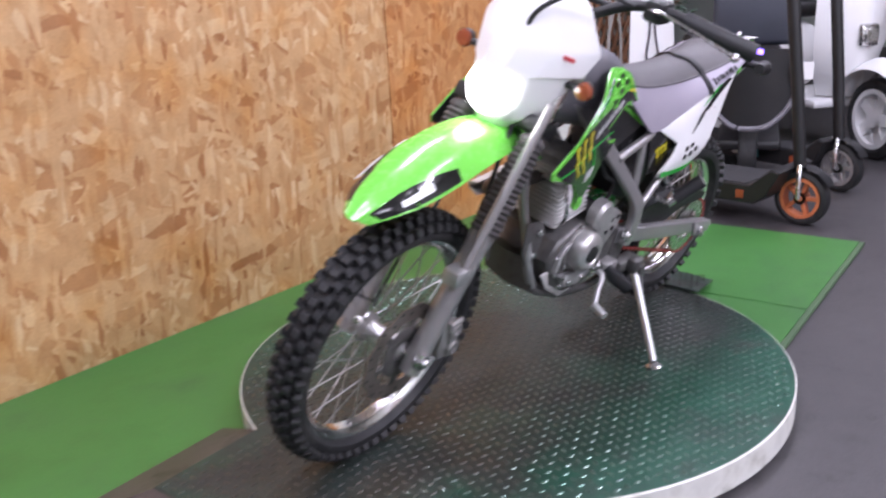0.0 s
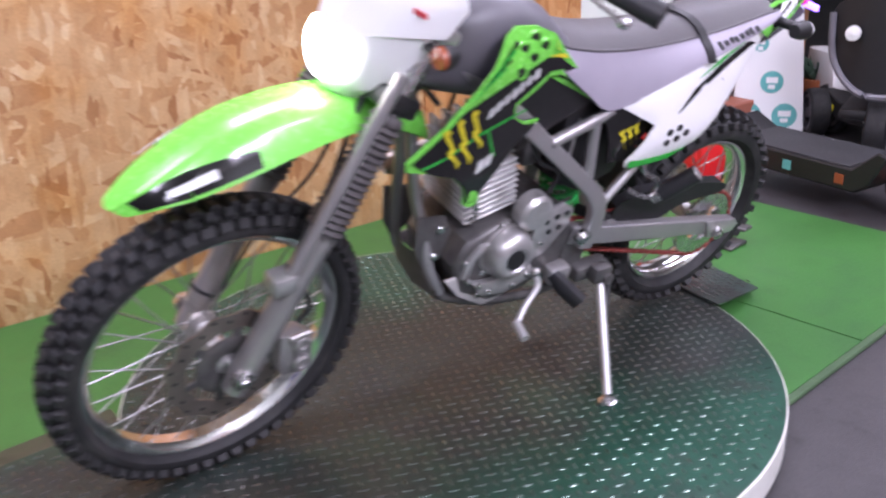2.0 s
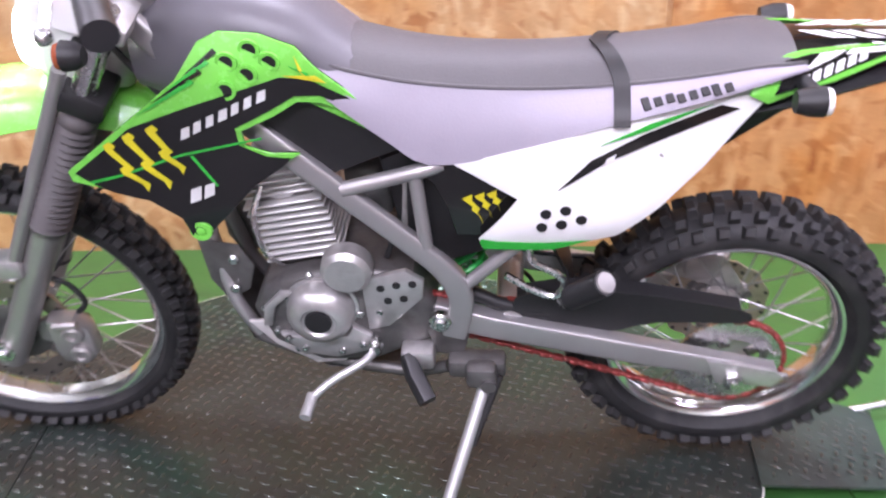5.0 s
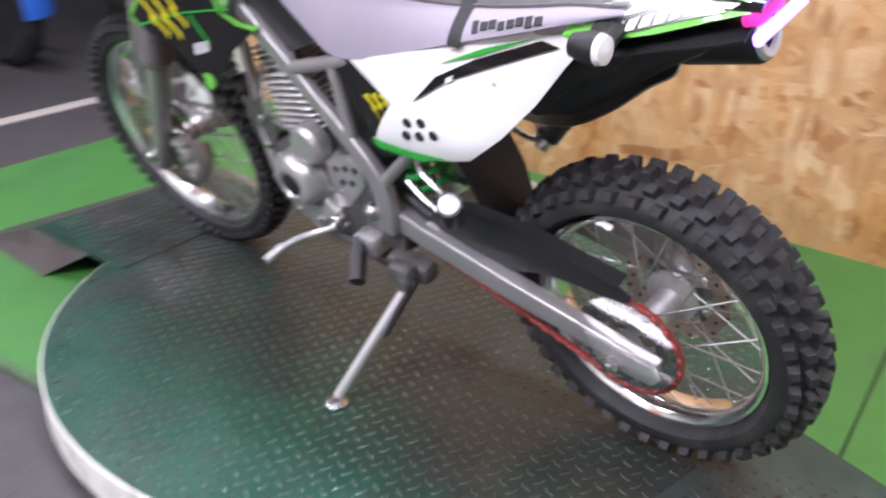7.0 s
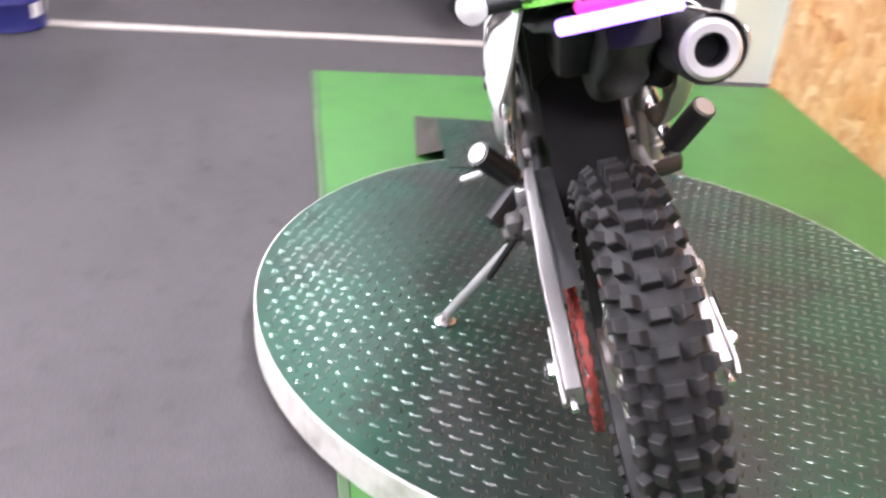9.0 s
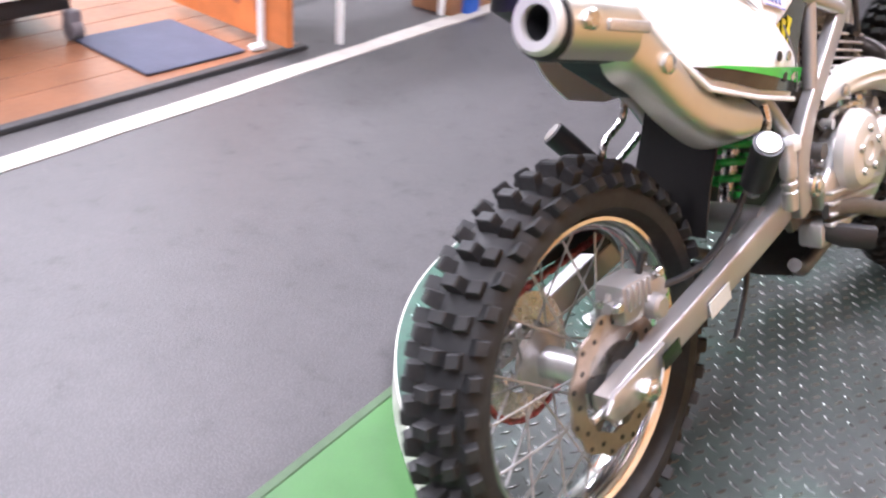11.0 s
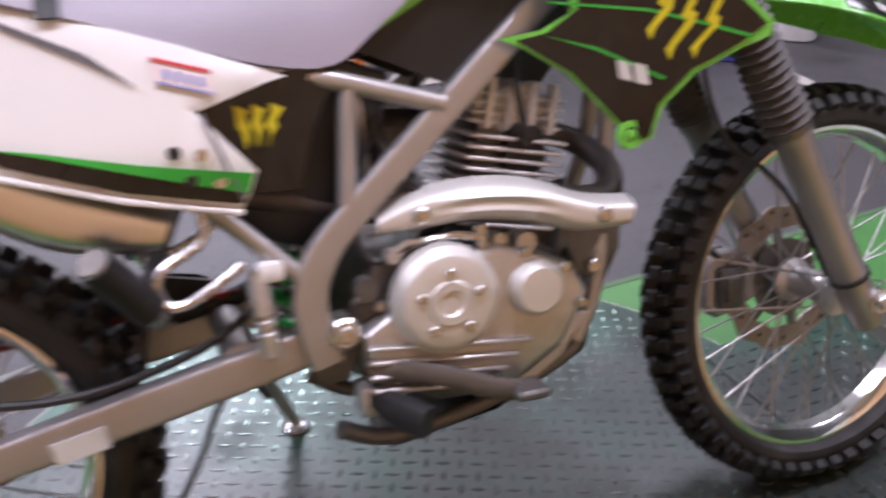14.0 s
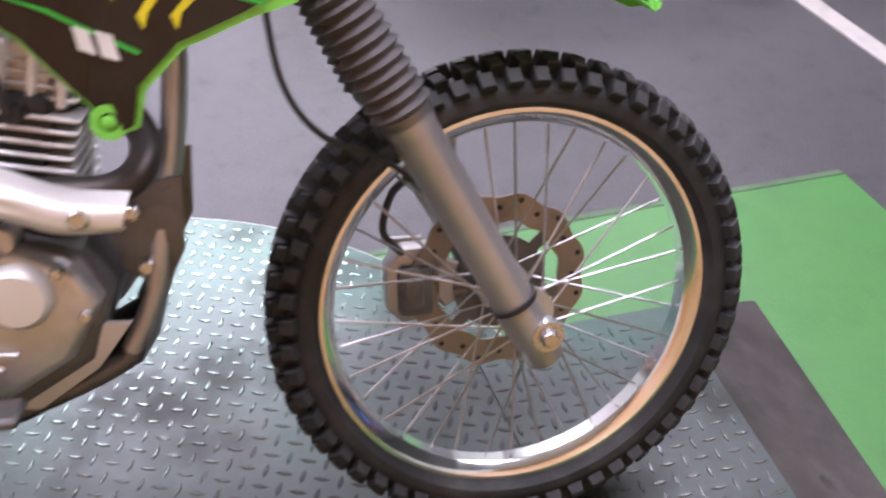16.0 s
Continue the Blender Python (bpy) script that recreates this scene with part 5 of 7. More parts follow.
    for (x, z), (w, dp) in zip(ridge, half):
        row = []
        for q in range(-6, 7):
            u = q / 6
            row.append((x - 0.02 * abs(u) ** 2 * (1 if x > 0.7 else 0), w * u, z - dp * abs(u) ** 2.2 + (0.004 if abs(q) in (3,) else 0)))
        rows.append(row)
    fend = P("front_mudguard", thicken(loft(rows), 0.004), LIME, "glossy lime green front mudguard")
    for s in (1, -1):
        dec = []
        for (x, z), (w, dp) in list(zip(ridge, half))[2:14]:
            row = []
            t = (0.79 - x) / 0.17
            lo, hi = 0.97, 0.97 - 0.42 * min(1, max(0.2, 1.25 - 0.7 * t))
            for u in np.linspace(hi, lo, 4):
                row.append((x - 0.02 * u ** 2 * (1 if x > 0.7 else 0), s * w * u, z - dp * u ** 2.2 + 0.0028))
            dec.append(row)
        part("decal", thicken(loft(dec), 0.001), BLACK_DECAL, fend, "black decal panel")
        bar = []
        for (x, z), (w, dp) in list(zip(ridge, half))[6:11]:
            bar.append([(x, s * w * u, z - dp * u ** 2.2 + 0.0045) for u in (0.78, 0.9)])
        part("lettering_bar", thicken(loft(bar), 0.001), SILVER_DECAL, fend)

    # headlamp cowl
    cow = []
    for z, x, w, bulge in ((0.742, 0.470, 0.04, 0.02), (0.77, 0.492, 0.078, 0.04), (0.80, 0.500, 0.094, 0.05), (0.865, 0.497, 0.104, 0.05), (0.87, 0.494, 0.118, 0.055), (0.915, 0.478, 0.13, 0.058), (0.925, 0.472, 0.128, 0.055), (1.0, 0.43, 0.088, 0.036), (1.035, 0.405, 0.055, 0.02), (1.04, 0.4, 0.045, 0.018)):
        cow.append([(x - 0.04 - bulge * abs(u) ** 2 * 2.4, 1.1 * w * u, z + 0.012 * abs(u)) for u in (-1, -0.93, -0.62, -0.56, -0.2, 0, 0.2, 0.56, 0.62, 0.93, 1)])
    cowl = P("headlamp_cowl", thicken(loft(cow), 0.004), WHITE_PL, "white angular headlamp cowl", angle=24)
    part("cowl_bar", shell([(0.0, 0.0), (0.05, 0.006), (0.05, 0.014), (0.0, 0.008)], lambda x, z: 0.0, 0.002, 0.02, 1), RED_DECAL, cowl, at=pose(0.36, 0.122, 0.915, 0, 0, -70))
    part("lens", lathe([(0.0, 0.054), (0.012, 0.05), (0.019, 0.036), (0.022, 0.0001)], (0.44, 0, 0.832), (1, 0, 0.12), 32), HEADLAMP, cowl, "lit white headlamp lens")
    P("headlamp_shell", lathe([(0, 0.03), (0.02, 0.05), (0.05, 0.055), (0.065, 0.045)], (0.325, 0, 0.83), (1, 0, 0.1), 24), BLACK_PL)
    for s in (1, -1):
        bl = P("turn_signal", merge(rod((0.34, s * 0.08, 0.865), (0.34, s * 0.14, 0.865), 0.008, 10), lathe([(0, 0.012), (0.01, 0.018), (0.026, 0.02)], (0.32, s * 0.152, 0.867), (1, 0, 0), 20)), BLACK_PL)
        part("lens", lathe([(0, 0.019), (0.008, 0.016), (0.011, 0.0001)], (0.346, s * 0.152, 0.867), (1, 0, 0), 20), LENS_ORANGE, bl, "dark amber lens")
    P("instrument", merge(box(0.30, 0.37, -0.06, 0.06, 0.92, 0.99, 0.014, 2), box(0.29, 0.31, -0.045, 0.045, 0.945, 0.985, 0.006, 1)), BLACK_PL)

    # handlebar
    bar = spline([(0.195, 0.385, 1.016), (0.245, 0.25, 1.04), (0.262, 0.16, 1.035), (0.285, 0.07, 0.985), (0.285, 0, 0.975), (0.285, -0.07, 0.985), (0.262, -0.16, 1.035), (0.245, -0.25, 1.04), (0.195, -0.385, 1.016)], 8)
    hb = P("handlebar", sweep([tuple(p) for p in bar], 0.011, 12, up=(0, 0, 1)), BLACK_PL, "black handlebar")
    part("cross_bar", rod((0.27, -0.13, 1.02), (0.27, 0.13, 1.02), 0.007, 10), BLACK_PL, hb)
    for s in (1, -1):
        g = [(0.19, s * 0.392, 1.014), (0.206, s * 0.355, 1.021), (0.242, s * 0.258, 1.038)]
        part("grip", sweep(g, [0.0185, 0.017, 0.0175], 16, up=(0, 0, 1)), HOSE, hb, "black rubber grip")
        part("lever", sweep(spline([(0.265, s * 0.2, 1.04), (0.278, s * 0.235, 1.042), (0.263, s * 0.31, 1.026), (0.25, s * 0.375, 1.01)], 6), [0.008] * 6 + [0.006] * 12 + [0.007], 10, 0.55, up=(0, 0, 1)), STEEL, hb, "silver lever")
        part("lever_ball", lathe([(-0.009, 0.002), (-0.006, 0.007), (0, 0.0095), (0.006, 0.007), (0.009, 0.002)], (0.249, s * 0.379, 1.009), (0, 1, 0), 14), STEEL, hb)
        part("switch_block", box(0.215, 0.27, s * 0.205 - 0.022, s * 0.205 + 0.022, 1.015, 1.058, 0.01, 2), BLACK_PL, hb)
    part("brake_reservoir", box(0.235, 0.28, -0.175, -0.12, 1.05, 1.085, 0.006, 2), BLACK_PL, hb)
    P("clutch_cable", sweep(spline([(0.28, 0.18, 1.035), (0.36, 0.12, 1.05), (0.40, 0.04, 0.98), (0.36, 0.03, 0.86), (0.25, 0.05, 0.72)], 8), 0.005, 8), HOSE)

    # tank and shrouds
    tank = []
    for x, zt, w, zb in ((0.30, 0.845, 0.05, 0.75), (0.25, 0.88, 0.072, 0.735), (0.19, 0.902, 0.086, 0.72), (0.12, 0.896, 0.088, 0.70), (0.05, 0.868, 0.084, 0.69), (-0.03, 0.80, 0.078, 0.68), (-0.09, 0.73, 0.074, 0.67)):
        row = []
        for q in range(20):
            an = 2 * math.pi * q / 20
            c, s = math.cos(an), math.sin(an)
            c, s = math.copysign(abs(c) ** 0.7, c), math.copysign(abs(s) ** 0.7, s)
            row.append((x, w * c, (zt + zb) / 2 + (zt - zb) / 2 * s))
        tank.append(row)
    P("fuel_tank", loft(tank, True), TANK_GREY, "dark grey plastic fuel tank")
    P("fuel_cap", lathe([(0, 0.036), (0.014, 0.034), (0.02, 0.028), (0.021, 0.0001)], (0.17, 0, 0.897), (-0.1, 0, 1), 24), BLACK_PL)

    for s in (1, -1):
        side = "left" if s > 0 else "right"

        def dep(x, z):
            # flares outward to the front and is widest near the mid height
            f = max(0.0, min(1.0, (x - 0.0) / 0.4))
            return 0.093 + 0.066 * min(1.0, 1.3 * f) + (0.012 if s < 0 else 0.0) * min(1.0, 2 * f) - 3.6 * max(0, z - 0.785) ** 2 - 0.06 * max(0, 0.62 - z)

        def drawn(outline):
            # the shroud sits low and back over its upper half
            moved = []
            for x, z in outline:
                w = min(1.0, max(0.2, (x - 0.02) / 0.1))
                up = min(1.0, max(0.0, (z - 0.56) / 0.3))
                moved.append((x - w * (0.014 + 0.026 * up) * (1.0 if s > 0 else 0.15 + 0.4 * up), z - (w if s > 0 else 0.7 * w) * (0.03 * max(0.0, (z - 0.68) / 0.2) + 0.006) + w * 0.02 * max(0.0, min(1.0, (0.61 - z) / 0.05))))
            return moved

        lay = lambda k: (lambda x, z: dep(x, z) + k)
        body = drawn([(0.404, 0.702), (0.34, 0.765), (0.25, 0.848), (0.22, 0.897), (0.194, 0.908), (0.145, 0.900), (0.087, 0.865), (0.041, 0.817), (-0.01, 0.768), (-0.042, 0.728), (-0.02, 0.735), (0.04, 0.77), (0.085, 0.785), (0.13, 0.772), (0.172, 0.752), (0.168, 0.724), (0.135, 0.705), (0.088, 0.696), (0.12, 0.682), (0.16, 0.655), (0.205, 0.60), (0.232, 0.552), (0.25, 0.558), (0.262, 0.612), (0.30, 0.648), (0.36, 0.672), (0.40, 0.684)])
        shroud = P("tank_shroud", shell(body, dep, 0.004, 0.018, s), LIME, "lime green shroud with black decals")
        part("inner_liner", shell(body, lambda x, z: dep(x, z) - 0.0055, 0.0012, 0.02, s), BLACK_PL, shroud, "black inner side")
        S = lambda n, o, m, k, l="": part(n, shell(drawn(o), lay(k), 0.0012, 0.02, s), m, shroud, l)
        S("decal", [(0.394, 0.7), (0.312, 0.779), (0.235, 0.805), (0.12, 0.838), (0.06, 0.812), (0.005, 0.775), (-0.025, 0.742), (0.04, 0.782), (0.09, 0.797), (0.135, 0.784), (0.179, 0.76), (0.175, 0.728), (0.14, 0.702), *([(0.104, 0.692), (0.118, 0.6805), (0.1585, 0.6535), (0.2035, 0.599), (0.231, 0.552)] if s > 0 else [(0.107, 0.694), (0.121, 0.684), (0.162, 0.657), (0.207, 0.6025), (0.2335, 0.5555)]), *([(0.2485, 0.5595), (0.261, 0.613), (0.2995, 0.649), (0.359, 0.673)] if s > 0 else [(0.246, 0.563), (0.2565, 0.617), (0.296, 0.6535), (0.356, 0.678)])], BLACK_DECAL, 0.0022, "gloss black decal")
        for k, (x0, x1) in enumerate(((0.342, 0.300), (0.316, 0.272), (0.286, 0.252))):
            zt, zb = (0.752, 0.765, 0.774)[k], (0.664, 0.664, 0.688)[k]
            xm = (x0 + x1) / 2
            zm = (zt + zb) / 2
            S("claw_mark", [(x0 + 0.005, zt + 0.002), (x0 - 0.004, zt + 0.008), (x0 - 0.011, zt - 0.001), (x0 - 0.007, zt - 0.006), (xm - 0.005, zm + 0.006), (xm - 0.009, zm), (xm - 0.003, zm - 0.006), (x1 - 0.006, zb + 0.012), (x1 - 0.002, zb), (x1 + 0.004, zb + 0.014), (xm + 0.006, zm - 0.008), (xm + 0.009, zm + 0.002), (xm + 0.003, zm + 0.006), (x0 + 0.002, zt - 0.008)], YELLOW, 0.004, "yellow claw-shaped mark")
        S("green_line", [(0.375, 0.686), (0.25, 0.725), (0.145, 0.739), (0.145, 0.736), (0.25, 0.721), (0.37, 0.683)], GREEN_DEEP, 0.0038)
        S("green_line", [(0.235, 0.72), (0.206, 0.662), (0.2095, 0.661), (0.239, 0.719)] if s > 0 else [(0.135, 0.7), (0.19, 0.679), (0.262, 0.643), (0.264, 0.646), (0.192, 0.682)], GREEN_DEEP, 0.0038)
        for k in range(7):
            x, z = 0.248 - k * 0.0165, 0.758 + k * 0.0083
            w = 0.011 if k % 3 else 0.0125
            S("lettering_bar", [(x, z - 0.008), (x - 0.002, z + 0.011), (x - w, z + 0.015), (x - w + 0.001, z - 0.003)], SILVER_DECAL, 0.0042)
        S("lettering_bar", [(0.246, 0.638), (0.243, 0.66), (0.229, 0.664), (0.231, 0.642)], SILVER_DECAL, 0.0042)
        S("lettering_bar", [(0.227, 0.643), (0.224, 0.664), (0.211, 0.668), (0.213, 0.648)], SILVER_DECAL, 0.0042)
        for k in range(3):
            z = 0.838 + 0.009 * k
            S("decal_streak", [(0.112 - 0.012 * k, z + 0.0), (0.03 + 0.016 * k, z - 0.038 - 0.002 * k), (0.045 + 0.016 * k, z - 0.025)], YELLOW if k % 2 == 0 else GREEN_DEEP, 0.0036)
        for k in range(4):
            S("decal_streak", [(0.23 - 0.01 * k, 0.85 + 0.013 * k), (0.30 - 0.02 * k, 0.80 + 0.018 * k), (0.225 - 0.01 * k, 0.843 + 0.013 * k)], BLACK_DECAL if k % 2 else GREEN_DEEP, 0.003)
        for x, z in drawn([(0.185, 0.868), (0.132, 0.862), (0.16, 0.847), (0.187, 0.826), (0.156, 0.882)]):
            part("hole_ring", lathe([(0, 0.0145), (0.004, 0.014), (0.004, 0.0095), (0, 0.0095)], (x, s * (dep(x, z) - 0.001), z), (0, s, 0), 18, closed=True), LIME, shroud)
            part("vent_hole", lathe([(0, 0.0095), (0.002, 0.0095)], (x, s * (dep(x, z) - 0.001), z), (0, s, 0), 14), BLACK_PL, shroud)
        part("shroud_bolt", merge(lathe([(0, 0.017), (0.006, 0.016), (0.006, 0.009), (0.003, 0.008)], (0.2225, s * (dep(0.223, 0.58) - 0.002), 0.58), (0, s, 0), 20), bolt(0.2225, s * (dep(0.223, 0.58) + 0.001), 0.58, 0.007, 0.004, s)), LIME, shroud)
        # black tank side under the shroud
        tp = P("tank_panel", shell([(0.16, 0.735), (0.115, 0.785), (0.055, 0.795), (-0.03, 0.748), (-0.085, 0.705), (-0.075, 0.69), (-0.03, 0.672), (0.04, 0.642), (0.1, 0.69)], lambda x, z: 0.087, 0.004, 0.02, s), BLACK_PL, "satin black tank side panel")
        part("trim_line", shell([(-0.088, 0.694), (-0.08, 0.689), (0.0, 0.733), (0.05, 0.76), (0.046, 0.766), (-0.005, 0.741)], lambda x, z: 0.0905, 0.0015, 0.02, s), LIME, tp, "thin lime trim line")

    # seat
    prof = [(0.085, 0.868, 0.07, 0.84, 0.092, 0.82), (0.02, 0.832, 0.072, 0.806, 0.1, 0.765), (-0.05, 0.812, 0.07, 0.787, 0.106, 0.71), (-0.10, 0.803, 0.068, 0.778, 0.109, 0.676), (-0.17, 0.797, 0.066, 0.771, 0.109, 0.681), (-0.26, 0.797, 0.065, 0.769, 0.108, 0.708), (-0.36, 0.805, 0.066, 0.775, 0.107, 0.739), (-0.45, 0.813, 0.07, 0.788, 0.102, 0.764), (-0.53, 0.819, 0.072, 0.803, 0.094, 0.786), (-0.575, 0.816, 0.066, 0.804, 0.08, 0.794), (-0.597, 0.809, 0.056, 0.802, 0.066, 0.794)]
    prof = spline(prof, 4)
    top, lows = [], {1: [], -1: []}
    for x, zt, ws, zs, wb, zb in prof:
        top.append([(x, ws * u, zs + (zt - zs) * (1 - abs(u) ** 2.6)) for u in np.linspace(-1, 1, 15)])
        for s in (1, -1):
            lows[s].append([(x, s * (ws + (wb - ws) * u + 0.006 * math.sin(u * math.pi)), zs + (zb - zs) * u) for u in np.linspace(0, 1, 6)])
    seat = P("seat", thicken(loft(top), 0.006), SEAT_TOP, "long dark grey vinyl seat with lavender-grey sides")
    for s in (1, -1):
        part("side_cover", thicken(loft(lows[s]), 0.006), SEAT_SIDE, seat, "lavender-grey vinyl seat side")
        pipe = [(x, s * (ws + 0.001), zs) for x, zt, ws, zs, wb, zb in prof]
        part("piping", sweep(pipe, 0.0028, 6), SEAT_TOP, seat)
        for k in range(8):
            x = -0.392 - k * 0.0145
            q = min(prof, key=lambda r: abs(r[0] - x))
            y, z, lean = (q[2] + q[4]) / 2 + 0.0075, (q[3] + q[5]) / 2, math.atan2(q[4] - q[2], q[3] - q[5])
            part("lettering_bar", place(box(-0.0055, 0.0055, -0.0012, 0.0012, -0.008 - (0.002 if k == 0 else 0), 0.009 if k in (0, 6) else 0.005, 0.001, 1), Matrix.Translation((x, s * y, z)) @ Matrix.Rotation(s * lean, 4, "X") @ Matrix.Rotation(radians(17), 4, "Y")), BLACK_PL, seat)
    strap = []
    for t in np.linspace(0, 1, 41):
        u = -1 + 2 * t
        x, zt, ws, zs, wb, zb = -0.35, 0.804, 0.066, 0.7755, 0.108, 0.736
        if abs(u) < 0.62:
            q = u / 0.62
            p = Vector((x - 0.012 + 0.03 * (1 - abs(q)), ws * q * 1.02, zs + (zt - zs) * (1 - abs(q) ** 2.6) + 0.004))
        else:
            q = (abs(u) - 0.62) / 0.38
            sg = 1 if u > 0 else -1
            p = Vector((x - 0.012, sg * (ws + (wb - ws) * q + 0.006 * math.sin(q * math.pi) + 0.004), zs + (zb - zs) * q))
        strap.append(p)
    part("strap", thicken(loft([[p + V(0.011, 0, 0), p - V(0.011, 0, 0)] for p in strap]), 0.003), BLACK_PL, seat, "dark seat strap")

    # side covers
    def coverdep(x, z):
        return 0.121 + 0.014 * math.exp(-((x + 0.27) / 0.14) ** 2) - 0.05 * max(0, -0.38 - x) - 0.21 * max(0, z - 0.60) - 0.15 * max(0, 0.585 - z)

    left = [(-0.14, 0.674), (-0.158, 0.665), (-0.229, 0.628), (-0.174, 0.556), (-0.178, 0.541), (-0.28, 0.546), (-0.367, 0.567), (-0.425, 0.614), (-0.477, 0.668), (-0.521, 0.725), (-0.551, 0.761), (-0.559, 0.774), (-0.54, 0.784), (-0.44, 0.764), (-0.355, 0.738), (-0.25, 0.705)]
    cl = P("side_cover", shell(left, coverdep, 0.004, 0.018, 1, 0.004), WHITE_PL, "glossy white side cover with black stripe")
    C = lambda o, m, k, n="decal": part(n, shell(o, lambda x, z: coverdep(x, z) + k, 0.0012, 0.02, 1), m, cl)
    C([(-0.282, 0.646), (-0.345, 0.685), (-0.40, 0.707), (-0.515, 0.75), (-0.49, 0.756), (-0.39, 0.72), (-0.325, 0.688)], BLACK_DECAL, 0.003, "stripe")
    C([(-0.335, 0.708), (-0.40, 0.735), (-0.48, 0.757), (-0.40, 0.727)], GREEN_DEEP, 0.003, "stripe")
    C([(-0.177, 0.562), (-0.175, 0.555), (-0.181, 0.543), (-0.28, 0.548), (-0.33, 0.565), (-0.27, 0.561), (-0.2, 0.559)], GREEN_DEEP, 0.003, "stripe")
    C([(-0.345, 0.69), (-0.357, 0.696), (-0.354, 0.687), (-0.342, 0.683)], WHITE_PL, 0.0045, "fastener")
    for x, z in ((-0.267, 0.611), (-0.294, 0.616), (-0.262, 0.590), (-0.289, 0.595), (-0.316, 0.602)):
        part("vent_hole", lathe([(0, 0.0078), (0.0015, 0.0074)], (x, coverdep(x, z) + 0.001, z), (0, 1, 0), 16), BLACK_PL, cl)
    # black number panel before the left cover, with the yellow mark
    for s in (1, -1):
        outline = [(-0.088, 0.666), (-0.125, 0.675), (-0.165, 0.672), (-0.255, 0.638), (-0.19, 0.552), (-0.142, 0.552), (-0.13, 0.6), (-0.112, 0.64)]
        np_ = P("air_panel", shell(outline, lambda x, z: 0.105, 0.004, 0.02, s), BLACK_DECAL, "black panel with a small yellow mark")
        for k in range(3):
            x, z, xb, zb = (-0.157 - 0.017 * k, 0.621 + 0.004 * k, -0.18 - 0.0125 * k, 0.574 + 0.01 * k) if s > 0 else (-0.16 - 0.018 * k, 0.641, -0.173 - 0.011 * k, 0.598)
            xm, zm = (x + xb) / 2, (z + zb) / 2
            part("claw_mark", shell([(x + 0.006, z - 0.004), (x - 0.008, z + 0.003), (x - 0.007, z - 0.008), (xm - 0.007, zm + 0.002), (xm - 0.003, zm - 0.004), (xb, zb), (xb + 0.004, zb + 0.012), (xm + 0.005, zm), (xm + 0.003, zm + 0.006), (x + 0.002, z - 0.009)], lambda x, z: 0.1075, 0.0012, 0.02, s), YELLOW, np_, "yellow claw-shaped mark")

    def coverdep_r(x, z):
        return coverdep(x, z) + 0.004

    right = [(-0.15, 0.669), (-0.172, 0.664), (-0.243, 0.641), (-0.19, 0.58), (-0.2, 0.555), (-0.208, 0.541), (-0.318, 0.566), (-0.424, 0.598), (-0.489, 0.662), (-0.55, 0.722), (-0.58, 0.766), (-0.56, 0.78), (-0.53, 0.785), (-0.44, 0.764), (-0.355, 0.738), (-0.25, 0.705)]
    cr = P("side_cover", shell(right, coverdep_r, 0.004, 0.018, -1, 0.004), WHITE_PL, "glossy white side cover with green and black lower stripe")
    D = lambda o, m, k, n="stripe": part(n, shell(o, lambda x, z: coverdep_r(x, z) + k, 0.0012, 0.02, -1), m, cr)
    D([(-0.448, 0.626), (-0.42, 0.607), (-0.318, 0.573), (-0.21, 0.549), (-0.203, 0.56), (-0.30, 0.592), (-0.39, 0.614)], BLACK_DECAL, 0.003)
    D([(-0.43, 0.623), (-0.39, 0.617), (-0.30, 0.598), (-0.194, 0.579), (-0.202, 0.559), (-0.30, 0.588), (-0.38, 0.611)], GREEN_DEEP, 0.0042)
    D([(-0.53, 0.772), (-0.41, 0.737), (-0.335, 0.702), (-0.292, 0.668), (-0.338, 0.695), (-0.41, 0.731)], TANK_GREY, 0.003)
    drop = 0.013
    D([(x, z - drop) for x, z in ((-0.222, 0.668), (-0.276, 0.684), (-0.28, 0.711), (-0.225, 0.695))], PINK_DECAL, 0.003, "sticker")
    D([(x, z - drop) for x, z in ((-0.224, 0.690), (-0.277, 0.7055), (-0.2775, 0.7095), (-0.2255, 0.694))], RED_DECAL, 0.0042, "sticker_bar")
    D([(x, z - drop) for x, z in ((-0.223, 0.670), (-0.274, 0.685), (-0.2743, 0.687), (-0.2235, 0.672))], BLUE_STICKER, 0.0042, "sticker_bar")
    for k in range(4):
        D([(x - 0.0105 * k, z + 0.0031 * k - drop) for x, z in ((-0.231, 0.678), (-0.236, 0.6795), (-0.237, 0.6885), (-0.232, 0.687))], BLUE_STICKER, 0.0042, "sticker_bar")
    D([(-0.2405, 0.641), (-0.2065, 0.548), (-0.2035, 0.549), (-0.237, 0.641)], TANK_GREY, 0.0045, "groove_line")
    for x, z in ((-0.268, 0.606), (-0.243, 0.602), (-0.255, 0.578), (-0.228, 0.574)):
        part("vent_hole", lathe([(0, 0.0068), (0.0015, 0.0064)], (x, -coverdep_r(x, z) - 0.003, z), (0, -1, 0), 16), STEEL if x > -0.25 else BLACK_PL, cr)
    P("cover_edge", sweep([(x, -coverdep_r(x, z) - 0.001, z - 0.002) for x, z in ((-0.58, 0.766), (-0.55, 0.722), (-0.489, 0.662), (-0.424, 0.598), (-0.318, 0.566), (-0.208, 0.541))], 0.0035, 8), WHITE_PL)

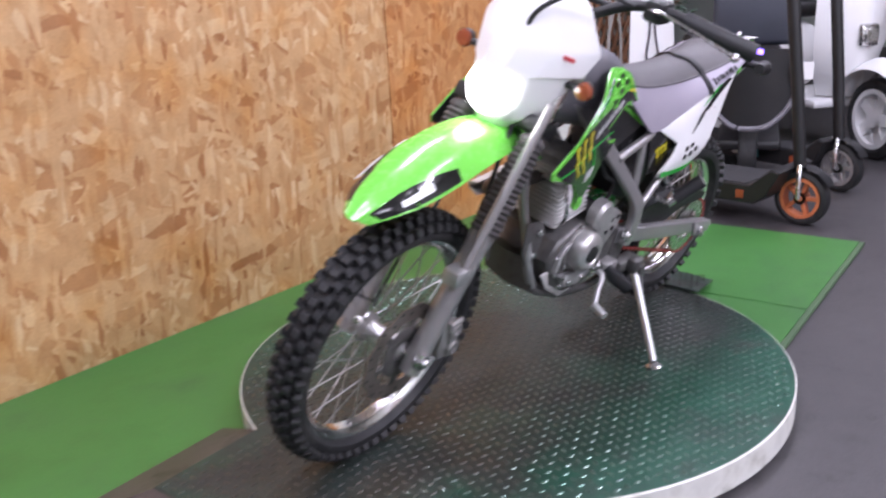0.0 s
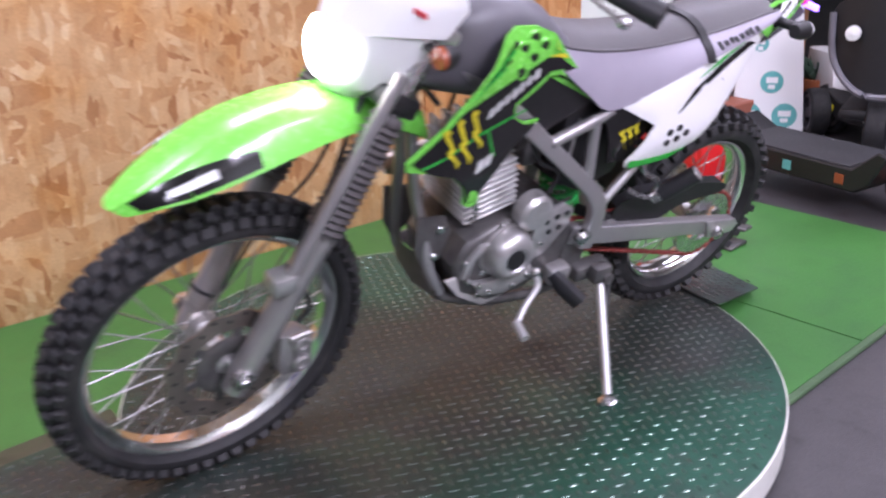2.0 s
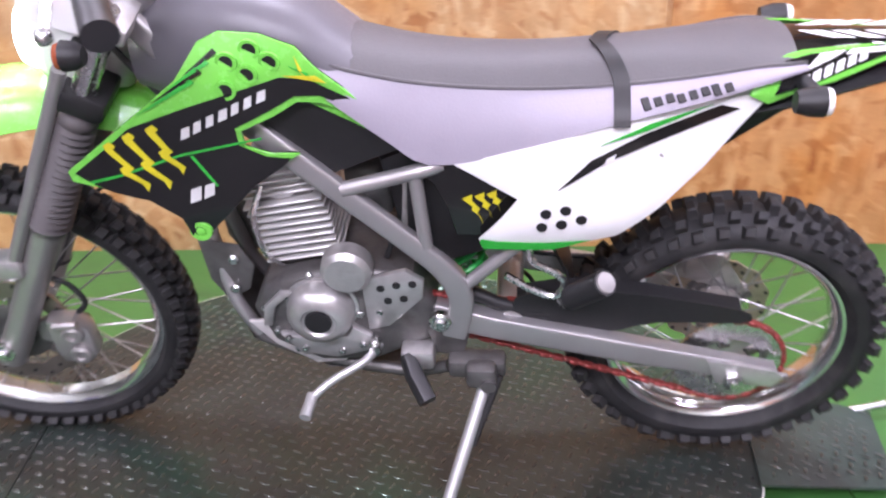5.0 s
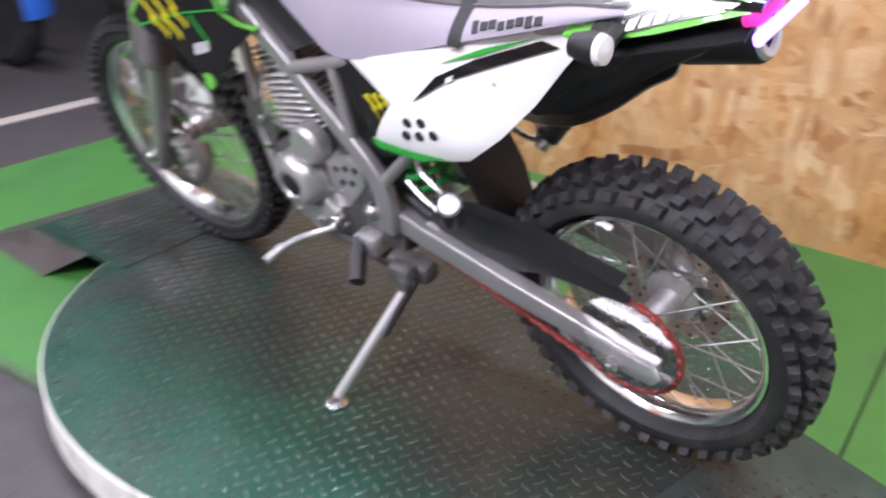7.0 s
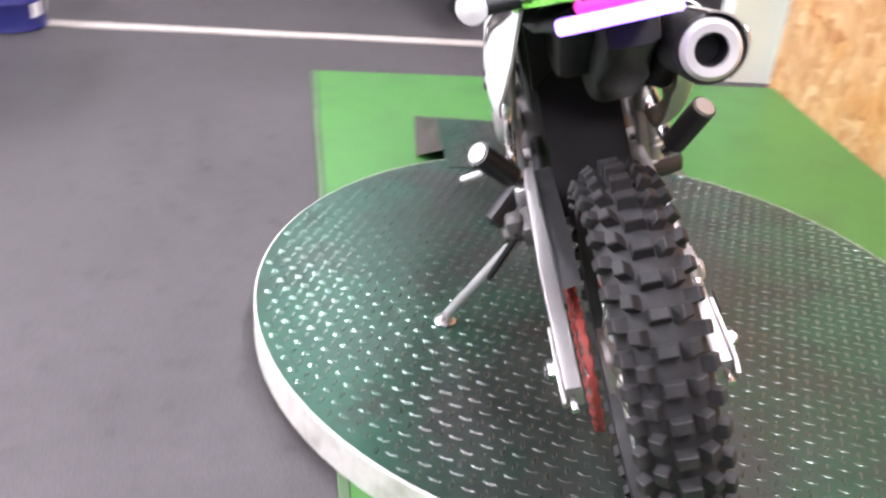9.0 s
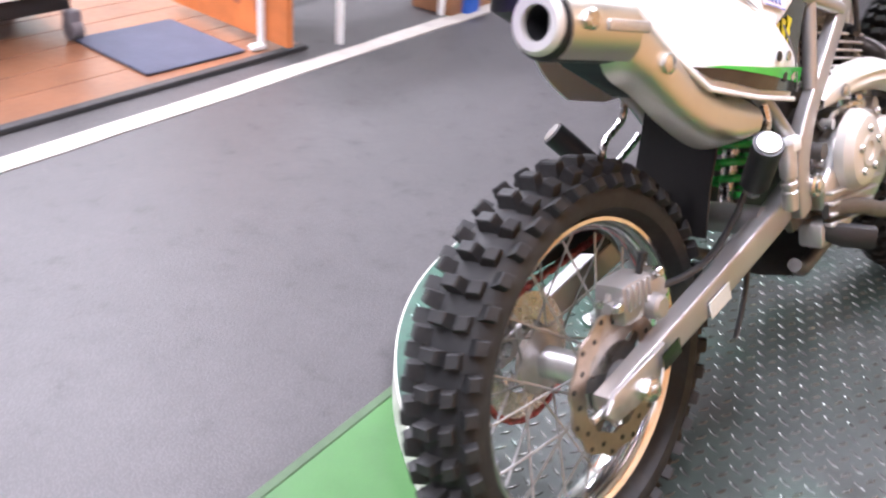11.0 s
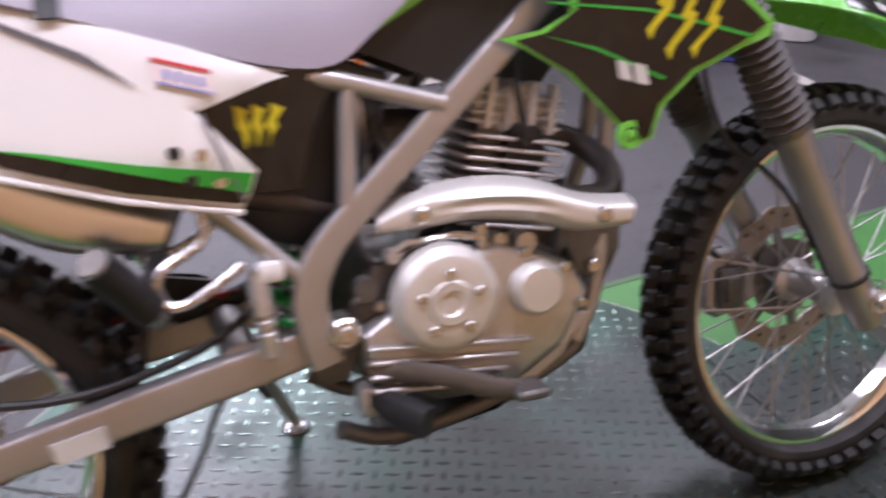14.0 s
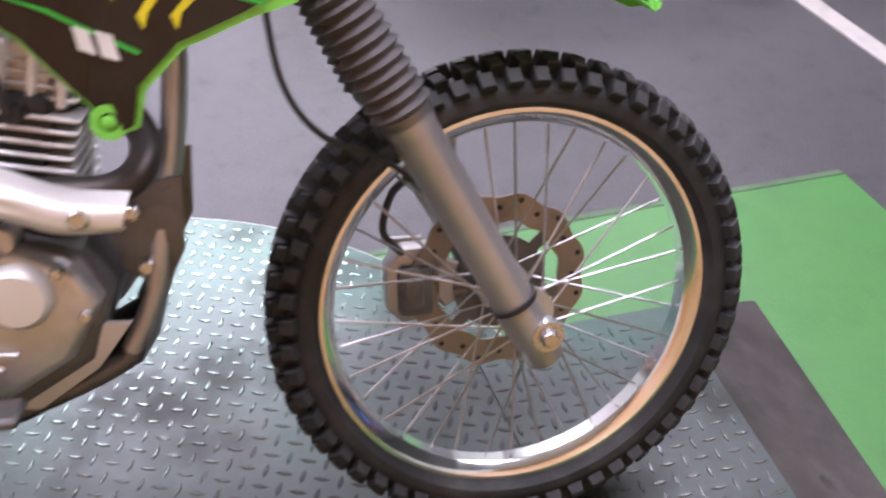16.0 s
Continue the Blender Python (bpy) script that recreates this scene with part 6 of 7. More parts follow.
    # tail
    for s in (1, -1):
        taildep = lambda x, z: 0.088 + 0.21 * (x + 0.55) - 0.75 * max(0, z - 0.795)
        tl = P("tail_cover", shell([(-0.533, 0.786), (-0.548, 0.81), (-0.563, 0.824), (-0.60, 0.829), (-0.69, 0.829), (-0.735, 0.829), (-0.74, 0.818), (-0.665, 0.8), (-0.6, 0.785), (-0.56, 0.771)], taildep, 0.004, 0.02, s, 0.003), LIME, "lime green tail cover with black and white decals", at=pose(0.01, 0, -0.016))
        td = lambda o, m, k, n="decal": part(n, shell(o, lambda x, z: taildep(x, z) + k, 0.0012, 0.02, s), m, tl)
        td([(-0.565, 0.786), (-0.574, 0.806), (-0.572, 0.822), (-0.61, 0.827), (-0.70, 0.827), (-0.715, 0.82), (-0.66, 0.808)], BLACK_DECAL, 0.002)
        td([(-0.60, 0.81), (-0.622, 0.827), (-0.655, 0.828), (-0.635, 0.82)], WHITE_PL, 0.0034)
        td([(-0.655, 0.824), (-0.665, 0.8285), (-0.728, 0.828), (-0.72, 0.823)], WHITE_PL, 0.0034)
        for k in range(6):
            x = -0.595 - k * 0.0155
            z = 0.793 + k * 0.0042
            td([(x, z), (x - 0.003, z + 0.011), (x - 0.0135, z + 0.0145), (x - 0.011, z + 0.0035)], WHITE_PL, 0.0034, "lettering_bar")
    tail_rows = []
    for x, zt, w in ((-0.565, 0.824, 0.066), (-0.6, 0.83, 0.056), (-0.65, 0.832, 0.046), (-0.72, 0.832, 0.034), (-0.75, 0.829, 0.027)):
        tail_rows.append([(x, w * u, zt - 0.008 * abs(u) ** 3) for u in np.linspace(-1, 1, 9)])
    tt = P("rear_mudguard_top", thicken(loft(tail_rows), 0.005), BLACK_DECAL, "gloss black tail top with white slashes", at=pose(0.01, 0, -0.016))
    for s in (1, -1):
        for x, w in ((-0.6, 0.032), (-0.643, 0.026), (-0.685, 0.028)):
            part("decal", loft([[(x - 0.02 * k - w, s * (0.008 + 0.009 * k), 0.8385 - 0.0008 * k), (x - 0.02 * k, s * (0.008 + 0.009 * k), 0.8385 - 0.0008 * k)] for k in range(3)]), WHITE_PL, tt)
    under = []
    for x, z, w, drop in ((-0.28, 0.60, 0.07, 0.03), (-0.36, 0.665, 0.07, 0.02), (-0.45, 0.73, 0.074, 0.02), (-0.53, 0.757, 0.076, 0.02), (-0.59, 0.765, 0.07, 0.02), (-0.64, 0.772, 0.06, 0.015), (-0.70, 0.778, 0.046, 0.01), (-0.727, 0.783, 0.038, 0.008)):
        under.append([(x, w * u, z - drop * abs(u) ** 2.5) for u in np.linspace(-1, 1, 11)])
    P("rear_mudguard", thicken(loft(under), 0.005), BLACK_PL, "black rear mudguard")
    P("inner_guard", merge(slab([(-0.31, 0.70), (-0.335, 0.63), (-0.40, 0.62), (-0.457, 0.635), (-0.506, 0.675), (-0.559, 0.702), (-0.594, 0.735), (-0.65, 0.745), (-0.64, 0.772), (-0.5, 0.75), (-0.4, 0.7)], -0.01, 0.042, 0.014, 2), slab([(-0.31, 0.70), (-0.325, 0.585), (-0.39, 0.575), (-0.455, 0.592), (-0.53, 0.643), (-0.6, 0.69), (-0.655, 0.722), (-0.64, 0.772), (-0.5, 0.75), (-0.4, 0.7)], -0.064, 0.0, 0.014, 2)), BLACK_PL, "black plastic inner guard")
    P("mud_flap", thicken(loft([[(-0.235, y, 0.60), (-0.275, y * 1.0, 0.52), (-0.31, y, 0.44), (-0.325, y * 0.95, 0.37)] for y in np.linspace(-0.06, 0.06, 5)]), 0.005), BLACK_PL, "black rubber mud flap")
    lamp = P("tail_lamp", place(box(-0.012, 0.012, -0.032, 0.032, -0.008, 0.008, 0.006, 2), Matrix.Translation((-0.73, 0.0, 0.794)) @ Matrix.Rotation(radians(15), 4, "Y")), TAIL_RED, "lit red tail lamp with a violet-white strip")
    part("light_strip", place(box(-0.005, 0.005, -0.06, 0.06, -0.0075, 0.0075, 0.004, 2), Matrix.Translation((-0.748, -0.006, 0.784)) @ Matrix.Rotation(radians(12), 4, "Y")), TAIL_WHITE, lamp, "glowing violet-white strip")
    for s in (1, -1):
        ys, zs = (0.128, 0.784) if s > 0 else (0.1, 0.792)
        bl = P("turn_signal", merge(rod((-0.588, s * 0.06, 0.78), (-0.603, s * (ys - 0.003), zs), 0.011, 10), lathe([(0, 0.014), (0.018, 0.019), (0.035, 0.0195)], (-0.568, s * ys, zs), (-1, 0, 0), 20)), BLACK_PL)
        part("lens", lathe([(0, 0.0185), (0.008, 0.0165), (0.012, 0.0001)], (-0.603, s * ys, zs), (-1, 0, 0), 20), LENS_CLEAR, bl, "clear lens")

    # foot controls
    for s in (1, -1):
        pg = P("foot_peg", sweep([(-0.055, 0.115, 0.312), (-0.068, 0.14, 0.292), (-0.092, 0.175, 0.268)] if s > 0 else [(-0.085, -0.115, 0.312), (-0.066, -0.145, 0.301), (-0.042, -0.178, 0.294)], [0.011, 0.0145, 0.014], 10, 1.3, 3.0, up=(0, 0, 1)), HOSE, "black rubber foot peg")
        part("bracket", box(-0.10, -0.045, s * 0.105 - 0.02, s * 0.105 + 0.02, 0.285, 0.325, 0.008, 2), ALU, pg)
        base = Vector((-0.30, s * 0.115, 0.435))
        end = Vector((-0.353, s * 0.165, 0.515))
        pp = P("passenger_peg", rod(base.lerp(end, 0.2), end, 0.019, 18), HOSE, "folded black passenger peg with a pale end")
        part("end_cap", lathe([(0, 0.016), (0.003, 0.015), (0.004, 0.0001)], end, end - base, 18), FORK, pp)
        part("bracket", merge(sweep([base, base + (end - base) * 0.3], 0.012, 8), sweep(spline([(-0.248, s * 0.108, 0.541), (-0.25, s * 0.114, 0.512), (-0.288, s * 0.118, 0.49), (-0.3, s * 0.118, 0.47), (-0.285, s * 0.118, 0.447), (-0.25, s * 0.115, 0.458), (-0.212, s * 0.11, 0.48)], 5), 0.0058, 8)), STEEL, pp, "bright steel bracket")
    P("brake_pedal", merge(sweep(spline([(-0.09, -0.125, 0.345), (-0.02, -0.145, 0.335), (0.04, -0.155, 0.312), (0.075, -0.158, 0.303)], 5), 0.013, 10, 0.45, 3, up=(0, 1, 0)), box(0.065, 0.105, -0.185, -0.14, 0.298, 0.31, 0.004, 1)), ALU_DARK, "dark steel brake pedal")
    sh = P("gear_lever", sweep(spline([(-0.01, 0.10, 0.318), (0.01, 0.145, 0.325), (0.06, 0.17, 0.305), (0.092, 0.19, 0.285)], 5), 0.0068, 10), STAND_STEEL, "bright steel gear lever")
    part("toe_piece", rod((0.09, 0.185, 0.288), (0.096, 0.225, 0.280), 0.0095, 12), STAND_STEEL, sh)
    foot = Vector((-0.108, 0.306, 0.094))
    st = P("side_stand", sweep([(-0.185, 0.122, 0.288), (-0.178, 0.145, 0.262), (-0.112, 0.297, 0.103)], [0.012, 0.0108, 0.0102], 14), STAND_STEEL, "bright steel side stand")
    n = (Matrix.Rotation(radians(LEAN), 3, "X") @ Vector((0, 0, 1)))
    part("foot", lathe([(0, 0.021), (0.004, 0.022), (0.008, 0.018), (0.011, 0.012)], Vector((-0.11, 0.305, 0.0885)), n, 20), STEEL, st)
    part("stand_bracket", merge(box(-0.215, -0.12, 0.085, 0.125, 0.268, 0.305, 0.01, 2), merge(box(-0.2, -0.15, 0.12, 0.152, 0.272, 0.315, 0.01, 2), rod((-0.187, 0.11, 0.285), (-0.187, 0.158, 0.285), 0.013, 12))), ALU_DARK, st)
    # the fork, with all that it carries, is turned a little to the left
    p = Vector((0.302, 0, 0.895))
    turned = Matrix.Translation(p) @ Matrix.Rotation(radians(STEER), 4, Vector((-0.339, 0, 0.633))) @ Matrix.Translation(-p)
    for ob in bike.children:
        if ob.name.split(".")[0] in STEERED or (ob.name.startswith("turn_signal") and ob.data.vertices[0].co.x > 0):
            ob.matrix_basis = turned @ ob.matrix_basis
    part("stand_spring", sweep([(-0.205, 0.135, 0.29), (-0.163, 0.2, 0.195)], 0.006, 8), BLACK_PL, st)
    return bike


# ---------------------------------------------------------------- things round the stand
def small_wheel(parent, x, y, z, r, w, ring_material, axis=(0, 1, 0), spokes=5, broad=0.07):
    ax = Vector(axis).normalized()
    tyre = part("wheel", lathe([(-w * 0.7, r * 0.7), (-w, r * 0.82), (-w * 0.8, r * 0.96), (0, r), (w * 0.8, r * 0.96), (w, r * 0.82), (w * 0.7, r * 0.7)], (x, y, z), ax, 36, closed=True), RUBBER, parent, "small black-tyred wheel")
    part("rim", lathe([(-w * 0.9, r * 0.62), (-w * 0.9, r * 0.74), (w * 0.9, r * 0.74), (w * 0.9, r * 0.62)], (x, y, z), ax, 36, closed=True), ring_material, tyre)
    bm = lathe([(-w * 0.9, r * 0.22), (-w * 0.95, 0.001), (-w * 0.9, r * 0.22), (w * 0.9, r * 0.22), (w * 0.95, 0.001)], (x, y, z), ax, 20)
    q = ax.to_track_quat("Y", "Z").to_matrix().to_4x4()
    for k in range(spokes):
        merge(bm, place(box(r * 0.15, r * 0.66, -w * 0.5, w * 0.5, -r * broad, r * broad, 0.002, 1), Matrix.Translation((x, y, z)) @ q @ Matrix.Rotation(2 * math.pi * k / spokes, 4, "Y")))
    part("spoke_wheel", bm, ring_material, tyre)
    return tyre


def kick_scooter(name, label, at, ring, seat=False, r=0.115, wide=0.085):
    """Along x: the front wheel at the origin, the deck behind it."""
    s = thing(name, label, "scooter", at, "kick scooters")
    small_wheel(s, 0, 0, r, r, 0.028, ring)
    small_wheel(s, -0.86, 0, r, r, 0.028, ring)
    part("fork", merge(sweep([(0.0, -0.04, r), (0.0, -0.042, 0.2), (-0.02, 0, 0.28)], 0.011, 8), sweep([(0.0, 0.04, r), (0.0, 0.042, 0.2), (-0.02, 0, 0.28)], 0.011, 8)), STEEL, s)
    part("mudguard", loft([[(r * 1.18 * math.cos(a), y, r + r * 1.18 * math.sin(a)) for a in np.linspace(0.5, 2.3, 9)] for y in (-0.03, 0.03)]), BLACK_PL, s)
    part("stem", sweep([(-0.015, 0, 0.22), (-0.05, 0, 0.55), (-0.12, 0, 1.12)], 0.026, 14), BLACK_PL, s, "black stem tube")
    part("deck", slab([(-0.09, 0.13), (-0.03, 0.24), (-0.07, 0.25), (-0.16, 0.175), (-0.72, 0.175), (-0.82, 0.22), (-0.84, 0.2), (-0.74, 0.095), (-0.14, 0.095)], -wide, wide, 0.006, 1), BLACK_PL, s, "black flat deck")
    part("deck_grip", box(-0.7, -0.18, 0.015 - wide, wide - 0.015, 0.1755, 0.179, 0.001, 1), BLACK_TRIM, s)
    part("handlebar", rod((-0.12, -0.23, 1.13), (-0.12, 0.23, 1.13), 0.014, 10), BLACK_PL, s)
    for k, m in ((-0.2, LENS_ORANGE), (-0.42, TEAL), (-0.55, SILVER_DECAL)):
        part("sticker", box(k - 0.018, k + 0.018, -wide - 0.0025, -wide - 0.0005, 0.115, 0.15, 0.0005, 1), m, s)
        part("sticker", box(k - 0.018, k + 0.018, wide + 0.0005, wide + 0.0025, 0.115, 0.15, 0.0005, 1), m, s)
    if seat:
        part("seat_post", rod((-0.6, 0, 0.17), (-0.62, 0, 0.62), 0.016, 10), BLACK_PL, s)
        part("saddle", box(-0.75, -0.45, -0.11, 0.11, 0.6, 0.68, 0.03, 3), BLACK_PL, s)
    return s


def build_rear_things():
    kick_scooter("kick_scooter", "black electric kick scooter with an orange front wheel", pose(-1.84, 0.01, FLOOR, 0, 0, 86), ORANGE_WHEEL, wide=0.15)
    kick_scooter("kick_scooter", "black electric kick scooter with a grey-ringed front wheel", pose(-2.46, -0.06, FLOOR, 0, 0, 74), ALU)

    # black seated scooter behind them
    m = thing("seat_scooter", "black electric scooter with a padded backrest and grey-edged leg shield", "scooter", pose(-2.36, -0.47, FLOOR, 0, 0, 24))
    small_wheel(m, -0.1, 0.0, 0.14, 0.14, 0.045, TANK_GREY)
    small_wheel(m, -0.85, 0.0, 0.14, 0.14, 0.045, TANK_GREY)
    part("leg_shield", shell([tuple(p) for p in spline([(-0.19, 0.64), (-0.2, 0.5), (-0.15, 0.36), (0.0, 0.29), (0.15, 0.36), (0.2, 0.5), (0.19, 0.64), (0.0, 0.66)], 4, True)], lambda x, z: 0.05 - 1.4 * x * x, 0.02, 0.06, 1), BLACK_PL, m, at=pose(0.0, 0, 0, 0, 0, -90))
    part("shield_edge", sweep(spline([(0.0, -0.21, 0.6), (0.01, -0.19, 0.42), (0.05, -0.1, 0.31), (0.06, 0.0, 0.285), (0.05, 0.1, 0.31), (0.01, 0.19, 0.42), (0.0, 0.21, 0.6)], 5), 0.014, 8), TANK_GREY, m, "dark grey edge rail")
    part("floorboard", box(-0.7, 0.0, -0.15, 0.15, 0.17, 0.22, 0.02, 2), BLACK_PL, m)
    part("under_seat", box(-0.8, -0.35, -0.13, 0.13, 0.22, 0.5, 0.03, 2), BLACK_PL, m)
    part("saddle", box(-0.85, -0.3, -0.15, 0.15, 0.5, 0.6, 0.035, 3), BLACK_PL, m)
    part("backrest", box(-0.13, -0.05, -0.19, 0.19, 0.665, 0.905, 0.03, 3), SEAT_DARK, m, "dark blue-grey padded backrest")
    part("backrest_post", box(-0.1, -0.06, -0.04, 0.04, 0.3, 0.68, 0.008, 1), BLACK_PL, m)
    part("paper_tag", box(0.06, 0.064, 0.19, 0.27, 0.52, 0.6, 0.001, 1), WHITE_PL, m)
    part("lamp", lathe([(0, 0.03), (0.02, 0.028), (0.025, 0.0001)], (0.055, -0.12, 0.53), (1, 0, 0), 16), LENS_CLEAR, m)

    # ride-on cart with one knobbly wheel in sight
    q = thing("ride_on_cart", "small black cart with knobbly wheels and a white housing", "cart", pose(-2.72, -0.8, FLOOR, 0, 0, 50))
    for x in (0.0, -0.6):
        small_wheel(q, x, -0.16, 0.11, 0.11, 0.045, TANK_GREY)
        small_wheel(q, x, 0.16, 0.11, 0.11, 0.045, TANK_GREY)
    part("chassis", box(-0.65, 0.05, -0.11, 0.11, 0.1, 0.17, 0.01, 1), BLACK_PL, q)
    part("housing", slab([(-0.45, 0.172), (-0.42, 0.34), (-0.12, 0.36), (-0.02, 0.29), (0.02, 0.172)], -0.1, 0.1, 0.02, 2), WHITE_PL, q)
    part("bumper", box(0.05, 0.08, -0.15, 0.15, 0.13, 0.16, 0.005, 1), YELLOW, q)

    # white retro scooter
    v = thing("motor_scooter", "white retro motor scooter with a chrome-edged front mudguard", "scooter", pose(-3.24, -0.15, FLOOR, 0, 0, 55))
    small_wheel(v, 0, 0, 0.215, 0.215, 0.05, WHITE_PL, spokes=5, broad=0.15)
    small_wheel(v, -1.2, 0, 0.215, 0.215, 0.05, WHITE_PL, spokes=5, broad=0.15)
    rows = []
    for a in np.linspace(-0.1, 2.75, 16):
        rows.append([((0.3 if a < 2 else 0.3) * math.cos(a), 0.09 * u, 0.235 + 0.3 * math.sin(a) * (1 - 0.12 * u * u) - 0.02 * abs(u)) for u in np.linspace(-1, 1, 9)])
    part("front_mudguard", thicken(loft(rows), 0.006), WHITE_PL, v, "white front mudguard")
    part("mudguard_trim", sweep([(0.3 * math.cos(a), 0.092, 0.215 + 0.264 * math.sin(a)) for a in np.linspace(-0.1, 2.75, 16)], 0.008, 8), TANK_GREY, v)
    rows = []
    for z, w, x in ((0.3, 0.12, -0.3), (0.42, 0.19, -0.24), (0.6, 0.225, -0.2), (0.8, 0.23, -0.19), (0.95, 0.2, -0.22), (1.02, 0.14, -0.24)):
        rows.append([(x - 0.09 * u * u + 0.05 * (1 - abs(u)), w * u, z) for u in np.linspace(-1, 1, 13)])
    part("leg_shield", thicken(loft(rows), 0.02), WHITE_PL, v, "white leg shield")
    part("horn_cover", merge(box(-0.17, -0.12, -0.055, 0.055, 0.58, 0.7, 0.02, 2), box(-0.125, -0.112, -0.04, 0.04, 0.6, 0.68, 0.008, 1)), STEEL, v, "chrome horn cover")
    part("turn_signal", box(-0.22, -0.16, 0.16, 0.21, 0.78, 0.85, 0.015, 2), LENS_ORANGE, v)
    part("headset", lathe([(-0.12, 0.02), (-0.1, 0.08), (0.02, 0.1), (0.06, 0.07)], (-0.26, 0, 1.1), (1, 0, 0), 24), WHITE_PL, v)
    part("floorboard", box(-0.85, -0.28, -0.2, 0.2, 0.24, 0.29, 0.02, 2), WHITE_PL, v)
    part("rear_body", lathe([(-0.45, 0.06), (-0.35, 0.2), (-0.05, 0.26), (0.3, 0.22), (0.42, 0.08)], (-1.15, 0, 0.48), (-1, 0, 0), 28), WHITE_PL, v)
    part("saddle", box(-1.45, -0.75, -0.13, 0.13, 0.7, 0.8, 0.04, 3), BLACK_PL, v)
    part("handlebar", rod((-0.28, -0.3, 1.12), (-0.28, 0.3, 1.12), 0.016, 10), BLACK_PL, v)
    part("fork", rod((0, 0.07, 0.215), (-0.1, 0.05, 0.5), 0.018, 10), ALU, v)

    # red tool box on the floor
    t = thing("tool_box", "glossy red steel tool box with two drawers and a black handle", "tool box", pose(-1.69, -0.88, FLOOR, 0, 0, -93))
    part("body", box(-0.19, 0.19, -0.095, 0.095, 0.0, 0.175, 0.008, 2), RED_PAINT, t)
    part("lid", merge(slab([(-0.193, 0.182), (-0.186, 0.2), (-0.17, 0.212), (0.17, 0.212), (0.186, 0.2), (0.193, 0.182)], -0.099, 0.099, 0.004, 1), box(-0.193, 0.193, -0.099, 0.099, 0.177, 0.184)), RED_PAINT, t)
    for z in (0.045, 0.115):
        d = part("drawer", box(-0.165, 0.165, 0.093, 0.1, z - 0.028, z + 0.032, 0.003, 1), RED_PAINT, t)
        part("handle", box(-0.12, 0.12, 0.099, 0.106, z - 0.008, z + 0.012, 0.003, 1), SILVER_DECAL, d)
    part("grip", sweep(spline([(-0.08, 0, 0.212), (-0.07, 0, 0.235), (0.07, 0, 0.235), (0.08, 0, 0.212)], 5), 0.011, 10), BLACK_PL, t)

    # lattice fence with a rail
    f = thing("lattice_fence", "brown wooden lattice fence panel", "fence", along_wall(-2.02, -0.12, FLOOR))
    n = 0
    for k in range(-6, 22):
        for sgn, y in ((1, 0.0), (-1, 0.012)):
            x0 = -1.3 + k * 0.082
            z0, z1 = 0.16, 1.2
            a, b = (x0, z0), (x0 + sgn * 0.62, z1)
            pts = []
            for q in range(2):
                pts.append((a, b)[q])
            # clip to the panel
            def cut(p, q):
                t0, t1 = 0.0, 1.0
                dx = q[0] - p[0]
                for lim, sg in ((-1.2, 1), (0.0, -1)):
                    if abs(dx) > 1e-9:
                        tt = (lim - p[0]) / dx
                        if (dx > 0) == (sg > 0):
                            t0 = max(t0, tt)
                        else:
                            t1 = min(t1, tt)
                return t0, t1
            t0, t1 = cut(a, b)
            if t1 - t0 < 0.05:
                continue
            p = Vector((a[0] + (b[0] - a[0]) * t0, y, a[1] + (b[1] - a[1]) * t0))
            q = Vector((a[0] + (b[0] - a[0]) * t1, y, a[1] + (b[1] - a[1]) * t1))
            part("slat", sweep([p, q], 0.021, 4, 0.3, 2.0, up=(0, 1, 0)), LATTICE, f, smooth=False)
    for b in ((-1.25, 0.02, 0.12, 0.17), (-1.25, 0.02, 1.18, 1.23)):
        part("rail", box(b[0], b[1], -0.02, 0.03, b[2], b[3], 0.003, 1), LATTICE, f)
    for x in (-1.25, 0.0):
        part("post", box(x - 0.03, x + 0.02, -0.02, 0.03, 0.0, 1.25, 0.003, 1), LATTICE, f)

    # low brown planter with stems, terracotta pot with a succulent
    b = thing("planter", "reddish-brown rectangular plastic planter with bare stems", "planter", pose(-2.08, -1.1, FLOOR, 0, 0, 2))
    part("tub", slab([(-0.19, 0.0), (-0.23, 0.16), (-0.24, 0.16), (-0.24, 0.185), (0.24, 0.185), (0.24, 0.16), (0.23, 0.16), (0.19, 0.0)], -0.08, 0.08, 0.006, 1), BROWN_POT, b)
    rr = random.Random(3)
    for k in range(3):
        x = 0.0 - 0.075 * k
        part("stem", sweep([(x, 0, 0.15), (x + rr.uniform(-0.05, 0.05), rr.uniform(-0.03, 0.03), 0.7), (x + rr.uniform(-0.1, 0.1), rr.uniform(-0.05, 0.05), 1.25)], [0.007, 0.006, 0.005], 8), STEM_GREY, b, "grey bare stem")
    p = thing("potted_plant", "terracotta pot with a grey-green succulent", "plant", pose(-2.86, -1.07, FLOOR) @ Matrix.Scale(0.86, 4))
    part("pot", lathe([(0, 0.09), (0.2, 0.125), (0.2, 0.14), (0.25, 0.145), (0.25, 0.125), (0.23, 0.12), (0.22, 0.001)], (0, 0, 0), (0, 0, 1), 32), TERRACOTTA, p)
    for k in range(34):
        a, e = rr.uniform(0, 6.28), rr.uniform(0.1, 1.2)
        ln = rr.uniform(0.09, 0.17)
        d = Vector((math.cos(a) * math.cos(e), math.sin(a) * math.cos(e), math.sin(e)))
        o = Vector((0, 0, 0.24)) + Vector((math.cos(a), math.sin(a), 0)) * 0.04
        part("leaf", sweep([o, o + d * ln * 0.5 + V(0, 0, 0.012), o + d * ln], [0.012, 0.02, 0.003], 6, 0.35), LEAF, p)
    # taller leafy plant behind them
    lp = thing("leafy_plant", "dark green bushy plant on a thin stem", "plant", pose(-2.68, -1.22, FLOOR))
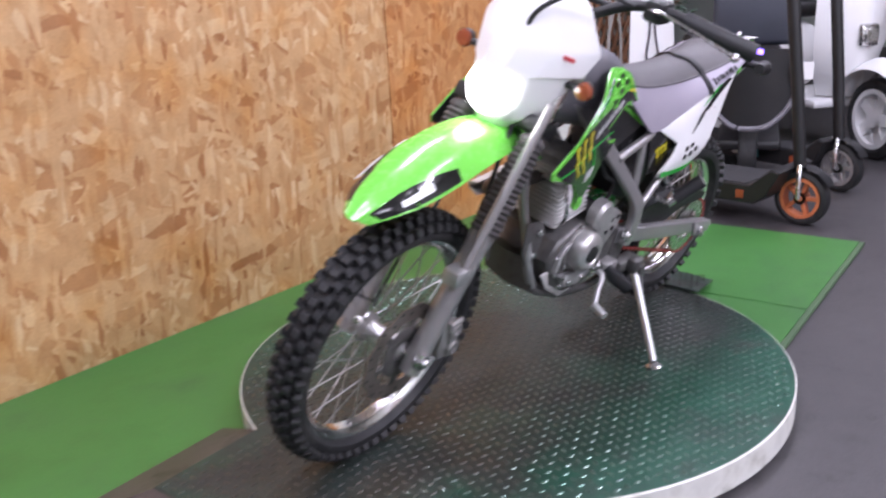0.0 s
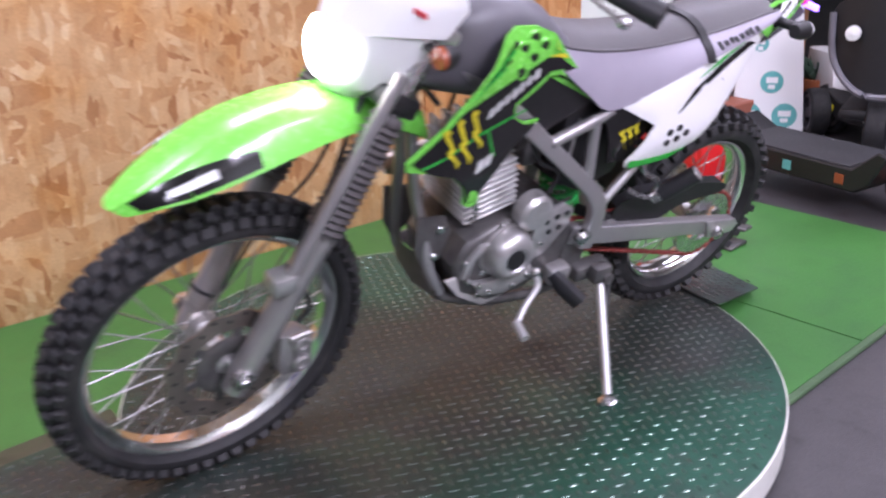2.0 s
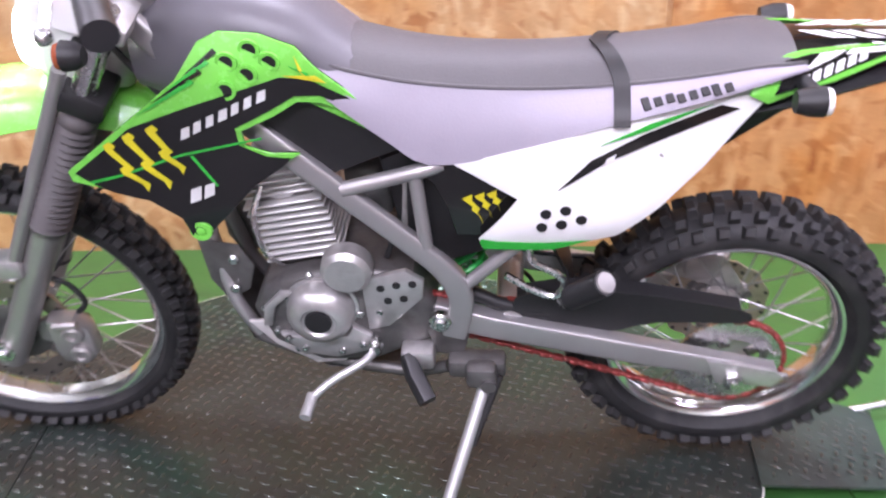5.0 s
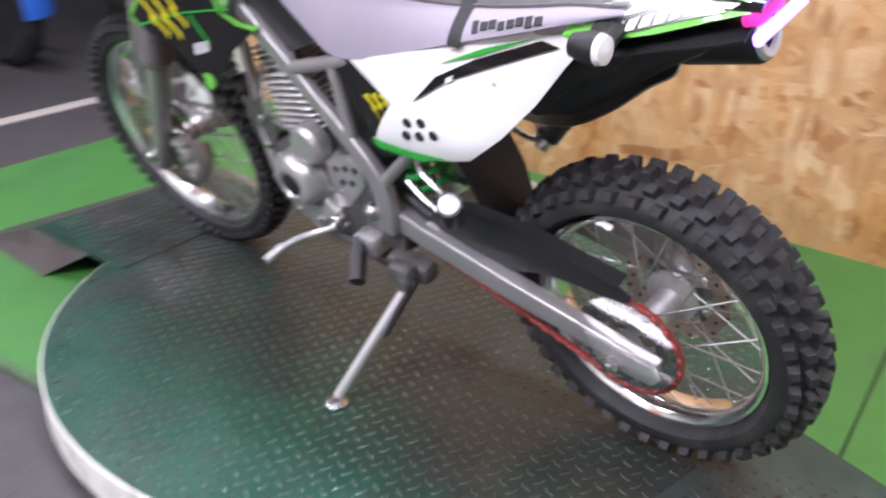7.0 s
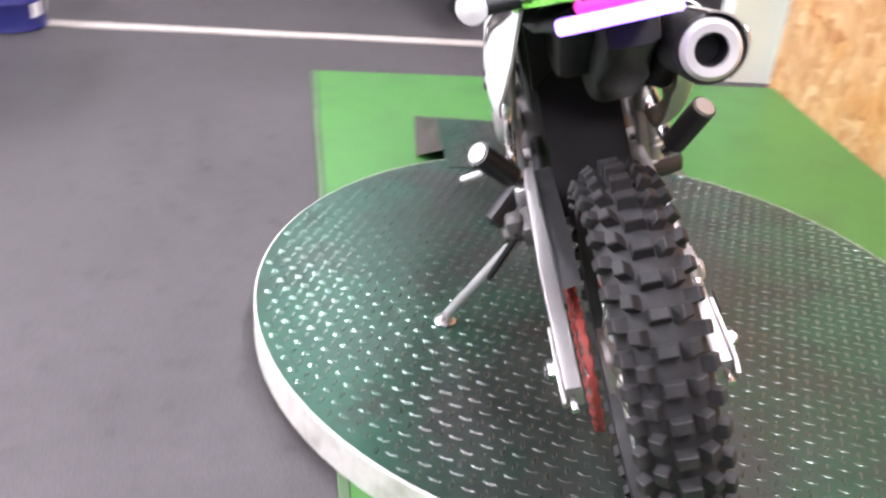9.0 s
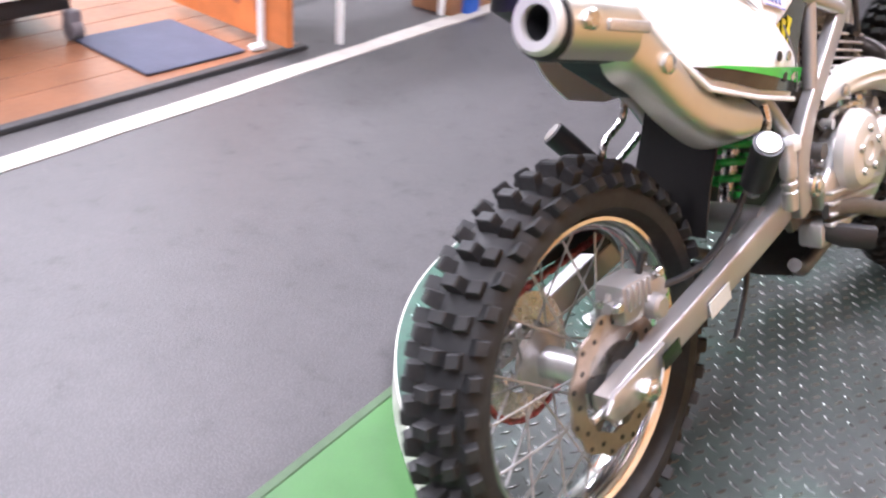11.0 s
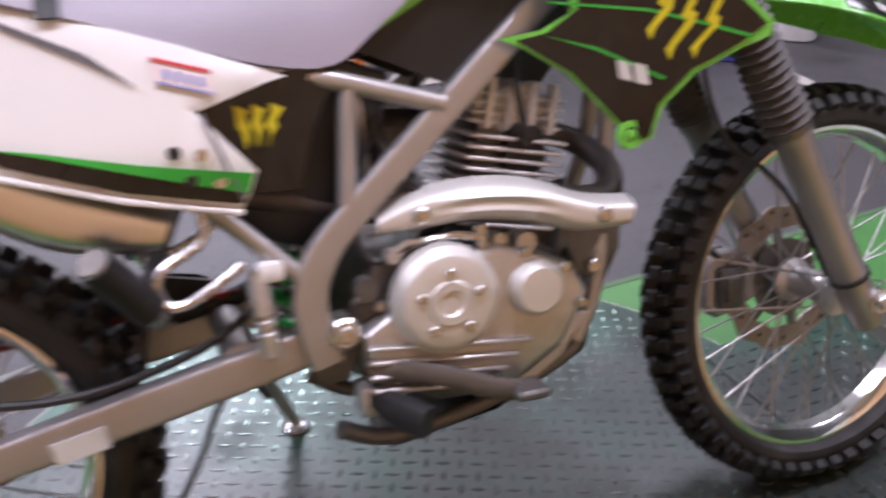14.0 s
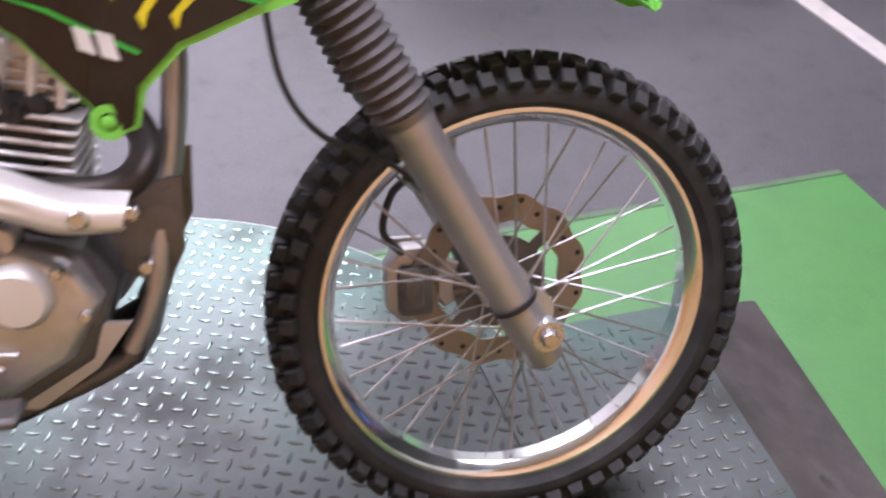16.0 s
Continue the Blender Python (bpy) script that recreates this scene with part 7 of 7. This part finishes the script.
    part("pot", lathe([(0, 0.07), (0.13, 0.09), (0.15, 0.095), (0.15, 0.08), (0.13, 0.001)], (0, 0, 0), (0, 0, 1), 24), BLACK_PL, lp)
    part("trunk", sweep([(0, 0, 0.12), (0.02, 0.01, 0.45), (0.0, 0.03, 0.8)], [0.012, 0.01, 0.007], 8), LATTICE, lp)
    for k in range(7):
        a = k * 0.9
        part("branch", sweep([(0.01, 0.02, 0.6 + 0.03 * k), (0.1 * math.cos(a), 0.1 * math.sin(a), 0.74 + 0.03 * k), (0.19 * math.cos(a), 0.19 * math.sin(a), 0.82 + 0.03 * k)], [0.006, 0.005, 0.003], 6), LATTICE, lp)
    verts, faces = [], []
    for k in range(260):
        a, e, q = rr.uniform(0, 6.28), rr.uniform(-0.5, 1.3), rr.uniform(0.06, 0.25)
        o = Vector((q * math.cos(a) * math.cos(e), q * math.sin(a) * math.cos(e), 0.86 + q * math.sin(e)))
        d = Vector((math.cos(a + rr.uniform(-0.8, 0.8)), math.sin(a + rr.uniform(-0.8, 0.8)), rr.uniform(-0.5, 0.6))).normalized()
        s = d.cross(Vector((rr.uniform(-0.3, 0.3), rr.uniform(-0.3, 0.3), 1))).normalized()
        ln, n = rr.uniform(0.04, 0.075), len(verts)
        verts += [o, o + d * ln * 0.5 + s * ln * 0.2 + V(0, 0, 0.006), o + d * ln, o + d * ln * 0.5 - s * ln * 0.2 + V(0, 0, 0.006), o + d * ln * 0.5 - V(0, 0, 0.002)]
        faces += [(n, n + 1, n + 4), (n + 1, n + 2, n + 4), (n + 2, n + 3, n + 4), (n + 3, n, n + 4)]
    me = bpy.data.meshes.new("leaves")
    me.from_pydata(verts, [], faces)
    me.materials.append(LEAF)
    crown = new("leaves", me)
    crown.parent = lp
    tagged(crown, "many small dark green leaves", kind="stuff")
    # hanging white board with teal rounds
    s = thing("sign_board", "tall white tapering board with round teal prints, standing on the floor", "sign", pose(-2.42, -1.03, FLOOR, 4, 0, -48))
    part("board", slab([(-0.165, 0.0), (0.165, 0.0), (0.12, 0.55), (0.1, 1.1), (0.0, 1.2), (-0.1, 1.1), (-0.12, 0.55)], -0.006, 0.006, 0.003, 1), WHITE_PL, s)
    for x, z, r in ((-0.075, 0.1, 0.055), (0.08, 0.1, 0.055), (-0.01, 0.25, 0.05), (0.05, 0.42, 0.035)):
        p = part("round_print", lathe([(0, r), (0.0015, r)], (x, 0.006, z), (0, 1, 0), 24), TEAL, s)
        part("print_bar", box(x - r * 0.5, x + r * 0.5, 0.0078, 0.0088, z - 0.004, z + 0.022), WHITE_PL, p)
        part("print_bar", box(x - r * 0.3, x + r * 0.3, 0.0078, 0.0088, z - 0.03, z - 0.012), WHITE_PL, p)
    part("strap", sweep(spline([(0.0, 0.012, 1.1), (-0.012, 0.014, 0.75), (-0.03, 0.016, 0.6), (0.0, 0.016, 0.55), (0.03, 0.016, 0.6), (0.012, 0.014, 0.75), (0.01, 0.012, 1.1)], 5), 0.006, 6), TANK_GREY, s)

    # small lifting stand left on the board behind the ramp
    j = thing("jack_stand", "small grey steel lever jack lying on the green board", "jack", pose(-1.06, -0.215, FLOOR + 0.012, 0, 0, 191))
    part("bar", sweep([(-0.16, 0, 0.02), (0.05, 0, 0.045), (0.16, 0, 0.055)], 0.008, 10), STEEL, j)
    part("base", merge(box(0.06, 0.16, -0.05, 0.05, 0.0, 0.012, 0.003, 1), box(0.07, 0.12, -0.012, 0.012, 0.01, 0.06, 0.003, 1)), ALU_DARK, j)
    part("pad", box(0.12, 0.17, -0.06, 0.06, 0.05, 0.062, 0.003, 1), ALU_DARK, j)


def build_left_things():
    # white counter on castors
    c = thing("counter", "white rolling counter cabinet with a dark base and castors", "cabinet", pose(-0.32, 2.47, FLOOR + 0.014, 0, 0, 4))
    part("body", box(-0.33, 0.33, 0.0, 0.5, 0.15, 0.95, 0.006, 2), WHITE_PL, c)
    part("plinth", box(-0.32, 0.32, 0.03, 0.48, 0.085, 0.148, 0.004, 1), BLACK_PL, c)
    for x in (-0.29, 0.29):
        for y in (-0.02, 0.44):
            w = part("castor", merge(rod((x - 0.02, y, 0.035), (x + 0.02, y, 0.035), 0.035, 16), box(x - 0.025, x + 0.025, y - 0.02, y + 0.02, 0.035, 0.1, 0.005, 1)), TANK_GREY, c)
    kick_scooter("kick_scooter", "black electric kick scooter parked on the wooden floor", pose(-1.70, 2.04, FLOOR + 0.014, 0, 0, 185), ALU, r=0.1)
    # orange perforated board stand and white legged stand
    b = thing("board_stand", "orange board stand with a white post on the wooden floor", "stand", pose(0.45, 2.0, FLOOR + 0.016, 0, 0, 2))
    part("board", box(-0.012, 0.012, -0.06, 0.6, 0.03, 0.75, 0.003, 1), RUST_WOOD, b)
    part("post", box(-0.034, -0.014, 0.05, 0.072, 0.0, 0.9, 0.004, 1), WHITE_PL, b)
    part("foot", box(-0.07, -0.013, 0.045, 0.077, 0.0, 0.02, 0.004, 1), WHITE_PL, b)
    for k in range(5):
        for q in range(4):
            part("mark", box(-0.0135, -0.012, 0.08 + k * 0.11, 0.11 + k * 0.11, 0.12 + q * 0.15, 0.17 + q * 0.15), BROWN_POT, b)
    t = thing("folding_table", "white-legged folding table beside the floor line", "table", pose(1.0, 2.05, FLOOR, 0, 0, 5))
    part("tabletop", box(-0.32, 0.32, -0.05, 0.5, 0.7, 0.73, 0.006, 1), WHITE_PL, t)
    for x in (-0.29, 0.29):
        for y in (-0.03, 0.46):
            part("leg", rod((x, y, 0), (x, y, 0.7), 0.014, 10), WHITE_PL, t)
    part("rail", rod((-0.29, 0.46, 0.12), (0.29, 0.46, 0.12), 0.012, 10), WHITE_PL, t)
    pb = thing("cardboard_tray", "pale brown cardboard tray on the floor", "box", pose(1.45, 2.12, FLOOR, 0, 0, 8))
    part("tray", box(-0.16, 0.16, -0.1, 0.1, 0, 0.09, 0.004, 1), LATTICE, pb)
    bb = thing("blue_box", "small bright blue box", "box", pose(1.42, 2.02, FLOOR, 0, 0, 8))
    part("body", box(-0.045, 0.045, -0.03, 0.03, 0, 0.17, 0.004, 1), BLUE_BRIGHT, bb)
    k = thing("oil_drum", "dark blue round oil can with printed patches", "can", pose(1.86, 1.94, FLOOR))
    part("body", lathe([(0, 0.13), (0.006, 0.135), (0.02, 0.13), (0.1, 0.13), (0.105, 0.133), (0.11, 0.13), (0.33, 0.13), (0.34, 0.135), (0.35, 0.13)], (0, 0, 0), (0, 0, 1), 36), BLUE_PAINT, k)
    for a, z, m in ((-1.9, 0.07, WHITE_PL), (-1.3, 0.07, WHITE_PL), (-1.65, 0.2, SILVER_DECAL), (-1.1, 0.24, RED_DECAL), (-2.3, 0.24, WHITE_PL)):
        part("print_patch", loft([[(0.1315 * math.cos(a + u), 0.1315 * math.sin(a + u), z + v) for v in (-0.02, 0.035)] for u in np.linspace(-0.18, 0.18, 5)]), m, k)
    w = thing("white_bucket", "translucent white plastic bucket", "bucket", pose(2.24, 2.06, FLOOR))
    part("body", lathe([(0, 0.1), (0.006, 0.108), (0.05, 0.11), (0.3, 0.125), (0.305, 0.135), (0.32, 0.135), (0.32, 0.12), (0.02, 0.1), (0.02, 0.001)], (0, 0, 0), (0, 0, 1), 32), LENS_CLEAR, w)
    cb = thing("cardboard_box", "pale cardboard box behind the cans", "box", pose(2.08, 2.3, FLOOR, 0, 0, 12))
    part("body", box(-0.12, 0.12, -0.1, 0.1, 0, 0.3, 0.004, 1), WHITE_LINE, cb)


def parked_motorcycle(at, paint, label, guard):
    m = thing("parked_motorcycle", label, "motorcycle", at, "parked motorcycles")
    for x in (0.62, -0.62):
        w = part("wheel", lathe([(-0.035, 0.22), (-0.05, 0.26), (-0.03, 0.295), (0, 0.3), (0.03, 0.295), (0.05, 0.26), (0.035, 0.22)], (x, 0, 0.3), (0, 1, 0), 40), RUBBER, m)
        part("rim", lathe([(-0.03, 0.2), (-0.03, 0.225), (0.03, 0.225), (0.03, 0.2)], (x, 0, 0.3), (0, 1, 0), 40, closed=True), ALU, w)
        sp = bmesh.new()
        for k in range(9):
            merge(sp, place(box(0.02, 0.21, -0.008, 0.008, -0.006, 0.006), Matrix.Translation((x, 0, 0.3)) @ Matrix.Rotation(k * 0.698, 4, "Y")))
        part("spokes", sp, ALU_DARK, w)
    for x, a0, a1 in ((-0.62, 55, 188), (0.62, 20, 130)):
        rows = []
        for k in range(15):
            an = radians(a0 + (a1 - a0) * k / 14)
            rows.append([(x + (0.325 + 0.02 * (1 - u * u)) * math.cos(an), 0.068 * u, 0.3 + (0.325 + 0.02 * (1 - u * u)) * math.sin(an)) for u in np.linspace(-1, 1, 7)])
        part("mudguard", thicken(loft(rows), 0.005), guard, m, "curved mudguard over the wheel")
    lamp = part("tail_lamp", box(-0.86, -0.80, -0.05, 0.05, 0.66, 0.72, 0.015, 2), RED_DECAL, m, "dull red tail lamp")
    part("lamp_bracket", merge(box(-0.82, -0.6, -0.03, 0.03, 0.62, 0.67, 0.01, 2), box(-0.84, -0.825, -0.06, 0.06, 0.5, 0.64, 0.004, 1)), BLACK_PL, lamp)
    for s in (1, -1):
        part("shock_absorber", merge(rod((-0.55, s * 0.13, 0.36), (-0.42, s * 0.13, 0.68), 0.014, 10), lathe([(0.06, 0.026), (0.27, 0.026)], (-0.55, s * 0.13, 0.36), (0.13, 0, 0.32), 14)), STEEL, m)
        part("turn_signal", merge(rod((-0.74, s * 0.03, 0.68), (-0.74, s * 0.15, 0.68), 0.008, 8), lathe([(0, 0.012), (0.012, 0.026), (0.04, 0.026), (0.048, 0.015)], (-0.72, s * 0.16, 0.68), (-1, 0, 0), 16)), LENS_ORANGE, m)
    part("engine", box(-0.2, 0.2, -0.14, 0.14, 0.28, 0.6, 0.05, 3), ALU_DARK, m)
    part("tank", lathe([(-0.25, 0.05), (-0.15, 0.13), (0.05, 0.16), (0.2, 0.13), (0.26, 0.05)], (0.1, 0, 0.75), (1, 0, 0.1), 24), paint, m)
    part("saddle", box(-0.65, -0.08, -0.13, 0.13, 0.7, 0.8, 0.04, 3), BLACK_PL, m)
    for s in (1, -1):
        part("fork_leg", rod((0.62, s * 0.09, 0.3), (0.38, s * 0.09, 0.95), 0.025, 12), ALU, m)
        part("swing_arm", sweep([(-0.15, s * 0.1, 0.38), (-0.62, s * 0.1, 0.3)], 0.022, 10), ALU_DARK, m)
    part("handlebar", rod((0.33, -0.36, 1.0), (0.33, 0.36, 1.0), 0.013, 10), BLACK_PL, m)
    part("headlamp", lathe([(0, 0.05), (0.06, 0.09), (0.12, 0.09), (0.13, 0.07)], (0.4, 0, 0.85), (1, 0, 0), 24), BLACK_PL, m)
    part("exhaust", sweep(spline([(0.2, -0.1, 0.5), (0.3, -0.13, 0.35), (0.0, -0.17, 0.25), (-0.7, -0.19, 0.35)], 5), 0.03, 12), ALU_DARK, m)
    part("side_stand", sweep([(-0.05, 0.1, 0.3), (0.0, 0.2, 0.03), (0.02, 0.235, 0.012)], [0.012, 0.012, 0.02], 8), BLACK_PL, m)
    part("frame", sweep(spline([(0.4, 0, 0.8), (0.3, 0, 0.4), (0.0, 0, 0.26), (-0.2, 0, 0.35), (-0.3, 0, 0.65), (0.35, 0, 0.75)], 5), 0.022, 10), BLACK_PL, m)
    return m


def build_front_things():
    parked_motorcycle(pose(3.25, 0.31, FLOOR, 0, 0, 8) @ pose(0, 0, 0, -8, 0, 0), TANK_GREY, "dark parked motorcycle with pale grey mudguards, beyond the floor line", FORK)
    parked_motorcycle(pose(3.6, -0.45, FLOOR, 0, 0, 8) @ pose(0, 0, 0, -8, 0, 0), BLUE_BRIGHT, "blue parked motorcycle with blue mudguards, beyond the floor line", BLUE_BRIGHT)
    parked_motorcycle(pose(2.75, -1.6, FLOOR, 0, 0, 195) @ pose(0, 0, 0, 8, 0, 0), LIME, "green parked motorcycle beyond the floor line", BLACK_PL)


build_room()
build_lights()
build_stand()
build_bike()
build_rear_things()
build_left_things()
build_front_things()
